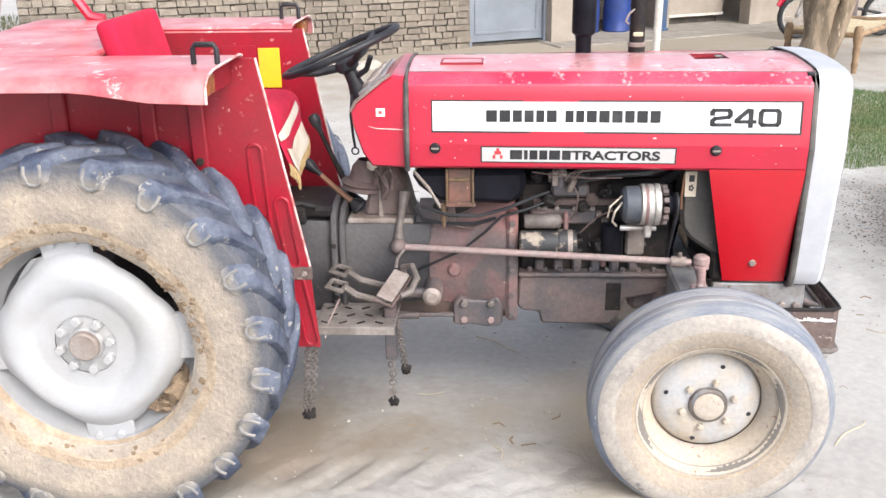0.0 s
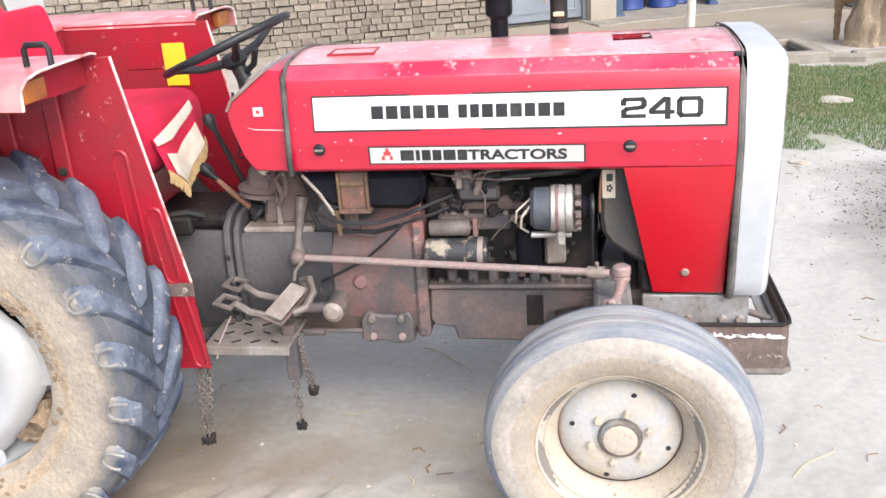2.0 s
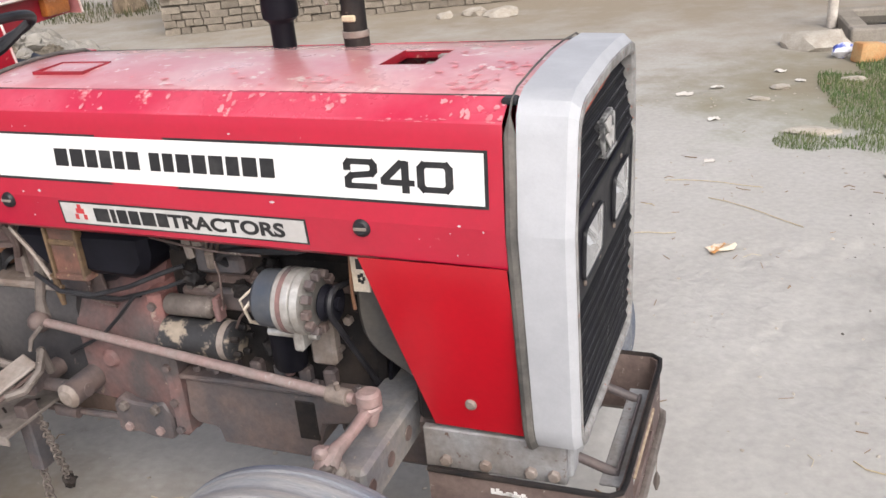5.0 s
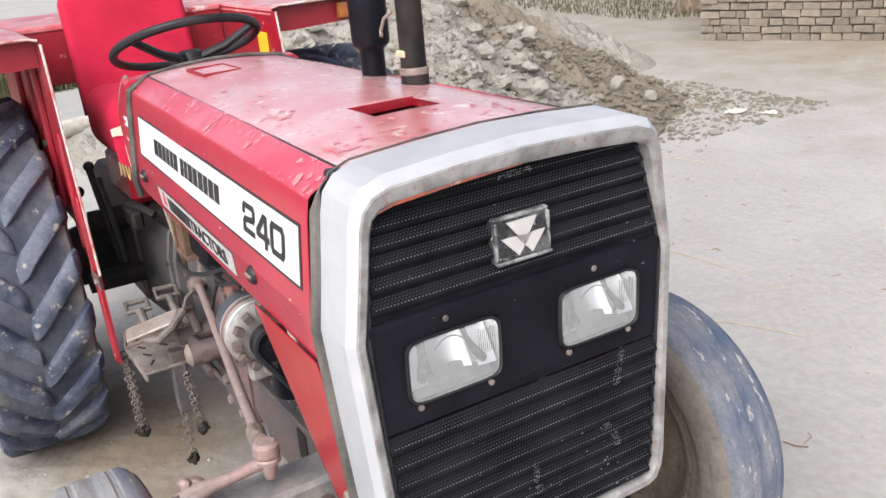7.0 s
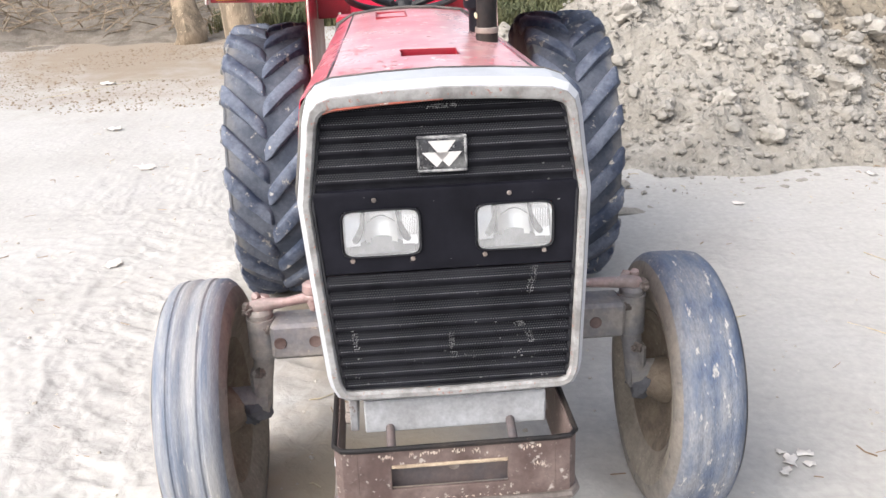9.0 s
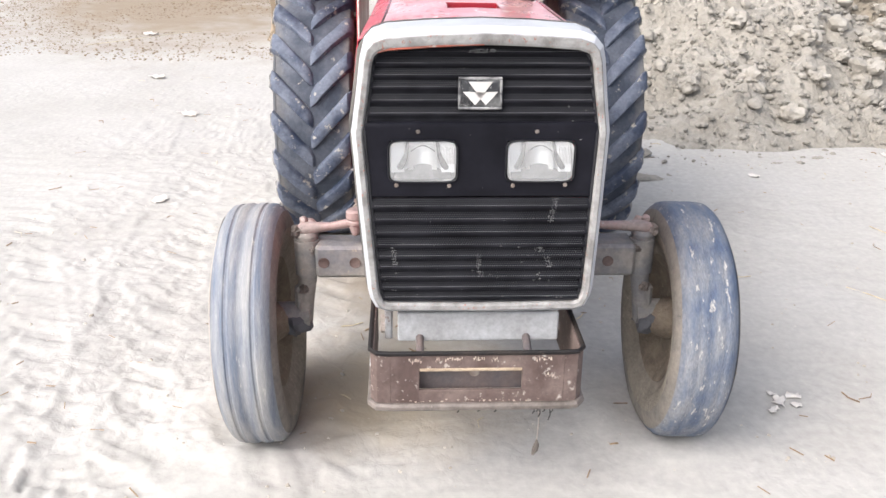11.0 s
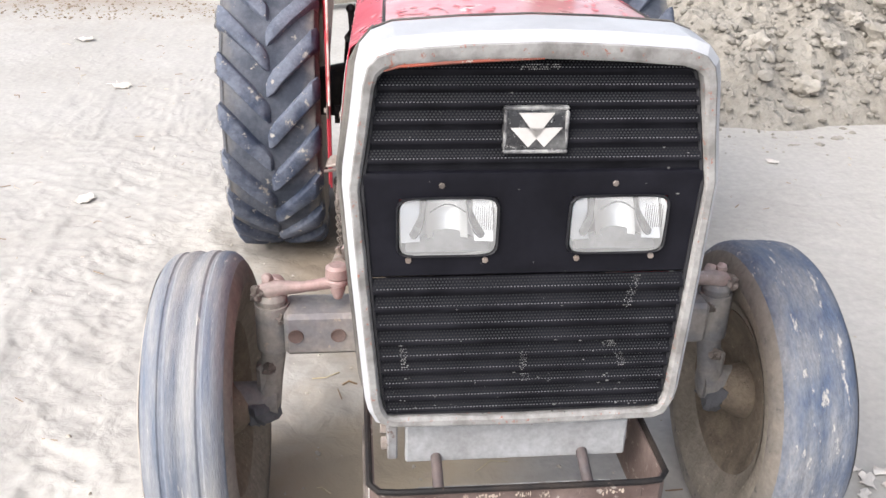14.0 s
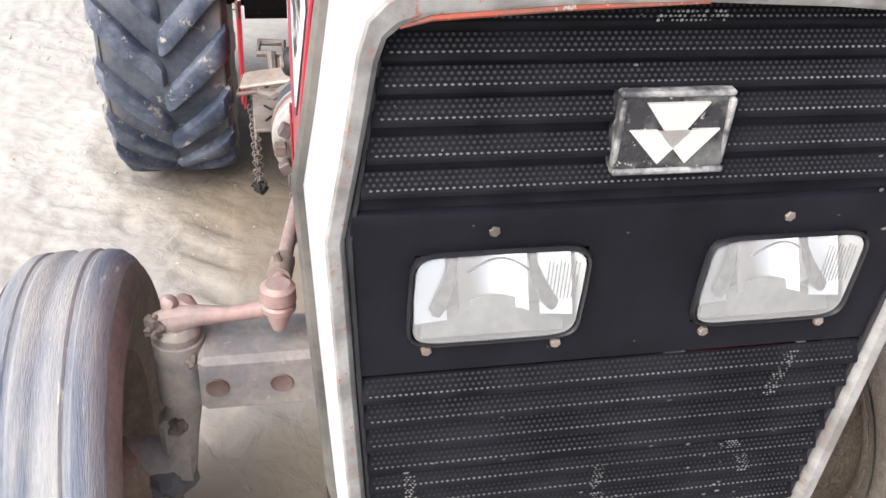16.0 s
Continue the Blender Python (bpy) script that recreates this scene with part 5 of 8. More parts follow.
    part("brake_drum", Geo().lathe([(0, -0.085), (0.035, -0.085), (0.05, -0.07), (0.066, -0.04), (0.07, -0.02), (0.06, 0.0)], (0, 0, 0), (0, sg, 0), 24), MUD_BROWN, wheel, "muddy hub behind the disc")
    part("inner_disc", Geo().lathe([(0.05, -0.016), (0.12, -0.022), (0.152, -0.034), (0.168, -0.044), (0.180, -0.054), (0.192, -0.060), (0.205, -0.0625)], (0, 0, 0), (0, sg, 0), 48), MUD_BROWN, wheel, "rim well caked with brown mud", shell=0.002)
    wheel.matrix_basis = pose(*c, camber, 0, toe)
    return wheel


front_wheel(-0.630, -1, 2.0, -1.0, TREAD_DUSTY, 0.25)
front_wheel(0.686, 1, -2.0, 0.0, TREAD, 0.75)


LUG_END = surf("dust_rubbed_rubber", (0.27, 0.255, 0.235), (0.16, 0.16, 0.165), (0.40, 0.36, 0.31), scale=14, soft=0.12, chip=0.62, rough=(0.75, 0.9), bump=0.4)


def rear_wheel(yw, sg, spin):
    """One large wheel with bar-lug tyre and a four-lobed disc."""
    c = (0.0, yw, 0.562)
    n = 96
    disc = Geo()
    rings = []
    for rho, h in ((0.10, 0.118), (0.150, 0.116), (0.168, 0.124), (0.19, 0.138), (0.225, 0.143), (0.255, 0.138), (0.285, 0.125), (0.32, 0.105), (0.345, 0.088)):
        row = []
        for i in range(n):
            q = 2 * math.pi * i / n
            lobe = max(0.0, math.cos(2 * (q - spin))) ** 0.5 if math.cos(2 * (q - spin)) > 0 else 0.0
            lobe = max(lobe, max(0.0, -math.cos(2 * (q - spin))) ** 0.5)
            lim = 0.283 + 0.030 * max(0.0, (lobe - 0.70) / 0.30)
            r = rho if rho < 0.24 else 0.235 + (rho - 0.235) / 0.11 * (lim - 0.235)
            row.append((r * math.cos(q), sg * h, r * math.sin(q)))
        rings.append(row)
    disc.loft(rings, caps=False)
    wheel = part("rear_wheel", disc, RIM_PAINT, tractor, "large rear wheel with silver four-lobed disc", shell=0.008, at=(0, 0, 0))
    carc = [(0.352, 0.142), (0.365, 0.155), (0.40, 0.166), (0.46, 0.177), (0.52, 0.179), (0.56, 0.174), (0.592, 0.160)]
    for s in (1, -1):
        part("sidewall", Geo().lathe([(r, s * h) for r, h in carc], (0, 0, 0), (0, sg, 0), 80, wobble=0.008), MUDDY, wheel, "sidewall caked with pale mud")
    part("tyre_casing", Geo().lathe([(0.588, -0.163), (0.600, -0.12), (0.606, -0.06), (0.608, 0.0), (0.606, 0.06), (0.600, 0.12), (0.588, 0.163)], (0, 0, 0), (0, sg, 0), 80), DUST_CASING, wheel, "dust-grey tyre casing between the lugs")
    for s in (1, -1):
        for k in range(21):
            q0 = 2 * math.pi * (k + (0.5 if s > 0 else 0)) / 21
            lug = Geo()
            rows = []
            for h, hi, lo, wd in ((-0.006, 0.611, 0.602, 0.030), (0.004, 0.622, 0.602, 0.050), (0.022, 0.628, 0.601, 0.058), (0.055, 0.630, 0.60, 0.058), (0.09, 0.630, 0.596, 0.060), (0.13, 0.627, 0.586, 0.066), (0.155, 0.624, 0.576, 0.070), (0.174, 0.606, 0.56, 0.068), (0.183, 0.578, 0.546, 0.054), (0.181, 0.552, 0.540, 0.036)):
                q = q0 + min(h, 0.17) * 1.75
                wv = random.uniform(-0.003, 0.003)
                half = wd * 1.26 * random.uniform(0.94, 1.06)
                rows.append([(r * math.cos(q + a), sg * s * (h - dh), r * math.sin(q + a)) for r, a, dh in (
                    (lo, -half, 0.004), (lo * 0.40 + hi * 0.60, -half * 0.86, 0.002), (hi + wv - 0.003, -half * 0.78, 0), (hi + wv, -half * 0.66, 0),
                    (hi + wv, half * 0.62, 0), (hi + wv - 0.003, half * 0.76, 0), (lo * 0.40 + hi * 0.60, half * 0.86, 0.002), (lo, half, 0.004))])
            lug.loft(rows)
            if s > 0:  # the worn, hollow end of the bar on the sidewall
                qe = q0 + 0.17 * 1.75
                end = Geo().tube([(r * math.cos(qe + a), sg * h, r * math.sin(qe + a)) for r, a, h in ((0.598, -0.040, 0.176), (0.575, -0.044, 0.184), (0.552, -0.036, 0.187), (0.541, -0.016, 0.186), (0.540, 0.010, 0.186), (0.548, 0.034, 0.187), (0.572, 0.046, 0.184), (0.596, 0.042, 0.176))], 0.0055, 6)
                part("lug_end", end, LUG_END, wheel, "dust-rubbed hollow end of the tread bar")
            part("lug", lug, TREAD_REAR, wheel, smooth=40)
    rimp = [(0.352, 0.142), (0.372, 0.150), (0.379, 0.146), (0.374, 0.138), (0.355, 0.128), (0.345, 0.10), (0.338, 0.06), (0.315, 0.03), (0.315, -0.03), (0.338, -0.06), (0.35, -0.12), (0.374, -0.14), (0.372, -0.15), (0.352, -0.142), (0.333, -0.06), (0.309, -0.03), (0.309, 0.03), (0.333, 0.062), (0.340, 0.10)]
    part("rim", Geo().lathe(rimp, (0, 0, 0), (0, sg, 0), 80), RIM_PAINT, wheel, "silver rim edged with dried mud")
    part("rim_mud", Geo().lathe([(0.340, 0.118), (0.353, 0.134), (0.377, 0.152), (0.392, 0.167), (0.42, 0.172)], (0, 0, 0), (0, sg, 0), 120, wobble=0.035), MUD, wheel, "ring of crumbly dried mud")
    for k in range(4):
        q = spin + math.pi / 2 * k
        u, w = Vector((math.cos(q), 0, math.sin(q))), Vector((-math.sin(q), 0, math.cos(q)))
        ctr = u * 0.318 + Vector((0, sg * 0.090, 0))
        g = Geo().box(-0.040, 0.036, -0.010, 0.010, -0.080, 0.080, 0.006)
        g.v = [tuple(ctr + u * a + Vector((0, sg * b, 0)) + w * cc) for a, b, cc in g.v]
        br = part("rim_bracket", g, RIM_PAINT, wheel, "bolted lug of the disc")
        for off in (-0.036, 0.036):
            p = ctr + w * off + u * 0.016 + Vector((0, sg * 0.010, 0))
            bolt(p, (0, sg, 0), 0.015, 0.016, br, RIM_PAINT)
    part("hub", Geo().lathe([(0, 0.128), (0.03, 0.128), (0.052, 0.122), (0.058, 0.112), (0.10, 0.110), (0.12, 0.10)], (0, 0, 0), (0, sg, 0), 40), RIM_PAINT, wheel, "dished hub centre")
    part("axle_cap", Geo().lathe([(0, 0.141), (0.042, 0.141), (0.048, 0.136), (0.05, 0.12)], (0, 0, 0), (0, sg, 0), 28), PALE_IRON, wheel, "worn axle end")
    for k in range(8):
        q = 2 * math.pi * k / 8 + 0.2
        p = (0.083 * math.cos(q), sg * 0.112, 0.083 * math.sin(q))
        bolt(p, (0, sg, 0), 0.017, 0.024, wheel, RIM_PAINT, "wheel_nut")
    wheel.matrix_basis = pose(*c)
    return wheel


right_rear = rear_wheel(-0.585, -1, 0.08)
rear_wheel(0.725, 1, 0.55)

CAKE = surf("ochre_mud_cake", (0.27, 0.195, 0.125), (0.185, 0.13, 0.085), (0.40, 0.32, 0.23), scale=22, chip=0.60, rough=(0.9, 1.0), bump=1.0, depth=0.010)
part("mud_cake", Geo().ball((0.255, -0.045, -0.175), 0.075, 3, 0.55, (1.0, 0.7, 0.8)).ball((0.20, -0.05, -0.235), 0.06, 4, 0.6, (1.1, 0.7, 0.6)), CAKE, right_rear, "cake of dried mud in the rim")
rgm = random.Random(77)
crumbs = Geo()
for _ in range(210):
    q = rgm.choice((rgm.gauss(0.55, 0.28), rgm.gauss(1.1, 0.5), rgm.uniform(0, 6.28)))
    r = rgm.gauss(0.388, 0.018)
    if r > 0.356:
        crumbs.ball((r * math.cos(q), -0.150 - 0.35 * max(0.0, min(0.05, r - 0.36)), r * math.sin(q)), 0.003 + 0.011 * rgm.random() ** 2, 1, 0.7, (1.3, 0.5, 1.0))
part("mud_crumb", crumbs, CAKE, right_rear, "crumbs of brown mud stuck round the rim", smooth=0)["kind"] = "stuff"

# ---- engine, gearbox and controls ----
block = part("engine_block", Geo().box(1.36, 1.90, -0.125, 0.16, 0.56, 0.93, 0.015).box(1.40, 1.88, -0.105, 0.13, 0.93, 1.005, 0.012), DARK_IRON, tractor, "oily dark engine block")
rib = Geo().box(1.36, 1.90, -0.178, -0.10, 0.588, 0.602, 0.004)
part("sump_flange", rib, GREY_IRON, block, "bolted sump flange")
for k in range(9):
    bolt((1.40 + k * 0.055, -0.150, 0.602), (0, 0, 1), 0.010, 0.014, block, GREY_IRON)
for k in range(6):
    part("pushrod_boss", Geo().box(1.42 + k * 0.066, 1.452 + k * 0.066, -0.15, -0.12, 0.60, 0.645, 0.006), GREY_IRON, block)
sump = Geo().prism([(1.365, 0.588), (1.355, 0.475), (1.375, 0.452), (1.435, 0.446), (1.445, 0.402), (1.69, 0.398), (1.72, 0.43), (1.745, 0.50), (1.90, 0.53), (1.90, 0.588)], -0.165, 0.18, "y", 0.008)
sump_ob = part("sump", sump, GREY_IRON, tractor, "dark grey cast sump")
# Dark plate stands in for the shade of a recess in the sump.
part("sump_recess", Geo().box(1.672, 1.728, -0.168, -0.160, 0.455, 0.565, 0.004), DARK_IRON, sump_ob, "flat dark plate drawn as the sump's shaded recess")
part("lower_front_cover", Geo().box(1.76, 1.92, -0.13, 0.16, 0.44, 0.60, 0.02), GREY_IRON, sump_ob, "timing cover foot")

BELLY = surf("oil_browned_casting", (0.105, 0.070, 0.055), (0.060, 0.045, 0.040), (0.19, 0.14, 0.11), scale=7, soft=0.14, chip=0.64, rough=(0.4, 0.7), bump=0.4)
bell = Geo().loft([[(x, s * w * cy, z0 + (z1 - z0) * cz) for s, cy, cz in ((-1, 0.75, 0), (-1, 1, 0.12), (-1, 1.0, 0.75), (-1, 0.62, 1.0), (1, 0.62, 1.0), (1, 1.0, 0.75), (1, 1, 0.12), (1, 0.75, 0))]
                   for x, w, z0, z1 in ((1.04, 0.135, 0.44, 0.775), (1.16, 0.142, 0.43, 0.80), (1.24, 0.155, 0.42, 0.855), (1.30, 0.168, 0.41, 0.875), (1.345, 0.170, 0.41, 0.88))])
bell_ob = part("bell_housing", bell, RUSTY, tractor, "rust-red clutch housing", smooth=40)
part("housing_flange", Geo().box(1.315, 1.358, -0.182, 0.182, 0.415, 0.83, 0.012), RUSTY, bell_ob, "ribbed rear engine flange")
for zz in (0.44, 0.52, 0.62, 0.70, 0.79):
    bolt((1.337, -0.182, zz), (0, -1, 0), 0.012, 0.010, bell_ob, GREY_IRON)
foot = Geo().prism([(1.125, 0.402), (1.145, 0.392), (1.19, 0.40), (1.245, 0.388), (1.29, 0.392), (1.305, 0.405), (1.305, 0.475), (1.285, 0.505), (1.25, 0.492), (1.19, 0.492), (1.15, 0.505), (1.125, 0.48)], -0.172, -0.10, "y", 0.006)
part("mounting_foot", foot, GREY_IRON, bell_ob, "cast pad with four bolts")
belly = Geo().loft([[(x, s_ * w * cy, z0 + (0.47 - z0) * cz) for s_, cy, cz in ((-1, 0.7, 0), (-1, 1, 0.35), (-1, 1, 1), (1, 1, 1), (1, 1, 0.35), (1, 0.7, 0))] for x, w, z0 in ((0.745, 0.10, 0.425), (0.80, 0.118, 0.398), (0.92, 0.128, 0.385), (1.02, 0.125, 0.388), (1.10, 0.135, 0.402), (1.32, 0.15, 0.400))])
part("casing_belly", belly, BELLY, bell_ob, "oil-browned lower half of the casing", smooth=40)
for xx in (1.165, 1.262):
    bolt((xx, -0.172, 0.418), (0, -1, 0), 0.013, 0.010, bell_ob, LINK)
for xx in (1.165, 1.262):
    bolt((xx, -0.172, 0.482), (0, -1, 0), 0.014, 0.014, bell_ob, WORN_DARK)
part("inspection_plug", Geo().lathe([(0, 0.010), (0.018, 0.010), (0.024, 0.004), (0.026, 0)], (1.13, -0.142, 0.60), (0, -1, 0), 20), RUSTY, bell_ob)

gear = Geo().loft([[(x, s * w * cy, z0 + (z1 - z0) * cz) for s, cy, cz in ((-1, 0.8, 0), (-1, 1, 0.1), (-1, 1, 0.9), (-1, 0.9, 1), (1, 0.9, 1), (1, 1, 0.9), (1, 1, 0.1), (1, 0.8, 0))]
                   for x, w, z0, z1 in ((0.30, 0.17, 0.40, 0.80), (0.52, 0.16, 0.42, 0.79), (0.715, 0.135, 0.43, 0.775), (0.72, 0.125, 0.44, 0.765), (1.045, 0.128, 0.44, 0.765))])
GEAR_IRON = surf("dark_dusty_casting", (0.036, 0.036, 0.042), (0.088, 0.082, 0.083), (0.20, 0.17, 0.155), scale=5, mid=0.50, soft=0.16, chip=0.65, spots=2.4, rough=(0.45, 0.75), bump=0.4)
gear_ob = part("gearbox", gear, GEAR_IRON, tractor, "grey dusty gearbox casting", smooth=40)
fl = Geo()
arch = [(-0.145, 0.44), (-0.150, 0.56), (-0.150, 0.70), (-0.135, 0.775), (-0.09, 0.81), (0.0, 0.82), (0.09, 0.81), (0.135, 0.775), (0.15, 0.70), (0.15, 0.56), (0.145, 0.44)]
for x0, x1, grow in ((0.690, 0.712, 1.16), (0.718, 0.738, 1.08)):
    fl.prism([(y * grow, 0.44 + (z - 0.44) * (1 + (grow - 1) * 0.5)) for y, z in arch], x0, x1, "x", 0.005)
part("casing_flange", fl, GEAR_IRON, gear_ob, "rounded flange between the castings")
for y, z in ((-0.168, 0.50), (-0.172, 0.60), (-0.17, 0.70)):
    bolt((0.700, y + 0.004, z), (0, -1, 0), 0.011, 0.010, gear_ob, DARK_IRON)
part("gear_cover", Geo().box(0.745, 0.985, -0.118, 0.118, 0.764, 0.785, 0.006), PALE_IRON, gear_ob, "flat pale cover plate")
part("rear_cover", Geo().box(0.30, 0.70, -0.14, 0.14, 0.79, 0.835, 0.014), DARK_IRON, gear_ob, "dark hydraulic cover")
tower = Geo().prism([(0.80, 0.78), (0.825, 0.90), (0.86, 0.985), (0.92, 0.985), (0.955, 0.90), (0.985, 0.78)], -0.075, 0.075, "y", 0.012)
tower_ob = part("steering_box", tower, GREY_IRON, tractor, "grey steering box casting")
part("tower_rib", Geo().prism([(0.855, 0.78), (0.862, 0.93), (0.875, 0.78)], -0.088, -0.07, "y", 0.002), PALE_IRON, tower_ob)
part("boot", Geo().lathe([(0.06, 0.0), (0.085, 0.01), (0.075, 0.02), (0.088, 0.032), (0.060, 0.045), (0.05, 0.09), (0.03, 0.115)], (0.80, -0.02, 0.865), (0.1, 0.0, 1), 20), GREY_IRON, tower_ob, "ridged dusty gear boot")
part("drop_arm", Geo().tube([(0.955, -0.10, 0.885), (0.945, -0.115, 0.82), (0.932, -0.128, 0.75), (0.93, -0.13, 0.695)], [0.024, 0.014, 0.013, 0.022], 10), WORN_DARK, tower_ob, "curved steering drop arm")
for way_, r in (([(0.872, -0.10, 1.01), (0.875, -0.13, 0.96), (0.90, -0.12, 0.90), (0.88, -0.11, 0.86)], 0.011), ([(0.90, -0.11, 1.01), (0.92, -0.14, 0.95), (0.91, -0.13, 0.90)], 0.008), ([(0.86, -0.09, 1.0), (0.855, -0.13, 0.975), (0.88, -0.15, 0.95), (0.90, -0.13, 0.97)], 0.006)):
    part("old_wire", Geo().tube(way_, r, 7), BROWN_RUST, tower_ob, "loop of grimy old wire")
part("mud_dab", Geo().ball((0.845, -0.12, 0.985), 0.020, 2, 0.3), CLOTH_WHITE, tower_ob, "pale rag knotted on the wires")

tank = Geo().prism([(0.99, 0.99), (1.0, 0.945), (1.08, 0.880), (1.34, 0.868), (1.38, 0.91), (1.38, 0.995)], -0.215, 0.215, "y", 0.02)
tank_ob = part("fuel_tank", tank, BLACK, tractor, "black fuel tank under the bonnet")
TANK_RUST = surf("dull_red_rust", (0.165, 0.075, 0.055), (0.085, 0.055, 0.045), (0.30, 0.20, 0.12), scale=14, soft=0.12, chip=0.60, rough=(0.6, 0.85), bump=0.4)
OCHRE = surf("ochre_rust", (0.155, 0.098, 0.052), (0.085, 0.056, 0.036), (0.25, 0.19, 0.12), scale=18, chip=0.63, rough=(0.6, 0.85), bump=0.4)
part("tank_bracket", Geo().box(1.116, 1.196, -0.224, -0.205, 0.880, 1.0, 0.004), TANK_RUST, tank_ob, "rusty tank bracket")
for xx in (1.108, 1.196):
    part("bracket_flange", Geo().box(xx, xx + 0.009, -0.232, -0.205, 0.868, 1.0, 0.003), OCHRE, tank_ob, "ochre rusty flange of the bracket")
part("bracket_foot", Geo().prism([(1.104, 0.866), (1.210, 0.866), (1.204, 0.882), (1.11, 0.882)], -0.230, -0.19, "y", 0.002), TANK_RUST, tank_ob)
part("bracket_strip", Geo().box(1.116, 1.196, -0.229, -0.222, 0.955, 0.970, 0.003), OCHRE, tank_ob)
part("fuel_tap", Geo().tube([(1.098, -0.215, 0.872), (1.098, -0.215, 0.855), (1.099, -0.215, 0.825), (1.101, -0.215, 0.79)], [0.013, 0.008, 0.010, 0.006], 8).rod((1.085, -0.215, 0.838), (1.113, -0.215, 0.838), 0.006, 8), OCHRE, tank_ob, "small brass fuel tap")
part("tank_support", Geo().prism([(0.99, 0.77), (1.01, 0.86), (1.13, 0.86), (1.14, 0.77)], -0.11, -0.10, "y", 0.002), GREY_IRON, gear_ob, "pressed support with a hole")
part("support_hole", Geo().lathe([(0, 0.001), (0.016, 0.001), (0.02, 0.003), (0.021, 0)], (1.075, -0.11, 0.825), (0, -1, 0), 16), DARK_IRON, gear_ob)

starter = Geo().lathe([(0.0, 0.0), (0.038, 0.0), (0.046, 0.006), (0.046, 0.135), (0.050, 0.137), (0.050, 0.165), (0.046, 0.168), (0.046, 0.195), (0.036, 0.200), (0.0, 0.202)], (1.362, -0.178, 0.718), (1, 0, 0), 28)
st = part("starter_motor", starter, STARTER, tractor, "starter motor with peeling black enamel")
part("band", Geo().lathe([(0.0475, 0.0), (0.0475, 0.028)], (1.518, -0.178, 0.718), (1, 0, 0), 28), PALE_IRON, st, "bare metal band", shell=0.002)
part("solenoid", Geo().lathe([(0, 0), (0.022, 0), (0.026, 0.006), (0.026, 0.12), (0.018, 0.128), (0.0, 0.13)], (1.378, -0.172, 0.797), (1, 0, 0), 20), WORN_DARK, st, "solenoid cylinder")
part("terminal", Geo().rod((1.505, -0.172, 0.797), (1.535, -0.172, 0.80), 0.008).box(1.515, 1.53, -0.19, -0.16, 0.77, 0.83, 0.003), RUSTY, st)
for q in range(5):
    p = (1.564, -0.178 + 0.033 * math.cos(q * 1.26), 0.718 + 0.033 * math.sin(q * 1.26))
    bolt(p, (1, 0, 0), 0.008, 0.016, st, DARK_IRON)

SHROUD = surf("scuffed_black_sheet", (0.045, 0.044, 0.044), (0.075, 0.068, 0.060), (0.15, 0.13, 0.11), scale=7, chip=0.66, rough=(0.5, 0.7), bump=0.2)
alt_c = (1.70, -0.255, 0.885)
ALT_CAP = surf("dark_blue_grey_cap", (0.045, 0.055, 0.075), (0.08, 0.085, 0.095), scale=14, rough=(0.4, 0.6), bump=0.2)
alt = part("alternator", Geo().lathe([(0, 0), (0.050, 0.0), (0.062, 0.012), (0.064, 0.058)], alt_c, (1, 0, 0), 32), ALT_CAP, tractor, "alternator with dark blue-grey rear cap")
part("stator", Geo().lathe([(0.066, 0.058), (0.070, 0.062), (0.070, 0.098), (0.066, 0.102)], alt_c, (1, 0, 0), 32), ALU, alt, "bare alloy body", shell=0.004)
part("stator_band", Geo().lathe([(0.067, 0.072), (0.0715, 0.073), (0.0715, 0.083), (0.067, 0.084)], alt_c, (1, 0, 0), 32), RUSTY, alt)
part("front_frame", Geo().lathe([(0.066, 0.102), (0.071, 0.106), (0.070, 0.122), (0.05, 0.128), (0.0, 0.128)], alt_c, (1, 0, 0), 32), ALU, alt, "alloy front frame")
for k in range(12):
    q = 2 * math.pi * k / 12
    cy, cz = alt_c[1] + 0.060 * math.cos(q), alt_c[2] + 0.060 * math.sin(q)
    part("fan_blade", Geo().box(alt_c[0] + 0.130, alt_c[0] + 0.148, cy - 0.009, cy + 0.009, cz - 0.009, cz + 0.009, 0.002, turn=(math.degrees(q), 0, 0)), GREY_IRON, alt)
part("pulley", Geo().lathe([(0, 0.15), (0.038, 0.15), (0.040, 0.154), (0.030, 0.164), (0.040, 0.174), (0.038, 0.178), (0.014, 0.178), (0.014, 0.188), (0, 0.188)], alt_c, (1, 0, 0), 28), BLACK, alt, "black belt pulley")
part("alternator_foot", Geo().box(1.775, 1.80, -0.285, -0.225, 0.775, 0.83, 0.006).rod((1.70, -0.25, 0.80), (1.82, -0.25, 0.80), 0.010), ALU, alt, "alloy mounting foot")
part("bracket", Geo().box(1.735, 1.80, -0.16, -0.12, 0.665, 0.80, 0.008), PALE_IRON, alt, "pale cast bracket")
part("cap_cable", Geo().tube([(1.70, -0.28, 0.90), (1.675, -0.29, 0.87), (1.67, -0.27, 0.83), (1.69, -0.23, 0.80)], 0.004, 6).tube([(1.70, -0.27, 0.92), (1.66, -0.28, 0.885), (1.655, -0.26, 0.84)], 0.003, 6), CLOTH_WHITE, alt, "frayed pale leads")
fan_ob = part("fan", Geo().lathe([(0.0, 0), (0.05, 0.0), (0.06, 0.01), (0.06, 0.03), (0.0, 0.03)], (1.905, -0.0, 0.80), (1, 0, 0), 28), BLACK, tractor, "black cooling fan behind the radiator")
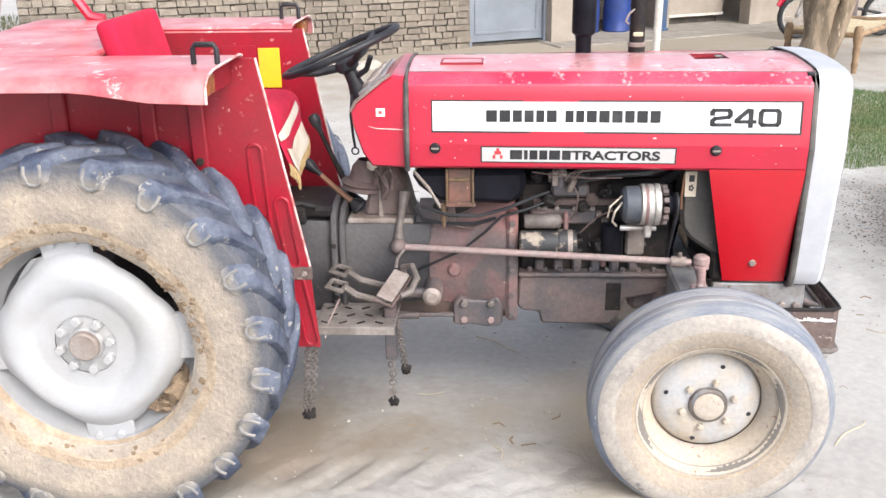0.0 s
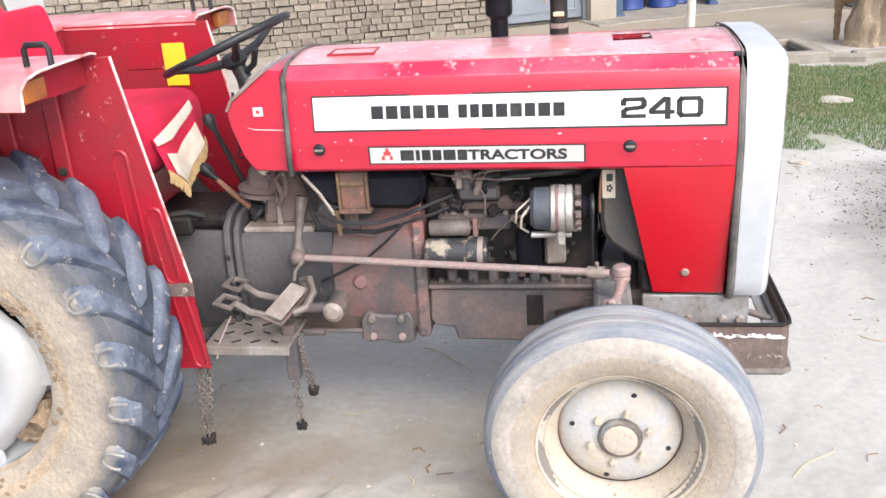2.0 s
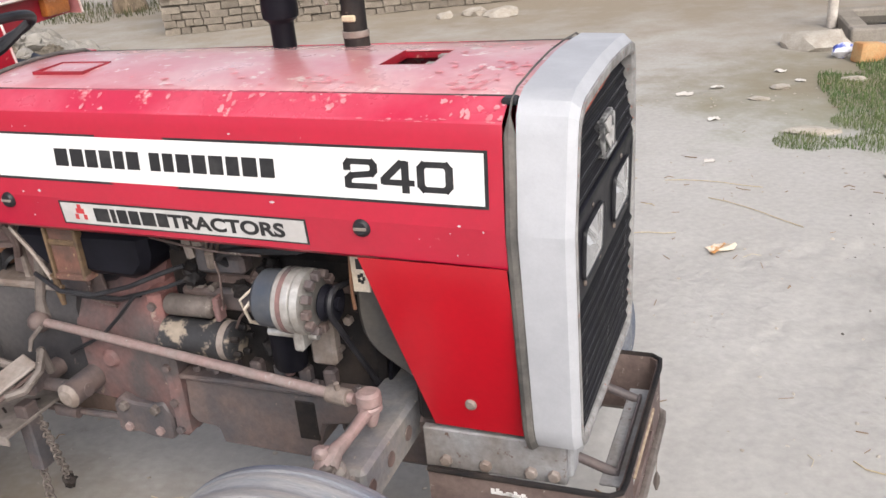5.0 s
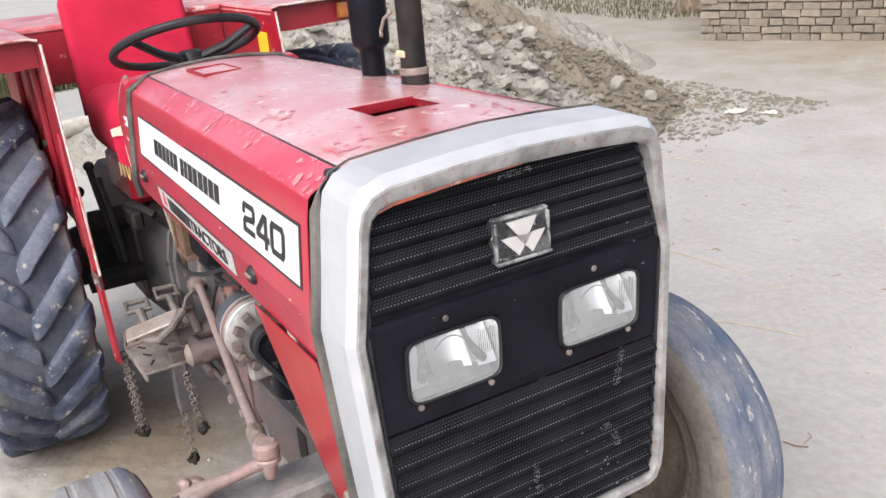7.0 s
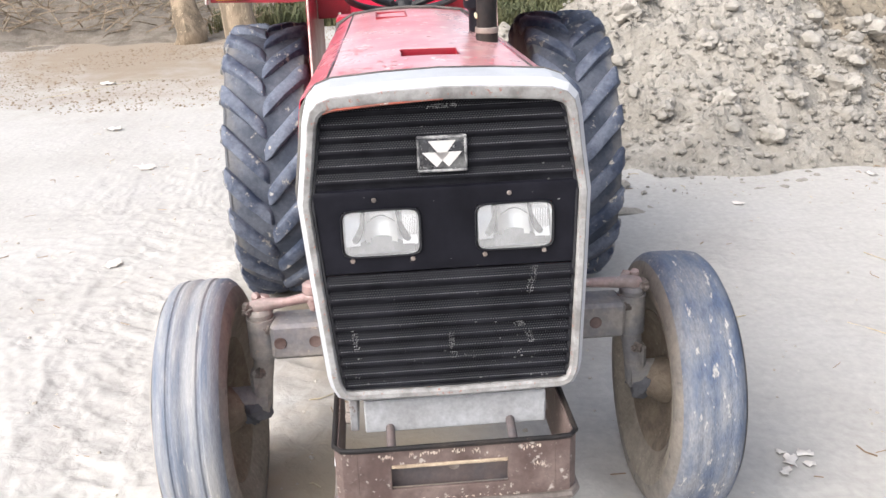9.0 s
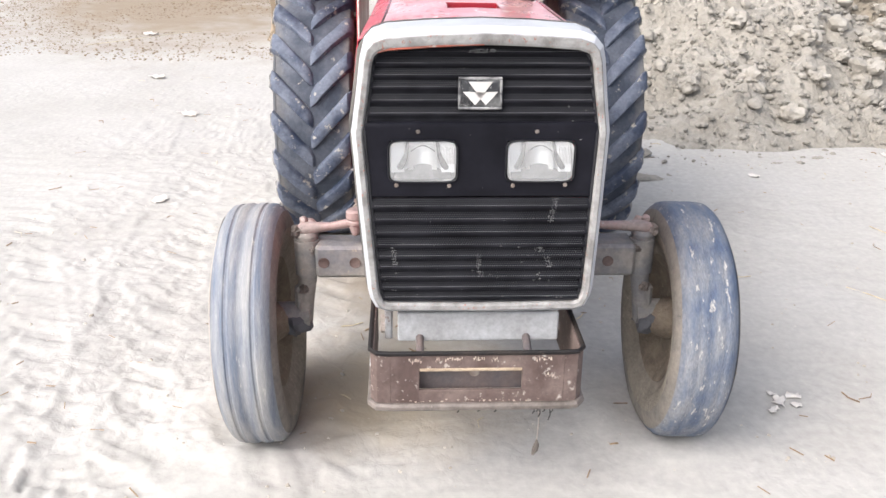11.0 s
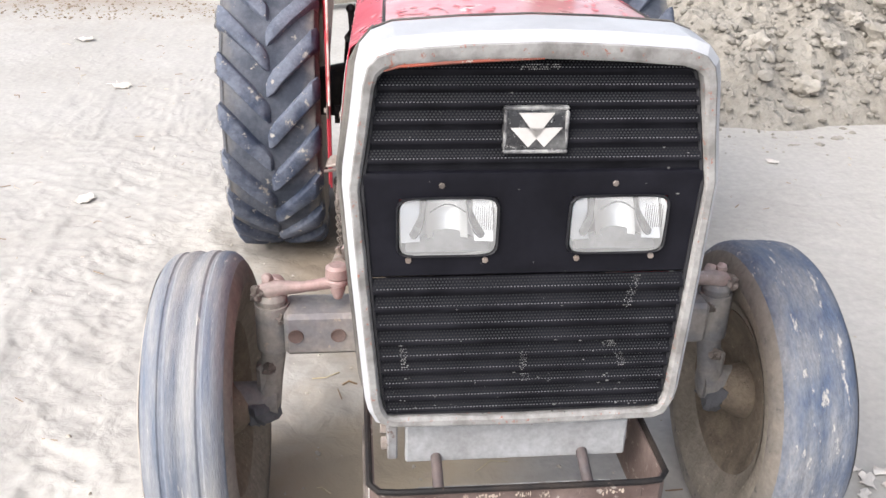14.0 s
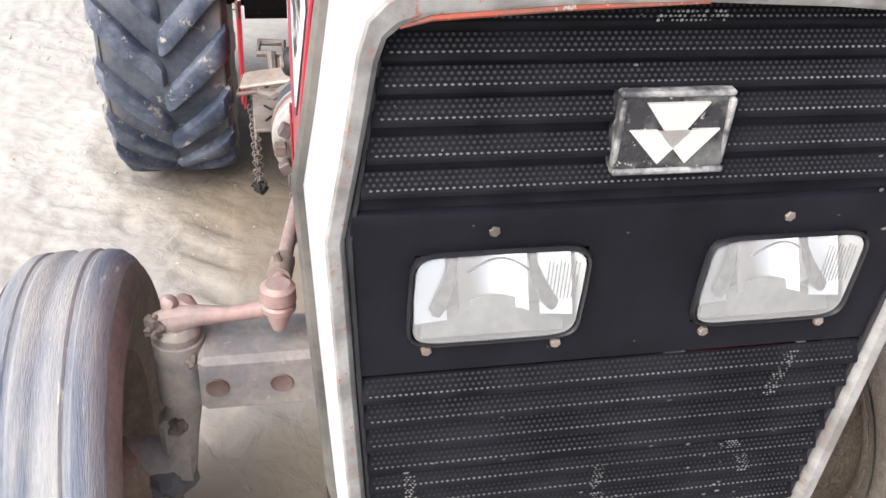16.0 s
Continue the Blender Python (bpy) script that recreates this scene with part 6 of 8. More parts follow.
for k in range(6):
    q = k * math.pi / 3
    part("fan_blade", Geo().box(1.915, 1.921, 0.11 * math.cos(q) - 0.03, 0.11 * math.cos(q) + 0.03, 0.80 + 0.11 * math.sin(q) - 0.055, 0.80 + 0.11 * math.sin(q) + 0.055, 0.002, turn=(math.degrees(q) + 90, 18, 0)), BLACK, fan_ob)
part("crank_pulley", Geo().lathe([(0, 0), (0.085, 0), (0.09, 0.006), (0.075, 0.018), (0.09, 0.03), (0.085, 0.036), (0, 0.036)], (1.878, -0.03, 0.62), (1, 0, 0), 32), BLACK, tractor, "crankshaft pulley")
belt = []
for cy, cz, r, a0, a1 in ((-0.255, 0.885, 0.036, 60, 205), (-0.03, 0.62, 0.083, 205, 330), (0.0, 0.80, 0.05, -20, 70)):
    for q in lin(a0, a1, 8):
        belt.append((1.880, cy + r * math.cos(radians(q)), cz + r * math.sin(radians(q))))
part("fan_belt", Geo().tube(belt, 0.007, 6, closed=True), BLACK_PLASTIC, tractor, "slack black fan belt")
rad = part("radiator", Geo().box(2.02, 2.10, -0.225, 0.235, 0.60, 1.20, 0.01), DARK_IRON, tractor, "dark radiator core behind the grille")
shroud = part("shroud", Geo().prism([(1.910, 1.02), (1.904, 0.84), (1.912, 0.79), (1.938, 0.755), (1.985, 0.722), (2.05, 0.68), (2.10, 0.66), (2.10, 1.02)], -0.226, 0.240, "y", 0.012), SHROUD, tractor, "dull black fan shroud")
part("rusty_edge", Geo().tube([(1.908, -0.2265, 0.985), (1.902, -0.2265, 0.90), (1.904, -0.2265, 0.86)], 0.004, 6), COPPER, shroud, "edge streaked with rust")
part("shroud_label", Geo().box(1.910, 1.948, -0.232, -0.2255, 0.905, 0.992, 0.001), CLOTH_WHITE, shroud, "tattered pale sticker with dark marks")
for q in range(5):
    part("label_mark", Geo().box(1.920 + 0.006 * math.cos(q * 1.26) + 0.008, 1.926 + 0.006 * math.cos(q * 1.26) + 0.008, -0.234, -0.2315, 0.932 + 0.008 * math.sin(q * 1.26), 0.940 + 0.008 * math.sin(q * 1.26), 0.0005), INK, shroud)
part("label_mark", Geo().box(1.922, 1.940, -0.234, -0.2315, 0.957, 0.980, 0.001), INK, shroud)
part("tank_cap", Geo().lathe([(0, 0.02), (0.03, 0.02), (0.036, 0.012), (0.036, 0)], (2.06, 0.02, 1.20), (0, 0, 1), 20), BROWN_RUST, rad, "rusty radiator cap")
pump = part("injection_pump", Geo().box(1.47, 1.60, -0.165, -0.10, 0.88, 0.93, 0.01).rod((1.50, -0.16, 0.92), (1.50, -0.16, 0.99), 0.02).rod((1.46, -0.15, 0.95), (1.60, -0.15, 0.95), 0.018), GREY_IRON, tractor, "greasy lift pump")
for k, (a, b) in enumerate((((1.48, -0.18, 0.93), (1.48, -0.19, 0.985)), ((1.53, -0.18, 0.91), (1.545, -0.20, 0.955)), ((1.46, -0.17, 0.96), (1.52, -0.18, 0.97)))):
    part("union", Geo().rod(a, b, 0.011, 6), PALE_IRON, pump, "pipe union")
part("manifold", Geo().box(1.40, 1.86, 0.13, 0.22, 0.86, 0.96, 0.02), RUSTY, block, "rusty exhaust manifold")
part("head_plate", Geo().box(1.41, 1.88, -0.13, -0.105, 0.84, 0.865, 0.004), BROWN_RUST, block)
for xx in (1.45, 1.56, 1.64, 1.66, 1.83):
    bolt((xx, -0.128, 0.80 + 0.03 * math.sin(xx * 40)), (0, -1, 0), 0.012, 0.012, block, PALE_IRON)
part("dipstick_tube", Geo().rod((1.66, -0.14, 0.62), (1.665, -0.15, 0.80), 0.012), RUSTY, block)
part("oil_filter", Geo().lathe([(0, 0), (0.036, 0), (0.040, 0.008), (0.040, 0.12), (0.03, 0.13), (0, 0.13)], (1.685, -0.165, 0.66), (0, 0, 1), 24), BLACK, block, "black oil filter canister")
hose = Geo().tube([(1.86, -0.20, 1.0), (1.78, -0.225, 0.985), (1.66, -0.22, 0.975), (1.58, -0.20, 0.955), (1.55, -0.18, 0.93), (1.56, -0.15, 0.90)], 0.010, 8)
part("hose", hose, BLACK_PLASTIC, tractor, "black rubber hose")
cable = Geo().tube([(1.02, -0.20, 0.86), (1.12, -0.235, 0.838), (1.22, -0.232, 0.835), (1.32, -0.22, 0.86), (1.41, -0.205, 0.895), (1.46, -0.19, 0.91)], 0.006, 7)
cable.tube([(1.47, -0.17, 0.875), (1.40, -0.19, 0.85), (1.30, -0.19, 0.82), (1.24, -0.19, 0.76), (1.16, -0.18, 0.69), (1.05, -0.16, 0.63), (1.0, -0.14, 0.60)], 0.005, 7)
cable.tube([(0.99, -0.13, 0.83), (1.02, -0.15, 0.795), (1.10, -0.14, 0.775), (1.20, -0.14, 0.775), (1.28, -0.15, 0.80)], 0.007, 7)
part("cable", cable, BLACK_PLASTIC, tractor, "sagging black cables")

# pipes, wires and grime on the engine's side
for k in range(4):
    x = 1.47 + k * 0.095
    part("injector_pipe", Geo().tube([(1.50 + 0.012 * k, -0.165, 0.935), (1.51 + 0.02 * k, -0.185, 0.965 + 0.006 * k), (x + 0.01, -0.165, 0.985), (x + 0.02, -0.12, 0.995)], 0.0036, 6), PALE_IRON if k % 2 else BROWN_RUST, block, "thin steel fuel pipe")
for k in range(7):
    x = 1.43 + k * 0.062
    part("block_stud", Geo().rod((x, -0.128, 0.835), (x, -0.15, 0.835), 0.009, 6), WORN_DARK, block)
    part("block_stud", Geo().rod((x, -0.12, 0.70 + 0.012 * (k % 3)), (x, -0.142, 0.70 + 0.012 * (k % 3)), 0.008, 6), WORN_DARK, block)
part("core_plug", Geo().lathe([(0.0, 0.002), (0.020, 0.002), (0.024, 0.007), (0.026, 0.0)], (1.615, -0.125, 0.86), (0, -1, 0), 20), BROWN_RUST, block, "rusty core plug")
part("side_cover", Geo().box(1.40, 1.63, -0.146, -0.12, 0.775, 0.83, 0.008), GREY_IRON, block, "bolted tappet cover")
for at, r in (((1.46, -0.165, 0.875), 0.026), ((1.58, -0.155, 0.845), 0.020), ((1.66, -0.15, 0.90), 0.024), ((1.645, -0.15, 0.70), 0.03), ((1.42, -0.15, 0.955), 0.022)):
    part("grime_lump", Geo().ball(at, r, 3, 0.5), DARK_IRON, block, "lump of oily grime")
part("wire", Geo().tube([(1.40, -0.21, 0.985), (1.50, -0.215, 0.972), (1.60, -0.22, 0.965), (1.70, -0.235, 0.972)], 0.0028, 5).tube([(1.535, -0.175, 0.80), (1.555, -0.20, 0.84), (1.56, -0.20, 0.90), (1.545, -0.19, 0.93)], 0.003, 5).tube([(1.57, -0.19, 0.76), (1.60, -0.21, 0.80), (1.63, -0.215, 0.83), (1.67, -0.25, 0.86)], 0.0032, 5), BROWN_RUST, tractor, "loose thin brown wires")
part("coolant_hose", Geo().tube([(1.86, -0.10, 0.93), (1.90, -0.13, 0.96), (1.94, -0.14, 0.99)], 0.022, 10), BLACK_PLASTIC, tractor, "short black coolant hose")
part("tank_drain", Geo().rod((1.10, -0.12, 0.80), (1.10, -0.12, 0.87), 0.008, 8).tube([(1.10, -0.12, 0.80), (1.12, -0.14, 0.77), (1.20, -0.15, 0.76)], 0.005, 6), BROWN_RUST, tractor, "tank drain tap and pipe")
part("strap", Geo().tube([(1.0, -0.218, 0.99), (1.05, -0.219, 0.93), (1.09, -0.219, 0.86)], 0.006, 6), PALE_IRON, tank_ob, "thin tank strap")

# ---- stacks through the bonnet ----
part("exhaust_pipe", Geo().lathe([(0.0285, -0.02), (0.0285, 0.052), (0.030, 0.056), (0.042, 0.066), (0.0435, 0.075), (0.0435, 0.42), (0.03, 0.44), (0.027, 0.52), (0.022, 0.52)], (1.592, 0.180, 1.330), (0, 0, 1), 24), BLACK, tractor, "black upright exhaust with a wider silencer")
intake = part("air_intake", Geo().lathe([(0.030, -0.02), (0.030, 0.02), (0.0275, 0.022), (0.0275, 0.40), (0.045, 0.42), (0.05, 0.47), (0.0, 0.49)], (1.783, 0.180, 1.330), (0, 0, 1), 24), DARK_IRON, tractor, "dark rusty intake pipe")
part("pipe_clamp", Geo().lathe([(0.030, 0.0), (0.0315, 0.002), (0.0315, 0.014), (0.030, 0.016)], (1.783, 0.180, 1.347), (0, 0, 1), 24), PALE_IRON, intake, "pale clamp ring", shell=0.001)
part("peeled_patch", Geo().box(1.765, 1.80, 0.148, 0.155, 1.385, 1.40, 0.003), STRAW, intake, "peeling pale tape")
part("wire_twist", Geo().tube([(1.765, 0.15, 1.48), (1.745, 0.14, 1.465), (1.735, 0.135, 1.44), (1.745, 0.13, 1.43)], 0.004, 6), PALE_IRON, intake)

# ---- instrument cowl, steering, levers, seat ----
def cowl_ring(y, k):
    pts = [(0.978, 1.006), (0.978, 1.318), (0.940, 1.322), (0.905, 1.300), (0.815, 1.232), (0.795, 1.200), (0.800, 1.155), (0.832, 1.055), (0.862, 1.012)]
    cx, cz = 0.93, 1.15
    return [(cx + (x - cx) * k, y, cz + (z - cz) * k) for x, z in pts]


cowl = Geo().loft([cowl_ring(-0.248, 0.93), cowl_ring(-0.236, 0.985), cowl_ring(-0.19, 1.0), cowl_ring(0.19, 1.0), cowl_ring(0.236, 0.985), cowl_ring(0.248, 0.93)])
cowl_ob = part("instrument_cowl", cowl, RED, tractor, "red instrument cowl with worn upper edge", smooth=30)
part("worn_edge", Geo().tube([(0.935, -0.235, 1.322), (0.90, -0.24, 1.298), (0.815, -0.24, 1.232), (0.797, -0.236, 1.20)], 0.006, 7), PALE_IRON, cowl_ob, "edge rubbed to bare metal")
part("cowl_trim", Geo().tube([(0.975, -0.2485, 1.14), (0.88, -0.2495, 1.145), (0.81, -0.2405, 1.165)], 0.0016, 6), TRIM_WORN, cowl_ob)
part("small_sticker", Geo().box(0.883, 0.913, -0.2505, -0.2475, 1.185, 1.212, 0.001), WHITE_DECAL, cowl_ob, "small torn white sticker")
part("sticker_mark", Geo().box(0.892, 0.904, -0.252, -0.249, 1.193, 1.204, 0.001), RED_INK, cowl_ob)
panel_m = Matrix.Translation((0.862, 0, 1.272)) @ Euler((0, radians(-38), 0)).to_matrix().to_4x4()
dash = Geo().box(-0.055, 0.055, -0.17, 0.17, -0.004, 0.010, 0.004)
dash.v = [tuple(panel_m @ Vector(p)) for p in dash.v]
dash_ob = part("dashboard", dash, GREY_PLATE, tractor, "sloping dusty grey instrument panel")
for yy in (-0.11, 0.0, 0.11):
    g = Geo().lathe([(0, 0.012), (0.032, 0.012), (0.038, 0.018), (0.04, 0.010)], (0, 0, 0), (0, 0, 1), 24)
    g.v = [tuple(panel_m @ (Vector(p) + Vector((0.0, yy, 0)))) for p in g.v]
    part("gauge", g, PALE_IRON, dash_ob, "round gauge in a metal bezel")
SW = Vector((0.735, 0.0, 1.363))
axis = Vector((-0.375, 0, 0.927)).normalized()
su, sv = Vector((0.927, 0, 0.375)).normalized(), Vector((0, 1, 0))
wheel_pts = [SW + 0.212 * (math.cos(q) * su + math.sin(q) * sv) for q in lin(0, 2 * math.pi * 47 / 48, 48)]
sw = part("steering_wheel", Geo().tube(wheel_pts, 0.0128, 10, closed=True), BLACK_PLASTIC, tractor, "black steering wheel with three spokes")
hubp = SW - axis * 0.055
for q in (math.pi, math.pi / 3, -math.pi / 3):
    e = SW + 0.205 * (math.cos(q) * su + math.sin(q) * sv)
    part("spoke", Geo().tube([hubp, hubp * 0.45 + e * 0.55 - axis * 0.012, e], [0.016, 0.013, 0.012], 8), BLACK_PLASTIC, sw)
part("wheel_hub", Geo().lathe([(0, 0.03), (0.032, 0.028), (0.040, 0.018), (0.040, -0.01), (0.028, -0.02)], hubp, axis, 24), BLACK_PLASTIC, sw)
part("steering_column", Geo().tube([hubp, hubp - axis * 0.06, hubp - axis * 0.10, hubp - axis * 0.17], [0.024, 0.026, 0.036, 0.040], 16), BLACK_PLASTIC, tractor, "black column sleeve")
part("indicator_stalk", Geo().tube([hubp - axis * 0.05, hubp - axis * 0.03 + Vector((0.06, -0.03, 0.02)), hubp + Vector((0.09, -0.05, 0.04))], 0.010, 8), BLACK_PLASTIC, tractor)
part("key_cord", Geo().tube([(0.79, -0.15, 1.24), (0.785, -0.165, 1.17), (0.79, -0.165, 1.10), (0.795, -0.165, 1.06)], 0.005, 6), BLACK_PLASTIC, tractor, "hanging black cord")
part("cord_ring", Geo().tube([(0.795 + 0.012 * math.cos(q), -0.165, 1.047 + 0.012 * math.sin(q)) for q in lin(0, 5.8, 12)], 0.003, 6, closed=True), BLACK_PLASTIC, tractor)

for knob, base, lab in (((0.619, 0.048, 1.104), (0.755, 0.03, 0.80), "dark gear lever with black knob"), ((0.603, -0.005, 0.950), (0.778, -0.04, 0.805), "brown range lever with black knob")):
    kx, bs = Vector(knob), Vector(base)
    lev = part("lever", Geo().tube([bs, bs.lerp(kx, 0.5) + Vector((0, 0, -0.004)), kx], [0.012, 0.010, 0.008], 8), COPPER if knob[2] < 1 else DARK_IRON, tractor, lab)
    d = (kx - bs).normalized()
    part("knob", Geo().lathe([(0, 0.030), (0.016, 0.026), (0.022, 0.010), (0.018, -0.012), (0.010, -0.03), (0.009, -0.05)], kx, d, 16), BLACK_PLASTIC, lev, "worn black knob")
    part("lever_boot", Geo().lathe([(0.030, 0), (0.034, 0.01), (0.022, 0.03), (0.014, 0.045)], bs - d * 0.01, d, 16), BLACK_PLASTIC, lev)
part("quadrant", Geo().box(0.50, 0.62, -0.235, -0.20, 0.80, 0.86, 0.008).tube([(0.46, -0.22, 0.84), (0.53, -0.22, 0.865), (0.60, -0.20, 0.868), (0.64, -0.17, 0.845)], 0.013, 8), DARK_IRON, tractor, "dark hydraulic quadrant and rod")

seat = part("seat_cushion", Geo().box(0.11, 0.545, -0.225, 0.215, 0.995, 1.205, 0.085, seg=6), CLOTH_RED, tractor, "crimson velvet seat cushion")
part("seat_base", Geo().box(0.12, 0.46, -0.19, 0.19, 0.84, 0.99, 0.02), RED_DUSTY, tractor, "red seat pedestal")
back = Geo().box(-0.035, 0.035, -0.215, 0.215, -0.21, 0.21, 0.032, seg=4)
bm_ = Matrix.Translation((0.035, 0, 1.292)) @ Euler((0, radians(-14), 0)).to_matrix().to_4x4()
back.v = [tuple(bm_ @ Vector(p)) for p in back.v]
part("seat_back", back, CLOTH_RED, tractor, "crimson velvet backrest")
part("seat_back_frame", Geo().tube([(-0.01, -0.19, 1.08), (-0.05, -0.19, 1.30), (-0.05, -0.15, 1.36)], 0.014, 8), BLACK_PLASTIC, tractor)

# ---- fenders and rear plate ----
RED_FENDER = surf("worn_fender_paint", (0.58, 0.24, 0.24), (0.48, 0.055, 0.075), (0.70, 0.52, 0.49), scale=4, chip=0.60, spots=2.2, rough=(0.3, 0.48), bump=0.08, coat=0.6, grain=(0.93, 1.06))


def fender(sg):
    """A flat-sided mudguard: inner sheet, curved top, front end plate with a lamp."""
    poly = [(0.525, 1.398), (0.652, 0.70), (0.672, 0.40), (0.565, 0.40), (0.52, 0.66), (0.40, 0.82), (-0.55, 0.82), (-0.62, 1.398)]
    g = Geo().prism(poly, sg * 0.368, sg * 0.374, "y")
    fo = part("fender", g, RED_DUSTY, tractor, "dusty red rear mudguard", smooth=25)
    top = []
    for x in (-0.64, -0.3, 0.10, 0.16, 0.24, 0.32, 0.485):
        low = 1.366 if x < 0.12 else (1.360 if x < 0.2 else (1.348 if x < 0.28 else (1.336 if x < 0.4 else 1.330)))
        top.append([(x, sg * y, z) for y, z in ((0.366, 1.385), (0.372, 1.405), (0.40, 1.412), (0.60, 1.412), (0.68, 1.410), (0.735, 1.400), (0.762, 1.382), (0.768, low))])
    part("fender_top", Geo().loft(top, loop=False, caps=False), RED_FENDER, fo, "sun-faded pink-red top sheet", smooth=50, shell=0.004)
    part("end_plate", Geo().prism([(sg * y, z) for y, z in ((0.376, 1.404), (0.60, 1.407), (0.70, 1.402), (0.756, 1.380), (0.758, 1.334), (0.45, 1.322), (0.376, 1.325))], 0.440, 0.446, "x"), RED_DUSTY, fo, "red end plate")
    part("marker_lamp", Geo().box(0.446, 0.474, sg * 0.625, sg * 0.735, 1.340, 1.396, 0.008, seg=2), AMBER, fo, "dusty amber marker lamp")
    edge = [(0.527, sg * 0.371, 1.398), (0.6545, sg * 0.371, 0.70)]
    part("edge_trim", Geo().tube(edge, 0.0042, 6), TRIM_WORN, fo, "edge rubbed pale")
    part("end_trim", Geo().tube([(0.487, sg * y, z) for y, z in ((0.372, 1.407), (0.40, 1.414), (0.60, 1.414), (0.68, 1.412), (0.735, 1.402), (0.764, 1.382), (0.770, 1.332))], 0.004, 6), TRIM_WORN, fo, "pale worn lip")
    part("lower_strip", Geo().box(0.555, 0.662, sg * 0.374, sg * 0.382, 0.655, 0.70, 0.002), BROWN_RUST, fo, "bolted joint strip")
    bolt((0.635, sg * 0.382, 0.678), (0, sg, 0), 0.010, 0.008, fo, PALE_IRON)
    for xa, za, xb, zb in ((0.515, 0.78, 0.50, 1.10), (0.60, 0.72, 0.575, 0.92), (0.645, 0.43, 0.61, 0.64)):
        q = []
        n = 10
        for i in range(n):
            a = math.pi * i / (n - 1)
            q.append((xb + 0.022 * math.cos(a), sg * 0.3755, zb + 0.022 * math.sin(a)))
        for i in range(n):
            a = math.pi + math.pi * i / (n - 1)
            q.append((xa + 0.022 * math.cos(a), sg * 0.3755, za + 0.022 * math.sin(a)))
        part("pressed_rib", Geo().tube(q, 0.0065, 6, closed=True), RED_DUSTY, fo, "long pressed rib")
    for x in (-0.15, 0.14, 0.30):
        part("stay", Geo().box(x, x + 0.05, sg * 0.374, sg * 0.392, 0.86, 1.40, 0.004), RED_DUSTY, fo, "angle stay under the top")
        bolt((x + 0.025, sg * 0.392, 1.07), (0, sg, 0), 0.014, 0.010, fo, DARK_IRON)
    hx, hy = 0.45, sg * 0.575
    part("grab_handle", Geo().tube([(hx - 0.05, hy, 1.405), (hx - 0.05, hy, 1.455), (hx - 0.042, hy, 1.468), (hx + 0.012, hy, 1.468), (hx + 0.02, hy, 1.455), (hx + 0.02, hy, 1.405)], 0.0085, 8), BLACK_PLASTIC, fo, "black grab handle")
    return fo


fr = fender(-1)
fl_ = fender(1)
part("yellow_sticker", Geo().box(0.345, 0.43, 0.362, 0.3675, 1.17, 1.325, 0.002), YELLOW, fl_, "plain yellow sticker")
part("faded_patch", Geo().box(0.20, 0.335, 0.3635, 0.3675, 1.235, 1.335, 0.001), RED_DUSTY, fl_, "darker repainted patch")
rp = Geo().box(-0.64, -0.02, -0.365, 0.365, 1.385, 1.408, 0.006)
plate_ob = part("rear_plate", rp, RED_FENDER, tractor, "faded red plate between the mudguards")
part("plate_apron", Geo().box(-0.045, -0.025, -0.364, 0.364, 1.20, 1.386, 0.004), RED_DUSTY, plate_ob, "red apron behind the seat")
lb = part("lamp_bracket", Geo().tube([(-0.36, 0.62, 1.412), (-0.42, 0.62, 1.425), (-0.47, 0.62, 1.50), (-0.60, 0.62, 1.80)], 0.022, 8), RED, tractor, "red bent bar at the mudguard's rear")
for k in range(5):
    part("cord", Geo().tube([(-0.60, 0.62 - 0.02 * k, 1.78 - 0.02 * k), (-0.66 - 0.02 * k, 0.40, 1.56), (-0.60 - 0.05 * k, 0.20, 1.42)], 0.004, 5), LINK, lb, "thin pink cord")
part("rear_axle", Geo().tube([(0, -0.52, 0.562), (0, -0.20, 0.58), (0, 0.20, 0.58), (0, 0.60, 0.562)], [0.085, 0.13, 0.13, 0.085], 20), DARK_IRON, tractor, "dark rear axle housing")
part("rear_casting", Geo().box(-0.30, 0.32, -0.18, 0.18, 0.42, 0.86, 0.03), GREY_IRON, tractor, "rear transmission casting")
part("lift_arm", Geo().rod((-0.05, -0.28, 0.80), (-0.40, -0.30, 0.70), 0.022).rod((-0.40, -0.30, 0.70), (-0.55, -0.32, 0.45), 0.018), DARK_IRON, tractor, "hydraulic lift arm")
part("brake_shaft", Geo().rod((0.30, -0.36, 0.56), (0.30, 0.36, 0.56), 0.035, 16).rod((0.2, -0.30, 0.74), (0.2, 0.25, 0.74), 0.045, 16), DARK_IRON, tractor, "cross shaft under the seat")
part("lever_bank", Geo().tube([(0.42, -0.26, 0.66), (0.40, -0.28, 0.85), (0.37, -0.29, 0.97)], 0.012, 8).tube([(0.45, -0.25, 0.66), (0.44, -0.27, 0.86), (0.42, -0.28, 0.95)], 0.012, 8).ball((0.37, -0.29, 0.98), 0.018, 2), BLACK_PLASTIC, tractor, "pair of hydraulic levers")

# ---- foot step, pedals, chains ----
STEP = surf("trodden_plate", (0.30, 0.265, 0.245), (0.18, 0.155, 0.14), (0.40, 0.35, 0.30), scale=9, chip=0.66, rough=(0.5, 0.75), metal=0.2, bump=0.3)
step = part("foot_step", Geo().box(0.645, 0.93, -0.345, -0.135, 0.455, 0.465, 0.002).box(0.645, 0.93, -0.350, -0.342, 0.435, 0.465, 0.002), STEP, tractor, "dusty chequer-plate foot step")
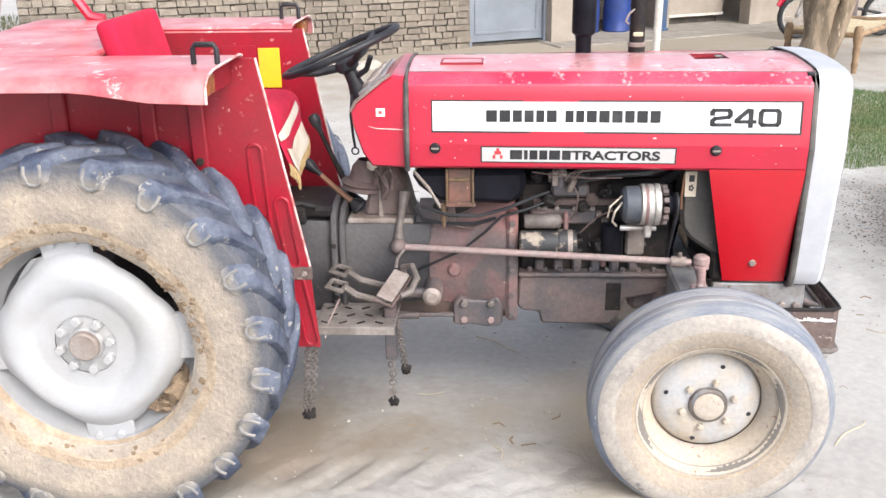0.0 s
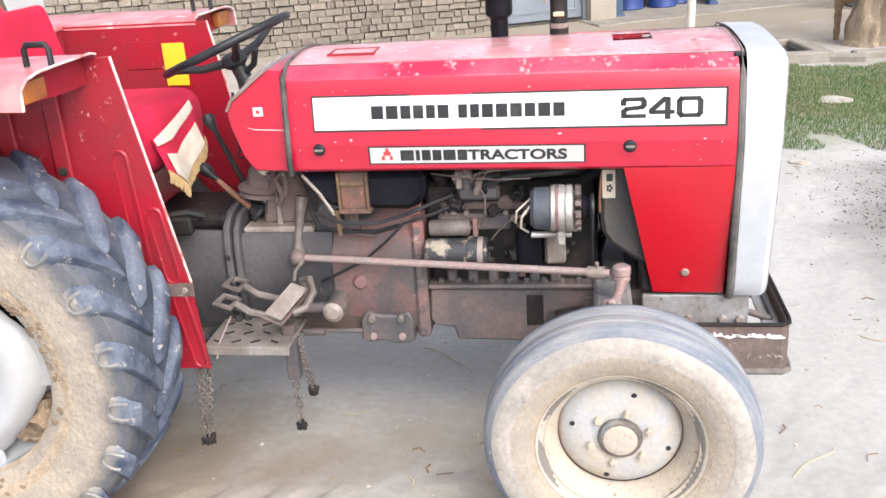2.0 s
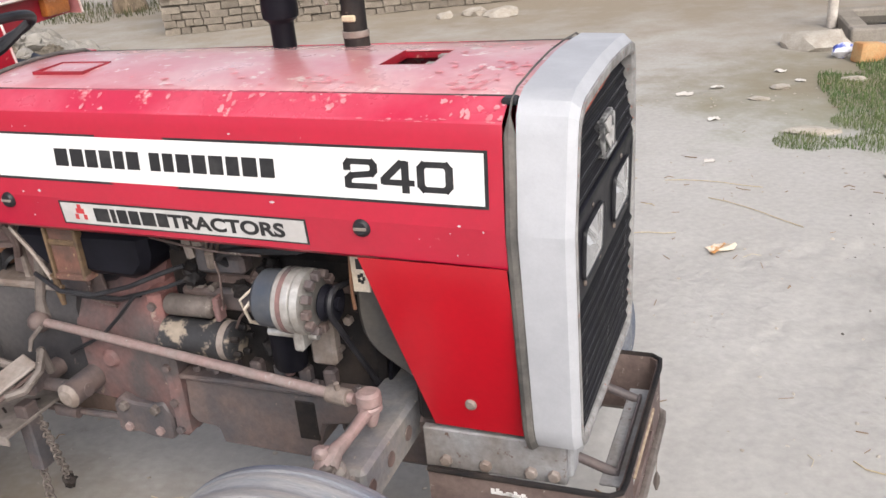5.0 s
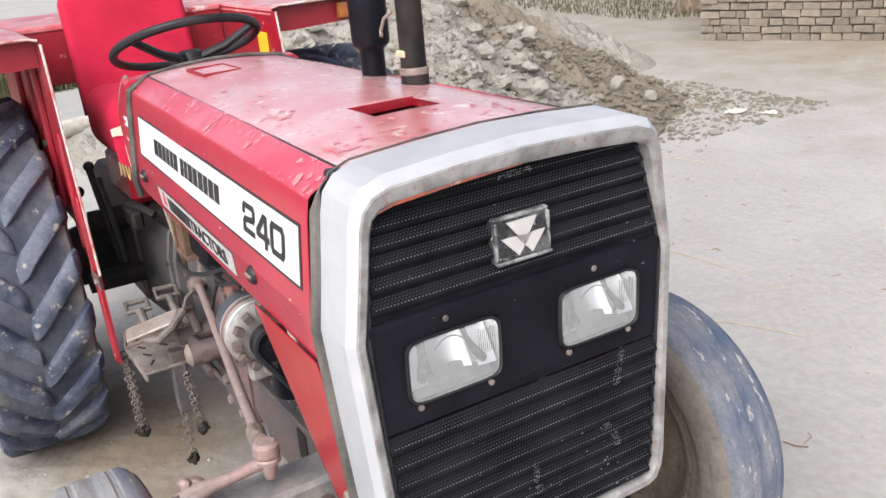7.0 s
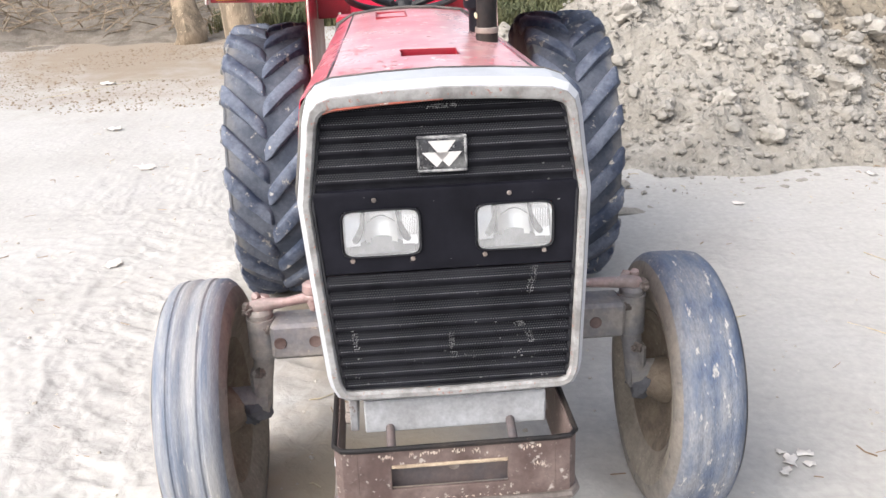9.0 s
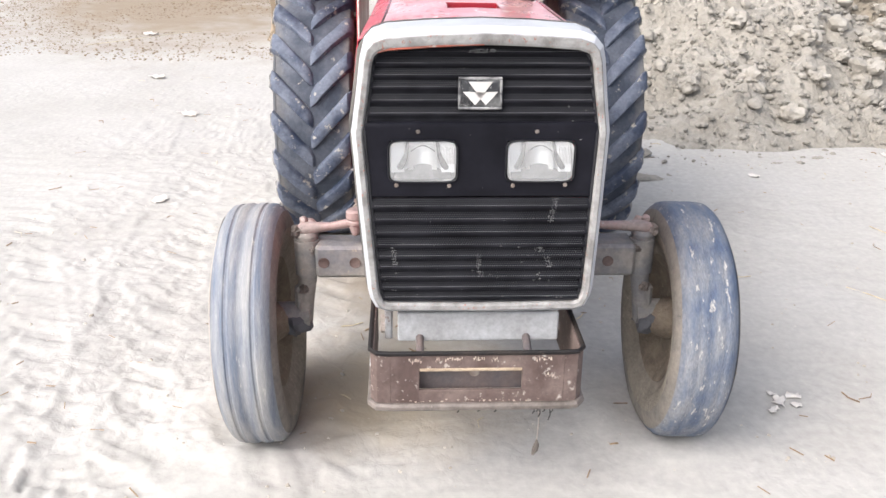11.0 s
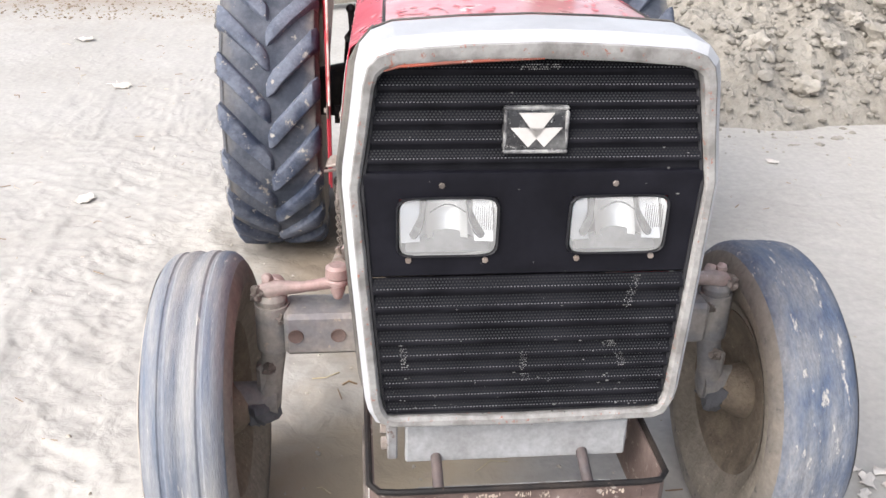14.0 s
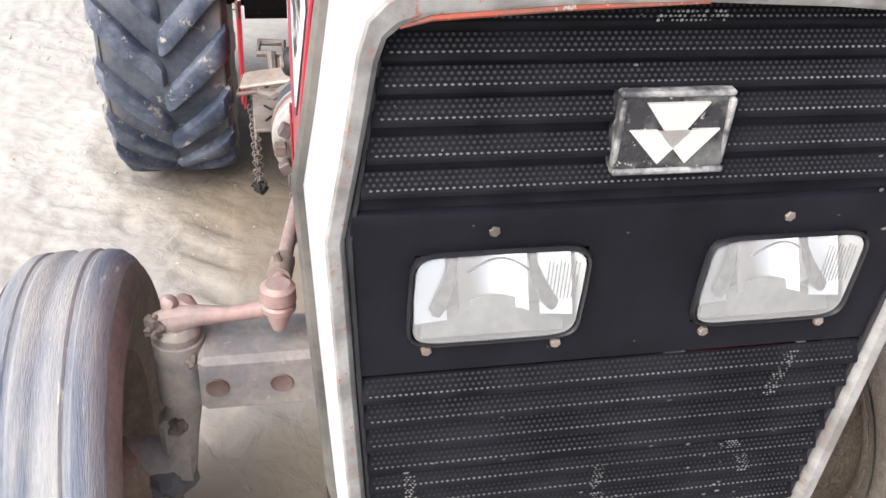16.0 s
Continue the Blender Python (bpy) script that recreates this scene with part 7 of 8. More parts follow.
for i in range(4):
    for k in range(3):
        x, y = 0.680 + i * 0.064 + 0.02 * (k % 2), -0.312 + k * 0.062
        part("chequer", Geo().box(x - 0.016, x + 0.016, y - 0.0032, y + 0.0032, 0.464, 0.4685, 0.001, turn=(0, 0, -30 if (i + k) % 3 == 0 else 35)), DARK_IRON, step)
part("step_hanger", Geo().box(0.885, 0.925, -0.27, -0.225, 0.30, 0.50, 0.004), GREY_IRON, step, "steel hanger strip")
part("red_cord", Geo().tube([(0.735, -0.30, 0.55), (0.71, -0.32, 0.50), (0.69, -0.335, 0.46), (0.685, -0.345, 0.42)], 0.0032, 6), LINK, step, "faded red cord")
for pd, y in (((0.724, -0.20, 0.618), -0.20), ((0.726, -0.295, 0.598), -0.295)):
    p = Vector(pd)
    frame_ = [p + Vector((a, b, c)) for a, b, c in ((-0.028, -0.030, 0.006), (0.022, -0.034, -0.006), (0.030, 0.030, -0.006), (-0.020, 0.034, 0.006))]
    pl = part("pedal", Geo().tube(frame_, 0.010, 6, closed=True), WORN_DARK, tractor, "open square brake pedal")
    part("pedal_arm", Geo().tube([p + Vector((0.028, 0, -0.004)), p + Vector((0.07, 0.0, -0.035)), p + Vector((0.15, 0.02, -0.065)), (0.93, -0.22, 0.545)], 0.0125, 8), WORN_DARK, pl, "bent pedal arm")
fp = Geo().box(-0.030, 0.030, -0.080, 0.080, -0.006, 0.006, 0.004)
fm = Matrix.Translation((0.925, -0.300, 0.603)) @ Euler((radians(15), radians(16), radians(-14))).to_matrix().to_4x4()
fp.v = [tuple(fm @ Vector(p)) for p in fp.v]
pad = part("foot_pad", fp, PALE_IRON, tractor, "flat worn foot pad")
part("pad_edge", Geo().tube([fm @ Vector(p) for p in ((-0.034, -0.088, -0.012), (0.034, -0.088, -0.012), (0.034, 0.088, -0.012))], 0.006, 7), BROWN_RUST, pad, "rusty underside of the pad")
part("pad_arm", Geo().tube([(0.95, -0.33, 0.575), (0.985, -0.30, 0.58), (1.005, -0.26, 0.615), (0.985, -0.22, 0.645), (0.95, -0.19, 0.63), (0.955, -0.18, 0.56)], 0.012, 8).tube([(0.925, -0.20, 0.63), (0.93, -0.19, 0.66), (0.955, -0.17, 0.69)], 0.006, 6), WORN_DARK, pad, "curled pedal linkage")
shaft = part("pedal_shaft", Geo().rod((0.90, -0.20, 0.535), (1.09, -0.20, 0.535), 0.018, 12).rod((1.055, -0.24, 0.535), (1.055, -0.10, 0.535), 0.034, 16).rod((0.93, -0.24, 0.545), (0.93, -0.12, 0.545), 0.026, 14), GREY_IRON, tractor, "greasy pedal cross shaft")
part("shaft_end", Geo().lathe([(0, 0.01), (0.02, 0.01), (0.034, 0.0)], (1.055, -0.24, 0.535), (0, -1, 0), 16), PALE_IRON, shaft)
part("return_rod", Geo().rod((0.80, -0.16, 0.43), (1.13, -0.16, 0.432), 0.009).rod((0.93, -0.17, 0.432), (1.0, -0.17, 0.432), 0.015), GREY_IRON, tractor, "thin greasy rod")


def chain(a, b, links, r):
    """A hanging chain of oval links, each turned a quarter from the last."""
    a, b = Vector(a), Vector(b)
    g = Geo()
    for k in range(links):
        c = a.lerp(b, (k + 0.5) / links) + Vector((0.002 * math.sin(k * 2.1), 0.002 * math.cos(k * 1.7), 0))
        d = (b - a).normalized()
        s = Vector((1, 0, 0)) if k % 2 else Vector((0, 1, 0))
        ln = (b - a).length / links * 0.68
        g.tube([c + d * ln * math.cos(q) + s * r * 1.6 * math.sin(q) for q in lin(0, 2 * math.pi * 9 / 10, 10)], r * 0.42, 5, closed=True)
    return g


for top, end in (((0.655, -0.352, 0.42), (0.612, -0.338, 0.125)), ((0.625, -0.352, 0.42), (0.600, -0.345, 0.125)), ((0.905, -0.25, 0.48), (0.905, -0.257, 0.135)), ((0.92, -0.235, 0.47), (0.95, -0.22, 0.25))):
    ch = part("chain", chain(top, end, 19, 0.0075), WORN_DARK, tractor, "thin dusty hanging chain")
    part("chain_hook", Geo().ball(Vector(end) + Vector((0, 0, -0.012)), 0.018, 3, 0.6), DARK_IRON, ch, "clot of grease and rust at the chain's end")
string = part("string", Geo().tube([(2.468, 0.176, 0.35), (2.470, 0.178, 0.30), (2.468, 0.177, 0.262), (2.469, 0.176, 0.244)], 0.0013, 5), PALE_IRON, tractor, "thin string hanging from the basket")
part("tuft", Geo().tube([(2.469, 0.176, 0.246), (2.470, 0.176, 0.232), (2.469, 0.172, 0.214), (2.470, 0.166, 0.198)], [0.002, 0.0075, 0.009, 0.003], 7), WORN_DARK, string, "grimy frayed tuft")
for yy, ln in ((0.163, 0.018), (0.173, 0.012), (0.179, 0.030), (0.190, 0.014), (0.206, 0.040), (0.212, 0.016), (0.06, 0.012), (0.015, 0.010), (-0.04, 0.012)):
    part("frayed_thread", Geo().tube([(2.470, yy, 0.348), (2.471, yy + 0.002, 0.348 - ln * 0.6), (2.470, yy - 0.003, 0.348 - ln)], 0.0016, 5), DARK_IRON, tractor, "short dark frayed thread")

# ---- cloth on the seat's front edge: a thing of its own ----
cloth = new("seat_cover")
tagged(cloth, "maroon and cream fringed cloth draped over the seat edge", "seat cover")


def drape(u, v):
    """u across the seat, v down from its upper edge."""
    x = 0.540 + 0.038 * v + 0.010 * math.sin(u * 9) * v
    y = -0.23 + 0.30 * u
    top = 1.118 + 0.060 * u
    low = 0.935 + (0.085 * (0.35 - u) / 0.35 if u < 0.35 else 0.115 * (u - 0.35) / 0.65)
    return (x + 0.02 * u * (1 - u), y, top + (low - top) * v)


part("cloth_sheet", grid_patch(drape, lin(0, 1, 14), lin(0, 1, 10)), CLOTH_RED, cloth, "maroon velvet sheet", shell=0.004)
part("white_panel", grid_patch(lambda u, v: tuple(Vector(drape(u, v)) + Vector((0.006, -0.001, 0))), lin(0.10, 0.90, 14), lin(0.46, 0.96, 6)), CLOTH_WHITE, cloth, "worn white panel", shell=0.002)
fg = Geo()
for u in lin(0, 1, 40):
    p = Vector(drape(u, 1.0))
    fg.tube([p, p + Vector((0.004, 0, -0.02)), p + Vector((0.002 * random.uniform(-1, 1), 0.004 * random.uniform(-1, 1), -0.042))], 0.0032, 5)
part("fringe", fg, FRINGE, cloth, "golden fringe")
part("trim_band", grid_patch(lambda u, v: tuple(Vector(drape(u, v)) + Vector((0.007, -0.001, 0))), lin(0, 1, 14), lin(0.0, 0.22, 4)), CLOTH_WHITE, cloth, "cream edging strip", shell=0.002)

# ---- the yard ----
MX, MY = -3.9, 2.65


def crumble(x, y, s):
    """Rounded lumps with narrow clefts between them."""
    d, _ = noise.voronoi(Vector((x * s + 0.3 * noise.noise(Vector((x * s, y * s, 0))), y * s, s)))
    return min(1.0, (d[1] - d[0]) * 1.8)


def mound_h(x, y):
    """Height of the dug-earth heap."""
    dx, dy = (x - MX) / 2.6, (y - MY) / (2.15 if y < MY else 2.5)
    d = math.sqrt(dx * dx + dy * dy) + 0.12 * noise.noise(Vector((x * 0.9, y * 0.9, 3.0))) + 0.07 * noise.noise(Vector((x * 3.1, y * 3.1, 6.0)))
    if d > 1.6:
        return 0.0
    k = max(0.0, 1 - d / 1.12)
    h = 1.42 * k ** 1.15
    k2 = max(0.0, 1 - math.hypot((x + 4.7) / 1.7, (y - 4.5) / 2.0) + 0.08 * noise.noise(Vector((x, y, 9.0))))
    if 0.85 * k2 ** 1.1 > h:
        k, h = k2, 0.85 * k2 ** 1.1
    rough_ = min(1.0, k * 5)
    return h + rough_ * (0.09 * noise.noise(Vector((x * 2.3, y * 2.3, 1))) + 0.055 * crumble(x, y, 5.0) + 0.040 * crumble(x, y, 10.0))


TRACKS = [  # a point of the track, its heading, half width, bar pitch, depth, where it starts and ends along itself
    (0.0, -0.60, 0.0, 0.165, 0.19, 0.011, 0.25, 1.72), (0.0, 0.72, 0.0, 0.165, 0.19, 0.009, 0.25, 1.72), (0.0, -0.60, 2.0, 0.165, 0.19, 0.016, -6.0, 0.0),
    (1.5, -1.22, 6.0, 0.17, 0.20, 0.010, -4.0, 1.6), (1.2, -1.75, 22.0, 0.17, 0.20, 0.010, -2.5, 1.9), (2.6, -0.75, 52.0, 0.11, 0.09, 0.010, -1.6, 0.8),
    (0.5, 1.75, 8.0, 0.17, 0.20, 0.009, -3.0, 3.0), (2.8, 1.2, 70.0, 0.16, 0.18, 0.008, -2.5, 3.0)]
rgp = random.Random(4)
PRINTS = {}
for _ in range(230):
    px, py, pq = rgp.uniform(-2.6, 3.2), -0.75 - abs(rgp.gauss(0, 0.7)), rgp.uniform(-0.9, 0.9) + (math.pi if rgp.random() < 0.5 else 0)
    for cx in (-1, 0, 1):
        for cy in (-1, 0, 1):
            PRINTS.setdefault((math.floor(px / 0.3) + cx, math.floor(py / 0.3) + cy), []).append((px, py, pq, rgp.uniform(0.004, 0.009)))


def rutted(x, y):
    """Depth of tyre and shoe prints in the sand."""
    h = 0.0
    for tx, ty, head, half, pitch, depth, s0, s1 in TRACKS:
        c, s = math.cos(radians(head)), math.sin(radians(head))
        u, v = (x - tx) * c + (y - ty) * s, -(x - tx) * s + (y - ty) * c
        d = abs(v) / half
        if d > 1.2 or u < s0 or u > s1:
            continue
        ends = min(1.0, (u - s0) * 5, (s1 - u) * 5)
        fade = min(1.0, (1.2 - d) * 5) * ends
        ph = (u - 0.8 * abs(v)) / pitch + (0.5 if v > 0 else 0.0)
        k = abs((ph % 1.0) - 0.5) * 2
        bar = min(1.0, max(0.0, (k - 0.42) * 7))
        broken = min(1.0, max(0.0, 0.62 + 1.3 * noise.noise(Vector((x * 2.6, y * 2.6, 9 + tx)))))
        h -= fade * depth * (0.25 + 0.75 * bar * broken)
        h += 0.25 * depth * ends * broken * math.exp(-((d - 1.1) / 0.14) ** 2)
    for px, py, pq, dp in PRINTS.get((math.floor(x / 0.3), math.floor(y / 0.3)), ()):
        c, s = math.cos(pq), math.sin(pq)
        u, v = (x - px) * c + (y - py) * s, -(x - px) * s + (y - py) * c
        e = (u / 0.135) ** 2 + (v / (0.05 - 0.10 * u * (1 if u < 0 else -0.2))) ** 2
        if e < 1.5:
            h += dp * (0.5 * math.exp(-((e - 1.12) / 0.12) ** 2) - max(0.0, 1 - e) ** 0.2 * (0.55 + 0.45 * math.sin(u * 190)))
    return h


def ground_h(x, y):
    h = 0.014 * noise.noise(Vector((x * 0.55, y * 0.55, 0))) + 0.007 * noise.noise(Vector((x * 2.1, y * 2.1, 5)))
    if -5.5 < x < 5.5 and -3 < y < 4.5:
        wx, wy = x + 0.10 * noise.noise(Vector((x * 3, y * 3, 7))), y + 0.10 * noise.noise(Vector((x * 3, y * 3, 8)))
        left = 1 / (1 + math.exp((y + 0.3) * 4))
        r = 1 - abs(noise.noise(Vector((wx * 8.5, wy * 6.0, 2.2))) * 2)
        h += (0.004 + 0.004 * left) * max(0.0, r - 0.5) + 0.003 * noise.noise(Vector((x * 14, y * 14, 1)))
        h += rutted(x, y)
        for wx_, wy_, rr in ((0.0, -0.585, 0.34), (0.0, 0.725, 0.34), (1.94, -0.645, 0.20), (1.94, 0.675, 0.20)):
            dd = math.hypot((x - wx_) * 0.8, y - wy_)
            if dd < 2:
                h += 0.022 * math.exp(-((dd - rr) / 0.09) ** 2) - (0.05 if wx_ == 0 else 0.0) * math.exp(-(dd / 0.75) ** 2)
    return h


gx = sorted(set([round(v, 4) for v in lin(-3.0, -1.25, 36) + lin(-1.2, 3.1, 287) + lin(3.15, 4.6, 30) + lin(-8.6, -3.14, 40) + lin(4.75, 8, 24)] + [-400, -150, -60, -35, -22, -16, -12.5, -10.5, -9.4, 9, 11, 15, 22, 40, 100, 400]))
gy = sorted(set([round(v, 4) for v in lin(-2.1, -0.25, 125) + lin(-0.2, 3.4, 90) + lin(3.5, 9, 50) + lin(-6, -2.15, 40)] + [-400, -150, -60, -30, -18, -12, -9, -7.2, 9.6, 10.5, 12, 15, 22, 40, 100, 400]))
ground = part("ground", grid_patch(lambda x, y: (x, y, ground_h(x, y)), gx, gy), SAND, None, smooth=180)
tagged(ground, "pale dusty sand with tyre prints and footprints", "ground", kind="structure")

mxs, mys = lin(-5.2, -0.6, 200) + lin(-7.2, -5.25, 40), lin(0.2, 6.8, 260)
mxs.sort()
heap = part("clay_mound", grid_patch(lambda x, y: (x, y, mound_h(x, y) - 0.02), mxs, mys), CLAY, None, smooth=28)
tagged(heap, "heap of pale dug clay behind the tractor", "earth heap")


def lump(name, at, r, material, label, category, group="", squash=(1, 1, 0.75), rough_=0.45, sub=2):
    """One angular stone or clod of its own."""
    o = Vector(at)
    g = Geo().ball((0, 0, 0), r, sub, 0.0)
    v2 = []
    for p in g.v:
        q = Vector(p) / r
        k = 1 + rough_ * noise.noise(q * 1.2 + o * 9.1) + 0.4 * rough_ * noise.noise(q * 3.1 + o * 5.3) + 0.16 * rough_ * noise.noise(q * 7.7 + o)
        v2.append((q.x * squash[0] * r * k, q.y * squash[1] * r * k, q.z * squash[2] * r * k))
    g.v = v2
    ob = part(name, g, material, None, smooth=28)
    ob.location = o
    return tagged(ob, label, category, group)


rng = random.Random(7)
for k in range(34):
    x, y = rng.uniform(-3.4, -1.0), rng.uniform(1.2, 4.6)
    h = mound_h(x, y)
    if h < 0.01 and rng.random() < 0.6:
        continue
    r = rng.uniform(0.035, 0.080)
    lump("clod", (x, y, h + r * 0.30), r, CLOD, "angular clod of dry pale clay on the heap", "clod", "clods on the earth heap", (1, rng.uniform(0.7, 1.2), rng.uniform(0.6, 0.9)))
for x, y, r in ((-1.85, 3.10, 0.13), (-1.62, 3.02, 0.085), (-1.75, 2.25, 0.10), (-1.45, 2.45, 0.085), (-2.1, 2.75, 0.10), (-2.9, 3.75, 0.14), (-1.9, 1.85, 0.08), (-3.1, 1.9, 0.12), (-2.2, 3.3, 0.10), (-2.0, 2.95, 0.075), (-1.7, 2.7, 0.07), (-2.4, 2.3, 0.085)):
    lump("boulder", (x, y, mound_h(x, y) + r * 0.15), r, CLOD, "large block of dry clay at the heap's foot", "clod", "clods on the earth heap", (1.15, 0.85, 0.75), 0.75, 4)
ico_bm = bmesh.new()
bmesh.ops.create_icosphere(ico_bm, subdivisions=1, radius=1)
ico_bm.verts.index_update()
ICO_V = [v.co.copy() for v in ico_bm.verts]
ICO_F = [[v.index for v in f.verts] for f in ico_bm.faces]
ico_bm.free()


def scatter(name, material, label, category, count, pick, rlo, rhi, seed, power=2.0):
    """Many small lumps too many to count, joined into one thing."""
    rg = random.Random(seed)
    g = Geo()
    made = 0
    while made < count:
        x, y, z, ok = pick(rg)
        if not ok:
            count -= 1
            continue
        r = rlo + (rhi - rlo) * rg.random() ** power
        sx, sy, sz = rg.uniform(0.7, 1.3), rg.uniform(0.7, 1.3), rg.uniform(0.5, 0.9)
        q = rg.uniform(0, 6.3)
        c, s = math.cos(q), math.sin(q)
        vs = []
        for p in ICO_V:
            k = r * rg.uniform(0.72, 1.2)
            a, b = p.x * sx * k, p.y * sy * k
            vs.append((x + a * c - b * s, y + a * s + b * c, z + r * 0.05 + p.z * sz * k))
        g.add(vs, ICO_F)
        made += 1
    return tagged(part(name, g, material, None, smooth=0), label, category, kind="stuff")


def on_mound(rg):
    x, y = rg.uniform(-4.6, -0.75), rg.uniform(0.7, 5.3)
    h = mound_h(x, y)
    return x, y, h, h > 0.015 or rg.random() < 0.22


def in_band(x, y):
    return -0.85 < y - 4.45 - 0.158 * (x + 2.4) < 1.2


def on_clay(rg):
    x, y, h, ok = on_mound(rg)
    return x, y, h, ok and not in_band(x, y)


def on_band(rg):
    x, y = rg.uniform(-3.4, -1.0), rg.uniform(2.9, 5.4)
    h = mound_h(x, y)
    return x, y, max(h, ground_h(x, y)), in_band(x, y) or (x > -2.3 - 0.3 * (y - 3.4) and y > 3.3 and rg.random() < 0.5 * math.exp(-(x + 1.75) ** 2 * 3))


BROWN_CLOD = surf("brown_clod", (0.225, 0.196, 0.158), (0.165, 0.142, 0.112), (0.31, 0.285, 0.25), scale=5, fine=40, rough=(0.9, 1.0), bump=0.7, depth=0.01)
scatter("clods", CLOD, "countless small clods of dry clay", "clods", 9500, on_clay, 0.004, 0.032, 3, 3.4)
scatter("brown_clods", BROWN_CLOD, "crumbs of fresh brown soil running down the heap", "clods", 5200, on_band, 0.004, 0.028, 31, 3.0)


def on_yard(rg):
    x, y = rg.uniform(-4, 4.6), rg.uniform(-2.4, 5.2)
    return x, y, ground_h(x, y), True


scatter("pebbles", STONE, "scattered tiny stones and crumbs on the sand", "pebbles", 2800, on_yard, 0.002, 0.010, 5, 2.5)


def on_mulch(rg):
    a, d = rg.uniform(0, 6.3), abs(rg.gauss(0, 0.42))
    x, y = 3.85 + 0.75 * d * math.cos(a), 2.15 + 1.25 * d * math.sin(a)
    return x, y, ground_h(x, y), True


scatter("dung_crumbs", BLACK_SOIL_OR_GAP, "dark scattered dung crumbs on the sand", "dung", 8500, on_mulch, 0.0015, 0.007, 8, 2.0)


def on_far_dirt(rg):
    x, y = rg.uniform(-11, -4.2), rg.uniform(-6, -0.6)
    return x, y, ground_h(x, y), noise.noise(Vector((x * 0.7, y * 0.7, 4))) > -0.15


scatter("straw_litter", surf("dry_chaff", (0.27, 0.205, 0.14), (0.19, 0.14, 0.095), (0.40, 0.34, 0.25), scale=3, rough=(0.85, 0.95), bump=0.3),
        "brown trodden straw and chaff", "chaff", 14000, on_far_dirt, 0.003, 0.015, 9, 2.0)


def blades(name, material, label, count, pick, hlo, hhi, wide, seed):
    """Grass as bent blades in one mesh."""
    rg = random.Random(seed)
    vs, fs = [], []
    for _ in range(count):
        x, y, ok = pick(rg)
        if not ok:
            continue
        z = ground_h(x, y)
        h, q, lean = rg.uniform(hlo, hhi), rg.uniform(0, 6.3), rg.uniform(0.1, 0.9)
        dx, dy, w = math.cos(q), math.sin(q), wide * rg.uniform(0.6, 1.3)
        k = len(vs)
        vs += [(x - dy * w, y + dx * w, z - 0.004), (x + dy * w, y - dx * w, z - 0.004),
               (x + dx * h * lean * 0.4 + dy * w * 0.8, y + dy * h * lean * 0.4 - dx * w * 0.8, z + h * 0.6), (x + dx * h * lean * 0.4 - dy * w * 0.8, y + dy * h * lean * 0.4 + dx * w * 0.8, z + h * 0.6),
               (x + dx * h * lean, y + dy * h * lean, z + h * (1 - 0.3 * lean))]
        fs += [(k, k + 1, k + 2, k + 3), (k + 3, k + 2, k + 4)]
    g = Geo()
    g.v, g.f = vs, fs
    return tagged(part(name, g, material, None, smooth=0), label, "grass", kind="stuff")


def on_green(rg):
    x, y = rg.uniform(2.35, 8.0), rg.uniform(3.05, 6.5)
    edge = 0.9 * noise.noise(Vector((x * 0.8, y * 0.8, 0))) + 0.7 * noise.noise(Vector((x * 2.4, y * 2.4, 6)))
    inside = min(x - 2.75, (y - 3.45) * 1.4, (6.5 - y) * 1.5) * 0.9
    return x, y, inside + edge * 0.75 > 0.16


blades("grass", GRASS, "patchy short green grass beside the trough", 120000, on_green, 0.012, 0.048, 0.0022, 11)


def on_weeds(rg):
    x, y = rg.uniform(-15, -8.0), rg.uniform(-2.4, 7)
    return x, y, x < -9.3 + 0.9 * max(0.0, min(1.0, y + 0.6)) + 0.8 * noise.noise(Vector((x * 0.6, y * 0.6, 0)))


blades("weeds", WEED, "tall dull green weeds along the yard's far edge", 42000, on_weeds, 0.10, 0.42, 0.016, 12)
brush = part("brush_bank", grid_patch(lambda x, y: (x, y, 0.55 * min(1, max(-0.1, (-9.2 - x - 0.25 * (y + 2)) * 0.35 + 0.25 * noise.noise(Vector((y * 0.7, x * 0.5, 0))))) + 0.10 * noise.noise(Vector((x * 2, y * 2, 3))) - 0.02), lin(-17, -8.5, 60), lin(-11, -1.6, 60)), surf("brushwood_soil", (0.22, 0.19, 0.155), (0.15, 0.125, 0.10), (0.30, 0.265, 0.21), scale=4, soft=0.08, fine=30, rough=(0.9, 1.0), bump=1.0, depth=0.04), None, smooth=30)
tagged(brush, "grey-brown bank of soil and brushwood at the yard's edge", "bank", kind="structure")
rgb = random.Random(21)
twigs = Geo()
for _ in range(420):
    x, y = rgb.uniform(-11.5, -9.2), rgb.uniform(-9, -1.7)
    z = 0.55 * min(1, max(-0.1, (-9.2 - x - 0.25 * (y + 2)) * 0.35)) + 0.02
    q, ln, up = rgb.uniform(0, 6.3), rgb.uniform(0.2, 0.8), rgb.uniform(-0.05, 0.35)
    twigs.tube([(x, y, z), (x + 0.5 * ln * math.cos(q), y + 0.5 * ln * math.sin(q), z + up * 0.7), (x + ln * math.cos(q + 0.3), y + ln * math.sin(q + 0.3), z + up)], [0.012, 0.009, 0.004], 4)
tagged(part("brushwood", twigs, BARK, None, smooth=60), "loose dry sticks and brushwood on the bank", "brushwood", kind="stuff")
bank = part("weedy_bank", grid_patch(lambda x, y: (x, y, 0.06 * min(1, max(-0.5, -9.6 - x + 0.6 * noise.noise(Vector((y * 0.7, x * 0.5, 0))))) + 0.03 * noise.noise(Vector((x * 2, y * 2, 3)))), lin(-17, -9, 40), lin(-2.6, 7.5, 44)), WEED, None, smooth=60)
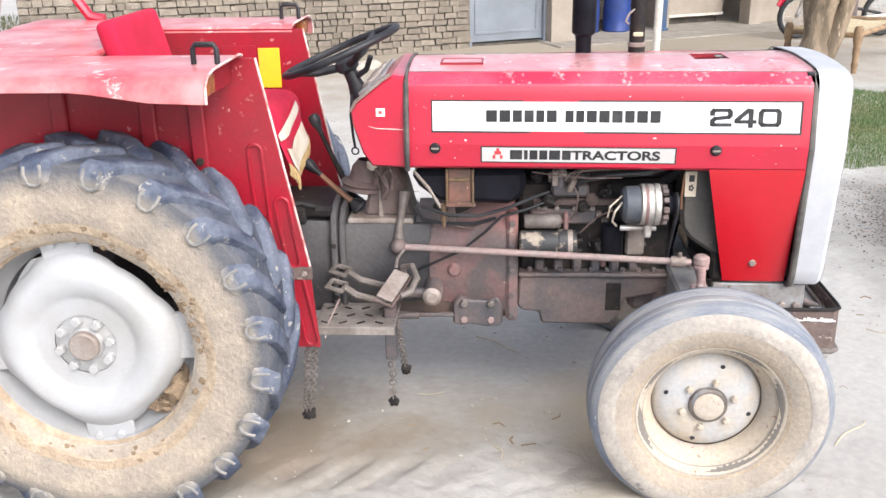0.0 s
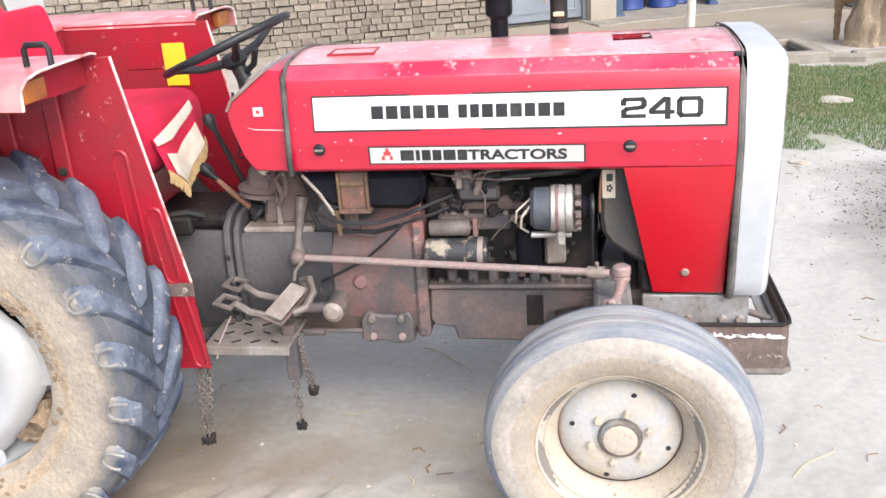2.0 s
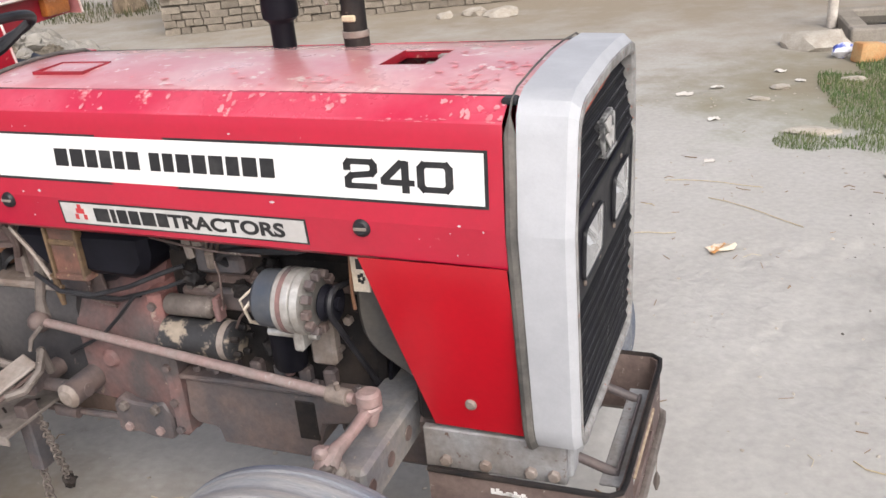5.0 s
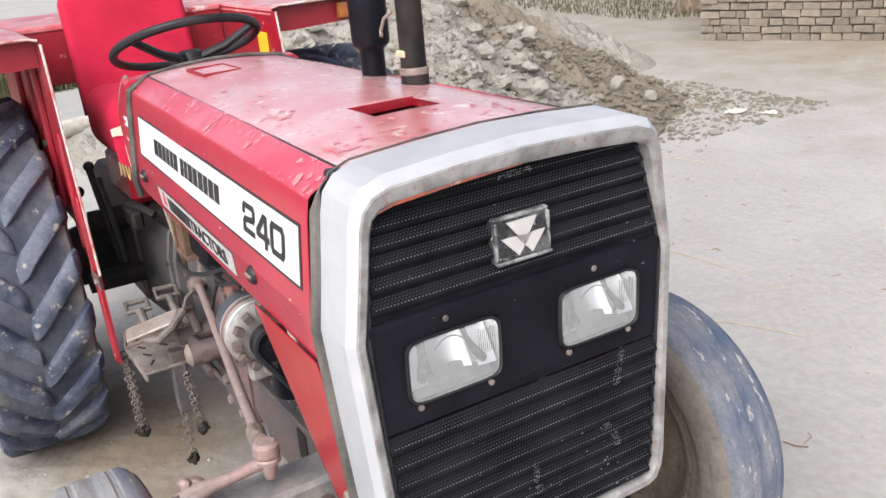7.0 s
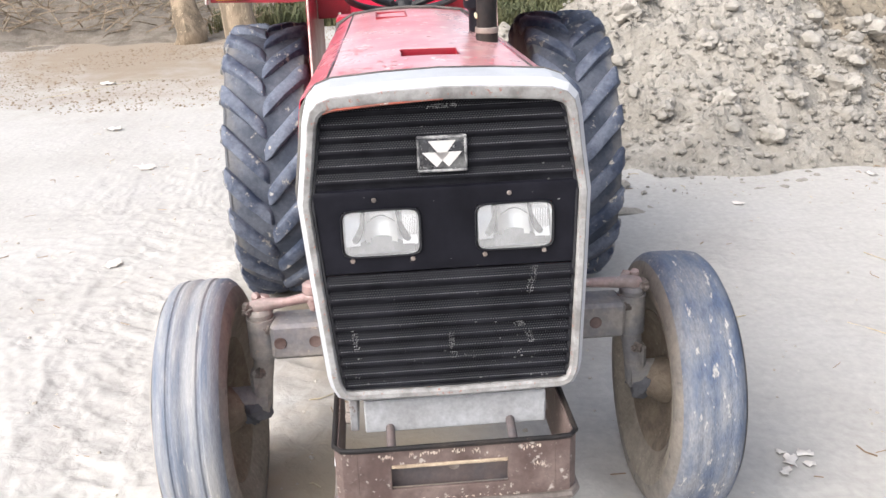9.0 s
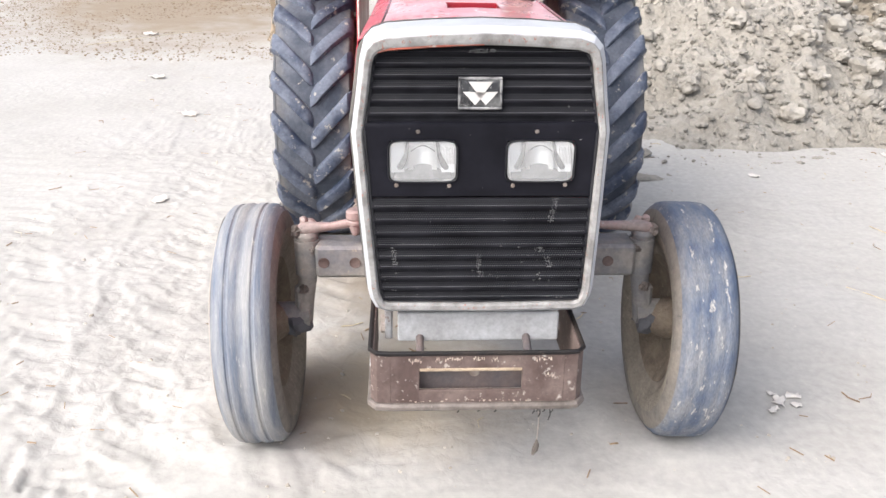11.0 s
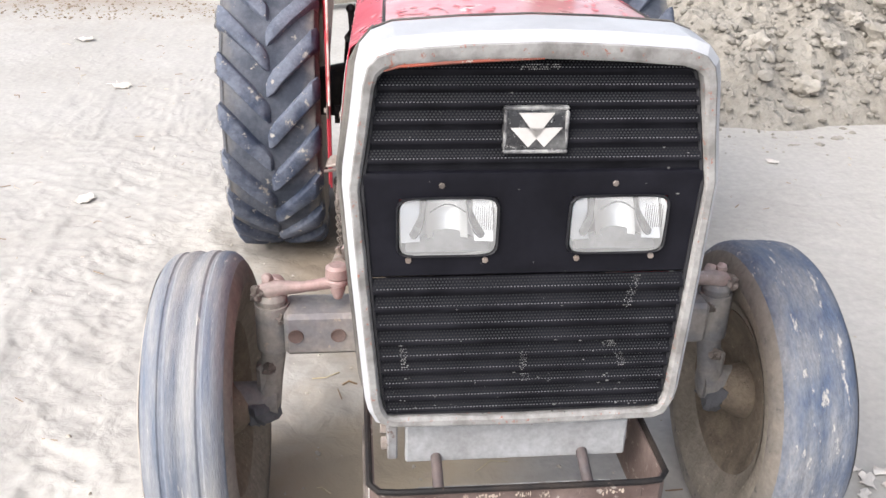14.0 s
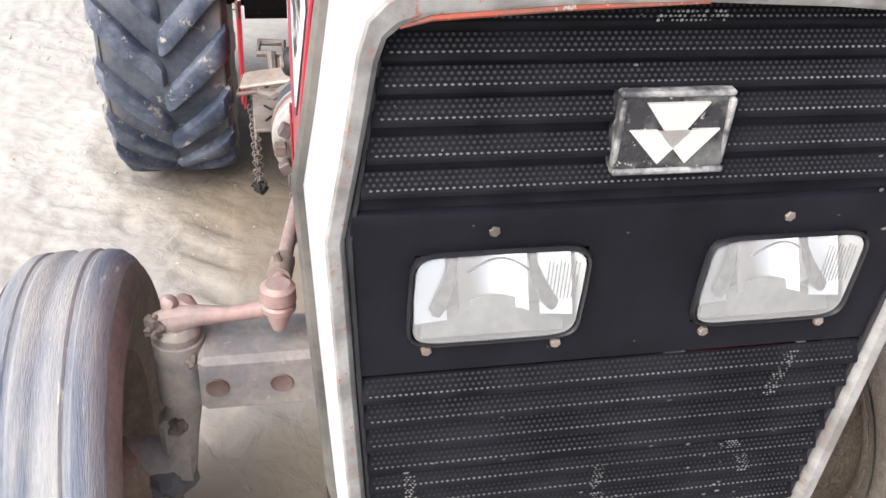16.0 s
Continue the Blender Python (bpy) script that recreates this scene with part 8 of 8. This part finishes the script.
tagged(bank, "green overgrown bank at the yard's far edge", "bank", kind="structure")


def on_verge(rg):
    x, y = rg.uniform(-14, -5.5), rg.uniform(8.2, 14)
    return x, y, noise.noise(Vector((x * 0.5, y * 0.5, 0))) > -0.1


blades("verge_grass", WEED, "dry grass beyond the wall's end", 12000, on_verge, 0.03, 0.14, 0.006, 13)

# ---- brick wall and house front ----
WA = Vector((-4.2, 7.25, 0))
WU = Vector((math.cos(radians(25)), math.sin(radians(25)), 0))
WN = Vector((WU.y, -WU.x, 0))
WALL_M = Matrix(((WU.x, -WN.x, 0, WA.x), (WU.y, -WN.y, 0, WA.y), (0, 0, 1, 0), (0, 0, 0, 1)))


def house_box(name, x0, x1, y0, y1, z0, z1, material, label="", category="", kind="structure", bevel=0.004):
    """A block in the house's own axes: x along the wall, y into it."""
    ob = part(name, Geo().box(x0, x1, y0, y1, z0, z1, bevel), material, None)
    ob.matrix_basis = WALL_M
    return tagged(ob, label, category, kind=kind)


wall = house_box("wall_north", 0.0, 5.62, 0.05, 0.30, -0.05, 2.5, MORTAR, "rough wall of pale mud bricks", "wall", bevel=0)
house_box("lintel_wall", 5.62, 6.80, 0.05, 0.30, 2.1, 2.5, PLASTER, "plain plaster over the door", "wall")
door = tagged(new("door_1"), "closed grey sheet-metal door in the brick wall", "door", kind="structure")
door.matrix_basis = WALL_M
part("door_leaf", Geo().box(5.66, 6.76, 0.12, 0.16, 0.06, 2.08, 0.004), DOOR_GREY, door)
dp = Geo()
for a, b, c, d in ((5.72, 6.70, 0.16, 0.20), (5.72, 6.70, 1.0, 1.04), (5.72, 5.76, 0.2, 1.0), (6.66, 6.70, 0.2, 1.0)):
    dp.box(a, b, 0.108, 0.122, c, d, 0.003)
part("door_moulding", dp, DOOR_GREY, door, "raised welded moulding")
part("door_frame", Geo().box(5.62, 5.66, 0.06, 0.18, 0, 2.1, 0.004).box(6.76, 6.80, 0.06, 0.18, 0, 2.1, 0.004).box(5.62, 6.80, 0.06, 0.18, 2.08, 2.12, 0.004), DOOR_GREY, door)
# Dark strip draws the shade in the gap under the door.
part("threshold", Geo().box(5.64, 6.78, 0.10, 0.22, -0.02, 0.035, 0.002), BLACK_SOIL_OR_GAP, door, "dark strip in place of the shaded gap under the door")
house_box("pier", 6.80, 7.18, -0.10, 0.30, -0.05, 2.5, PLASTER, "dirty plaster pier between door and shop", "pier")
house_box("back_wall", 7.18, 13.0, 1.9, 2.1, -0.05, 2.5, PLASTER, "dim plaster back wall of the porch", "wall")
house_box("inner_wall", 7.10, 7.18, 0.30, 1.9, -0.05, 2.5, PLASTER, "dim side wall of the store", "wall")
house_box("porch_roof", 5.4, 13.0, -0.2, 2.2, 2.5, 2.62, CONCRETE, "plain flat porch roof", "roof")
house_box("porch_floor", 6.7, 13.0, -0.55, 1.9, -0.06, 0.02, CONCRETE, "worn grey-brown concrete porch floor", "floor", bevel=0.01)
for s, y in ((7.24, 0.02), (8.82, 0.20)):
    post = house_box("door_post", s, s + 0.10, y, y + 0.10, 0.0, 2.5, BLUE, "blue painted steel door post", "post", kind="")
    part("post_foot", Geo().box(s - 0.02, s + 0.12, y - 0.02, y + 0.12, 0.0, 0.06, 0.004), BLUE, post)
house_box("store_lintel", 7.18, 8.95, 0.05, 0.25, 2.1, 2.5, PLASTER, "plain plaster over the store opening", "wall")
house_box("store_side", 8.95, 9.03, 0.30, 1.9, -0.05, 2.5, PLASTER, "dim side wall of the store", "wall")
for s, y, r in ((7.75, 0.65, 0.22), (8.25, 0.55, 0.20), (8.62, 0.75, 0.18)):
    dr = part("drum", Geo().lathe([(0, 0), (r, 0), (r + 0.01, 0.02), (r, 0.04), (r * 1.03, 0.25), (r * 1.04, 0.28), (r * 1.03, 0.31), (r * 1.03, 0.55), (r * 1.04, 0.58), (r, 0.62), (r, 0.85), (r * 0.9, 0.88), (0, 0.88)], (0, 0, 0), (0, 0, 1), 28), BLUE_DRUM, None)
    dr.matrix_basis = WALL_M @ pose(s, y, 0.02)
    tagged(dr, "dark blue plastic drum standing in the store", "drum", "drums in the store")
    lid = part("lid", Geo().lathe([(0, 0.90), (r * 0.93, 0.90), (r * 0.95, 0.87), (r * 0.95, 0.84)], (0, 0, 0), (0, 0, 1), 28), BLUE_DRUM, dr)
counter = house_box("shop_counter", 9.06, 10.35, 0.75, 1.5, 0.14, 1.2, PLASTER, "pale sheet-fronted counter over a shaded gap drawn as a dark block", "counter", kind="")
# Dark block draws the shaded gap beneath the counter.
part("counter_base", Geo().box(9.10, 10.3, 0.82, 1.45, 0.0, 0.15, 0.004), BLACK_SOIL_OR_GAP, counter, "dark block in place of the shaded gap below")
part("counter_edge", Geo().box(9.05, 10.36, 0.735, 0.76, 0.13, 0.17, 0.003), WHITE_POST, counter)
house_box("porch_pillar", 10.45, 10.68, 0.2, 0.45, 0.0, 2.5, PLASTER, "brown plaster porch pillar", "pillar")
house_box("side_wall", 10.72, 13.0, 0.35, 0.55, 0.0, 2.5, PLASTER, "plain grey plaster wall", "wall")
pole_ob = part("porch_pole", Geo().tube([(2.97, 7.02, 0), (2.985, 7.01, 1.2), (2.99, 7.0, 2.6)], 0.042, 14), WHITE_POST, None)
tagged(pole_ob, "white painted porch pole with flaking paint", "pole")

# ---- trough, stones and litter by the grass ----
trough = tagged(new("water_trough"), "low concrete water trough with dark water", "trough")
trough.matrix_basis = pose(3.63, 6.98, 0, 0, 0, 8)
for nm, b in (("rim_wall", (-0.60, 0.60, -0.50, -0.34)), ("rim_wall", (-0.60, 0.60, 0.36, 0.50)), ("rim_wall", (-0.60, -0.44, -0.34, 0.36)), ("rim_wall", (0.44, 0.60, -0.34, 0.36))):
    part(nm, Geo().box(*b, -0.05, 0.10, 0.015), CONCRETE, trough)
water = surf("dark_water", (0.012, 0.013, 0.012), (0.02, 0.02, 0.017), scale=3, rough=(0.05, 0.15), bump=0.05)
part("water", Geo().box(-0.44, 0.44, -0.34, 0.36, -0.02, 0.035, 0), water, trough, "still dark water")
for x0, y0, ln, wd, rz in ((4.32, 6.62, 0.55, 0.16, -18), (4.75, 6.75, 0.5, 0.16, 6)):
    kb = part("kerb_slab", Geo().box(-ln / 2, ln / 2, -wd / 2, wd / 2, -0.03, 0.07, 0.015), CONCRETE, None)
    kb.matrix_basis = pose(x0, y0, 0, 0, 0, rz)
    tagged(kb, "worn concrete kerb slab beside the trough", "kerb slab", "kerb slabs")
lump("rock", (2.84, 6.25, 0.03), 0.20, STONE, "flat pale rock at the foot of the pole", "rock", "", (1.3, 0.9, 0.45))
bk = part("loose_brick", Geo().box(-0.11, 0.11, -0.06, 0.06, 0, 0.15, 0.02, seg=2), surf("yellow_brick", (0.52, 0.33, 0.16), (0.48, 0.24, 0.10), (0.55, 0.45, 0.33), scale=9, rough=(0.85, 0.95), bump=0.6), None)
bk.matrix_basis = pose(3.2, 5.75, -0.02, 0, 8, 35)
tagged(bk, "yellow-orange half brick lying by the trough", "brick")
lump("packet", (3.02, 5.85, 0.05), 0.07, surf("blue_white_film", (0.05, 0.09, 0.42), (0.7, 0.7, 0.75), scale=9, mid=0.5, soft=0.03, rough=(0.25, 0.4), bump=0.1), "crumpled blue and white plastic packet", "packet", "", (1, 0.6, 1.0), 0.8)
for x, y, r, sq in ((2.83, 3.87, 0.115, (1.3, 0.55, 0.2)), (3.89, 4.85, 0.12, (1, 1, 0.22)), (2.62, 4.9, 0.07, (1, 0.7, 0.3)), (3.1, 5.15, 0.07, (1.3, 0.6, 0.3)), (3.24, 3.12, 0.06, (1.2, 0.7, 0.25)), (2.5, 4.6, 0.06, (1.2, 0.6, 0.25)), (3.45, 5.6, 0.06, (1, 0.7, 0.4)), (-0.35, 8.05, 0.16, (1.2, 0.8, 0.6)), (-0.7, 8.15, 0.14, (1, 0.9, 0.6)), (-1.0, 8.0, 0.10, (1, 1, 0.6))):
    lump("stone", (x, y, ground_h(x, y) + 0.01), r, STONE, "flat pale stone lying in the yard", "stone", "loose stones", sq)


def scrap(x, y, size, label, material, seed, curl=0.35):
    """A crumpled scrap of paper or leaf."""
    rg = random.Random(seed)
    q = rg.uniform(0, 6.3)
    n = 5
    k = [[rg.uniform(0, curl) * size * 0.4 + 0.004 for _ in range(n)] for _ in range(n)]
    g = grid_patch(lambda i, j_: ((i / 4 - 0.5) * size * (1 + 0.2 * math.sin(j_ + seed)), (j_ / 4 - 0.5) * size * 0.6 * (1 + 0.3 * math.cos(i * 2 + seed)), k[int(i)][int(j_)]), range(n), range(n))
    ob = part("scrap", g, material, None, smooth=40, shell=0.002)
    ob.matrix_basis = pose(x, y, ground_h(x, y) + 0.002, 0, 0, math.degrees(q))
    return tagged(ob, label, "litter", "scraps of litter")


LEAF = surf("orange_packet", (0.62, 0.28, 0.07), (0.70, 0.60, 0.48), scale=16, mid=0.45, soft=0.05, rough=(0.4, 0.7), bump=0.1)
scrap(2.46, 2.14, 0.125, "crumpled orange and cream wrapper on the sand", LEAF, 1)
for i, (x, y, s) in enumerate(((-0.25, -1.52, 0.10), (-2.13, -1.76, 0.15), (3.11, 0.68, 0.07), (1.90, 1.10, 0.060), (1.87, 1.16, 0.045), (1.96, 1.06, 0.04), (1.93, 1.15, 0.035), (1.85, 1.09, 0.03), (-1.38, 4.70, 0.16), (-1.15, 4.82, 0.12), (2.2, 4.9, 0.08), (2.0, 4.7, 0.10), (2.25, 4.1, 0.07), (-1.6, 2.25, 0.07), (-1.0, 2.9, 0.08), (2.3, 3.3, 0.06), (-3.4, -2.3, 0.12), (-5.6, -2.9, 0.14), (-0.6, 1.9, 0.06), (1.5, 5.2, 0.07), (2.6, 5.4, 0.08), (2.75, 5.1, 0.07))):
    scrap(x, y, s, "torn pale paper scrap lying on the sand", PAPER, i + 20, 0.5)


def stalk(a, b, r=0.0024, lift=0.006):
    """A straw or twig lying on the ground."""
    pts = []
    for s in lin(0, 1, 6):
        x, y = a[0] + (b[0] - a[0]) * s, a[1] + (b[1] - a[1]) * s + 0.015 * math.sin(s * 5)
        pts.append((x, y, ground_h(x, y) + r + lift * math.sin(s * 3)))
    ob = part("straw_stalk", Geo().tube(pts, r, 5), STRAW, None)
    return tagged(ob, "pale dry stalk lying on the sand", "stalk", "dry stalks")


for a, b in (((2.50, -0.30), (2.66, -0.13)), ((0.25, 2.2), (0.85, 2.32)), ((0.98, 1.75), (1.42, 2.0)), ((2.10, 3.0), (2.6, 2.95)), ((-5.0, -3.4), (-5.9, -2.4)), ((1.98, 2.2), (2.25, 2.3)), ((2.35, 2.75), (2.8, 2.45)), ((1.2, 0.55), (1.38, 0.40)), ((-0.9, 3.4), (-0.5, 3.55)), ((3.2, 0.9), (3.4, 0.8))):
    stalk(a, b)
rg = random.Random(31)
tw = Geo()
for k in range(260):
    x, y = rg.uniform(-3.5, 4.6), rg.uniform(-2.3, 4.8)
    q, ln = rg.uniform(0, 6.3), rg.uniform(0.012, 0.06)
    z = ground_h(x, y) + 0.003
    tw.tube([(x, y, z), (x + ln * math.cos(q), y + ln * math.sin(q), ground_h(x + ln * math.cos(q), y + ln * math.sin(q)) + 0.004)], rg.uniform(0.001, 0.0022), 4)
tagged(part("twig_bits", tw, WOOD, None, smooth=0), "tiny dark twig bits strewn on the sand", "twigs", kind="stuff")


rgs = random.Random(52)
bits = Geo()
for _ in range(110):
    x, y = rgs.uniform(-3.5, 4.8), rgs.uniform(-2.4, 5.0)
    q, ln = rgs.uniform(0, 6.3), rgs.uniform(0.02, 0.11)
    z = ground_h(x, y) + 0.003
    bits.tube([(x, y, z), (x + 0.5 * ln * math.cos(q), y + 0.5 * ln * math.sin(q), z + 0.004), (x + ln * math.cos(q + 0.4), y + ln * math.sin(q + 0.4), z)], rgs.uniform(0.0010, 0.0024), 4)
tagged(part("straw_bits", bits, STRAW, None, smooth=0), "short bits of straw strewn on the sand", "straw", kind="stuff")
dark = Geo()
for _ in range(120):
    x, y = rgs.uniform(-3.5, 4.8), rgs.uniform(-2.4, 5.0)
    q, ln = rgs.uniform(0, 6.3), rgs.uniform(0.02, 0.08)
    z = ground_h(x, y) + 0.003
    dark.tube([(x, y, z), (x + 0.5 * ln * math.cos(q), y + 0.5 * ln * math.sin(q), z + 0.005), (x + ln * math.cos(q - 0.5), y + ln * math.sin(q - 0.5), z)], rgs.uniform(0.0012, 0.003), 4)
tagged(part("twig_bits", dark, WOOD, None, smooth=0), "dark broken twigs strewn on the sand", "twigs", kind="stuff")

# ---- trees, cot and motorcycle ----
def trunk(at, pts, rs, label, knots=6):
    """A bare gnarled trunk: limbs are joined to the stem."""
    o = Vector(at)
    g = Geo()
    n = 16
    rings = []
    fine = []
    for i in range(len(pts) - 1):
        for s in lin(0, 1, 6)[:-1]:
            fine.append((Vector(pts[i]).lerp(Vector(pts[i + 1]), s), rs[i] + (rs[i + 1] - rs[i]) * s))
    fine.append((Vector(pts[-1]), rs[-1]))
    for p, r in fine:
        rings.append([(p.x + r * math.cos(2 * math.pi * k / n) * (1 + 0.42 * noise.noise(Vector((math.cos(2 * math.pi * k / n) * 1.5, math.sin(2 * math.pi * k / n) * 1.5, p.z * 4.5)) + o)),
                       p.y + r * math.sin(2 * math.pi * k / n) * (1 + 0.42 * noise.noise(Vector((math.sin(2 * math.pi * k / n) * 1.5, math.cos(2 * math.pi * k / n) * 1.5, p.z * 4.5)) + o)), p.z) for k in range(n)])
    g.loft(rings)
    tree = tagged(new("tree"), label, "tree")
    tree.location = o
    part("trunk", g, BARK, tree, smooth=60)
    return tree


t1 = trunk((-5.3, -1.40, 0), [(0, 0, -0.1), (-0.02, 0.0, 0.12), (-0.08, -0.06, 0.7), (-0.15, -0.14, 1.6), (-0.2, -0.2, 3.2)], [0.26, 0.17, 0.16, 0.18, 0.15], "pale gnarled tree trunk behind the tractor")
t2 = trunk((-8.7, -2.6, 0), [(0, 0, -0.1), (0, 0.02, 0.15), (-0.2, -0.08, 0.6), (-0.5, -0.2, 1.8), (-0.7, -0.3, 3.0)], [0.24, 0.20, 0.15, 0.13, 0.1], "leaning pale tree stem at the yard's edge")
t3 = trunk((4.80, 7.45, 0), [(0, 0, -0.1), (0.0, 0, 0.08), (0.02, 0.02, 0.5), (0.06, 0.02, 1.2), (0.2, 0.05, 3.0)], [0.30, 0.19, 0.16, 0.17, 0.14], "stout pale tree trunk beside the cot")
part("limb", Geo().tube([(0.06, -0.04, 0.05), (0.20, -0.06, 0.45), (0.33, -0.05, 1.0), (0.45, 0, 2.4)], [0.11, 0.09, 0.08, 0.06], 12), BARK, t3, "second stem from the same root")
t4 = trunk((-6.2, 9.2, 0), [(0, 0, -0.1), (0, 0, 0.2), (0.05, 0, 1.2), (0.1, 0.05, 3.0)], [0.26, 0.2, 0.18, 0.16], "smooth pale tree trunk near the wall's end")
logp = part("log_pole", Geo().tube([(-4.15, -1.28, 0.10), (-4.5, -0.85, 0.115), (-4.95, -0.05, 0.12), (-5.4, 0.8, 0.115)], [0.085, 0.09, 0.088, 0.08], 14), WHITE_POST, None)
tagged(logp, "pale barked pole lying on the ground", "log")

cot = tagged(new("rope_cot"), "weathered wooden rope cot under the tree", "cot")
corners = [(4.62, 7.85), (5.25, 7.42), (6.25, 8.75), (5.62, 9.18)]
for x, y in corners:
    part("leg", Geo().lathe([(0.0, 0), (0.028, 0), (0.032, 0.06), (0.040, 0.10), (0.030, 0.14), (0.042, 0.26), (0.034, 0.30), (0.050, 0.36), (0.050, 0.48), (0.035, 0.52), (0, 0.52)], (x, y, 0), (0, 0, 1), 14), WOOD, cot)
for (a, b), (c, d) in zip(corners, corners[1:] + corners[:1]):
    part("rail", Geo().rod((a, b, 0.42), (c, d, 0.42), 0.030, 12), WOOD, cot)
ropes = Geo()
for k in range(1, 22):
    s = k / 22
    p0 = Vector((*corners[0], 0.43)).lerp(Vector((*corners[3], 0.43)), s)
    p1 = Vector((*corners[1], 0.43)).lerp(Vector((*corners[2], 0.43)), s)
    ropes.tube([p0, p0.lerp(p1, 0.5) - Vector((0, 0, 0.03)), p1], 0.009, 5)
part("rope_web", ropes, STRAW, cot, "slack woven rope web")

bike = tagged(new("motorcycle"), "parked red motorcycle behind the cot", "motorcycle")
bike.matrix_basis = pose(6.05, 10.35, 0.02, 0, 0, 10)
for x in (-0.62, 0.62):
    w = part("wheel", Geo().tube([(x + 0.27 * math.cos(q), 0, 0.30 + 0.27 * math.sin(q)) for q in lin(0, 2 * math.pi * 31 / 32, 32)], 0.036, 8, closed=True), BLACK_PLASTIC, bike)
    part("wheel_rim", Geo().tube([(x + 0.225 * math.cos(q), 0, 0.30 + 0.225 * math.sin(q)) for q in lin(0, 2 * math.pi * 31 / 32, 32)], 0.014, 6, closed=True), ALU, w)
    sp = Geo()
    for k in range(12):
        q = k * math.pi / 6
        sp.rod((x, 0.02, 0.30), (x + 0.22 * math.cos(q), 0, 0.30 + 0.22 * math.sin(q)), 0.003, 4)
    part("wheel_spoke", sp.rod((x, -0.05, 0.30), (x, 0.05, 0.30), 0.03, 10), ALU, w)
part("fork", Geo().rod((-0.62, 0.06, 0.30), (-0.40, 0.06, 0.95), 0.018, 8).rod((-0.62, -0.06, 0.30), (-0.40, -0.06, 0.95), 0.018, 8), ALU, bike)
part("frame_tube", Geo().tube([(-0.42, 0, 0.85), (-0.15, 0, 0.45), (0.25, 0, 0.38), (0.62, 0, 0.30)], 0.022, 8).tube([(-0.42, 0, 0.88), (0.1, 0, 0.70), (0.55, 0, 0.68)], 0.022, 8), BLACK_PLASTIC, bike)
part("fuel_tank", Geo().box(-0.38, 0.08, -0.12, 0.12, 0.68, 0.90, 0.06, seg=3), RED, bike, "red fuel tank")
part("saddle", Geo().box(0.06, 0.66, -0.11, 0.11, 0.72, 0.82, 0.04, seg=3), BLACK_PLASTIC, bike)
part("engine", Geo().box(-0.14, 0.20, -0.10, 0.10, 0.28, 0.58, 0.03, seg=2), GREY_IRON, bike)
part("mudguard", Geo().tube([(-0.62 + 0.34 * math.cos(q), 0, 0.30 + 0.34 * math.sin(q)) for q in lin(0.4, 2.7, 10)], 0.03, 8, squash=2.0), RED, bike)
part("handlebar", Geo().tube([(-0.34, -0.34, 0.98), (-0.40, -0.2, 1.0), (-0.42, 0, 0.97), (-0.40, 0.2, 1.0), (-0.34, 0.34, 0.98)], 0.013, 8), ALU, bike)
part("exhaust", Geo().tube([(-0.1, -0.12, 0.38), (0.1, -0.14, 0.26), (0.75, -0.14, 0.30)], [0.018, 0.02, 0.035], 10), ALU, bike)

# ---- bricks of the wall, last ----
brick_meshes = []
for k in range(6):
    g = Geo().box(-0.116, 0.116, -0.05, 0.05, -0.038, 0.038, 0.006)
    rg = random.Random(k)
    g.v = [(x + rg.uniform(-0.007, 0.007), y + rg.uniform(-0.008, 0.008), z + rg.uniform(-0.006, 0.006)) for x, y, z in g.v]
    tmp = part("brick", g, BRICK, None, smooth=0)
    brick_meshes.append(tmp.data)
    bpy.data.objects.remove(tmp)
rg = random.Random(77)
rest = Geo()
count = 0
for row in range(30):
    z = 0.038 + row * 0.083
    s = 0.0 if row % 2 else -0.07
    while s < 5.50:
        ln = rg.choice((0.10, 0.115, 0.15, 0.185, 0.205, 0.22))
        if s >= -0.001 or row % 2 == 0:
            x = max(s, 0.0) + ln / 2 if s >= 0 else 0.06
            sx = (ln - 0.014) / 0.23 if s >= 0 else 0.48
            m = Matrix.Translation((min(x, 5.50), 0.045 + rg.uniform(-0.014, 0.014), z + rg.uniform(-0.006, 0.006))) @ Euler((rg.uniform(-0.05, 0.05), rg.uniform(-0.03, 0.03), rg.uniform(-0.06, 0.06))).to_matrix().to_4x4() @ Matrix.Diagonal((sx, 1, rg.uniform(0.93, 1.04), 1))
            me = brick_meshes[rg.randrange(6)]
            if count < 300:
                b = new("brick", me)
                b.parent = wall
                b.matrix_basis = m
                count += 1
            else:
                rest.add([m @ v.co for v in me.vertices], [tuple(p.vertices) for p in me.polygons])
        s += ln
upper = part("upper_bricks", rest, BRICK, wall, smooth=0)
tagged(upper, kind="stuff")
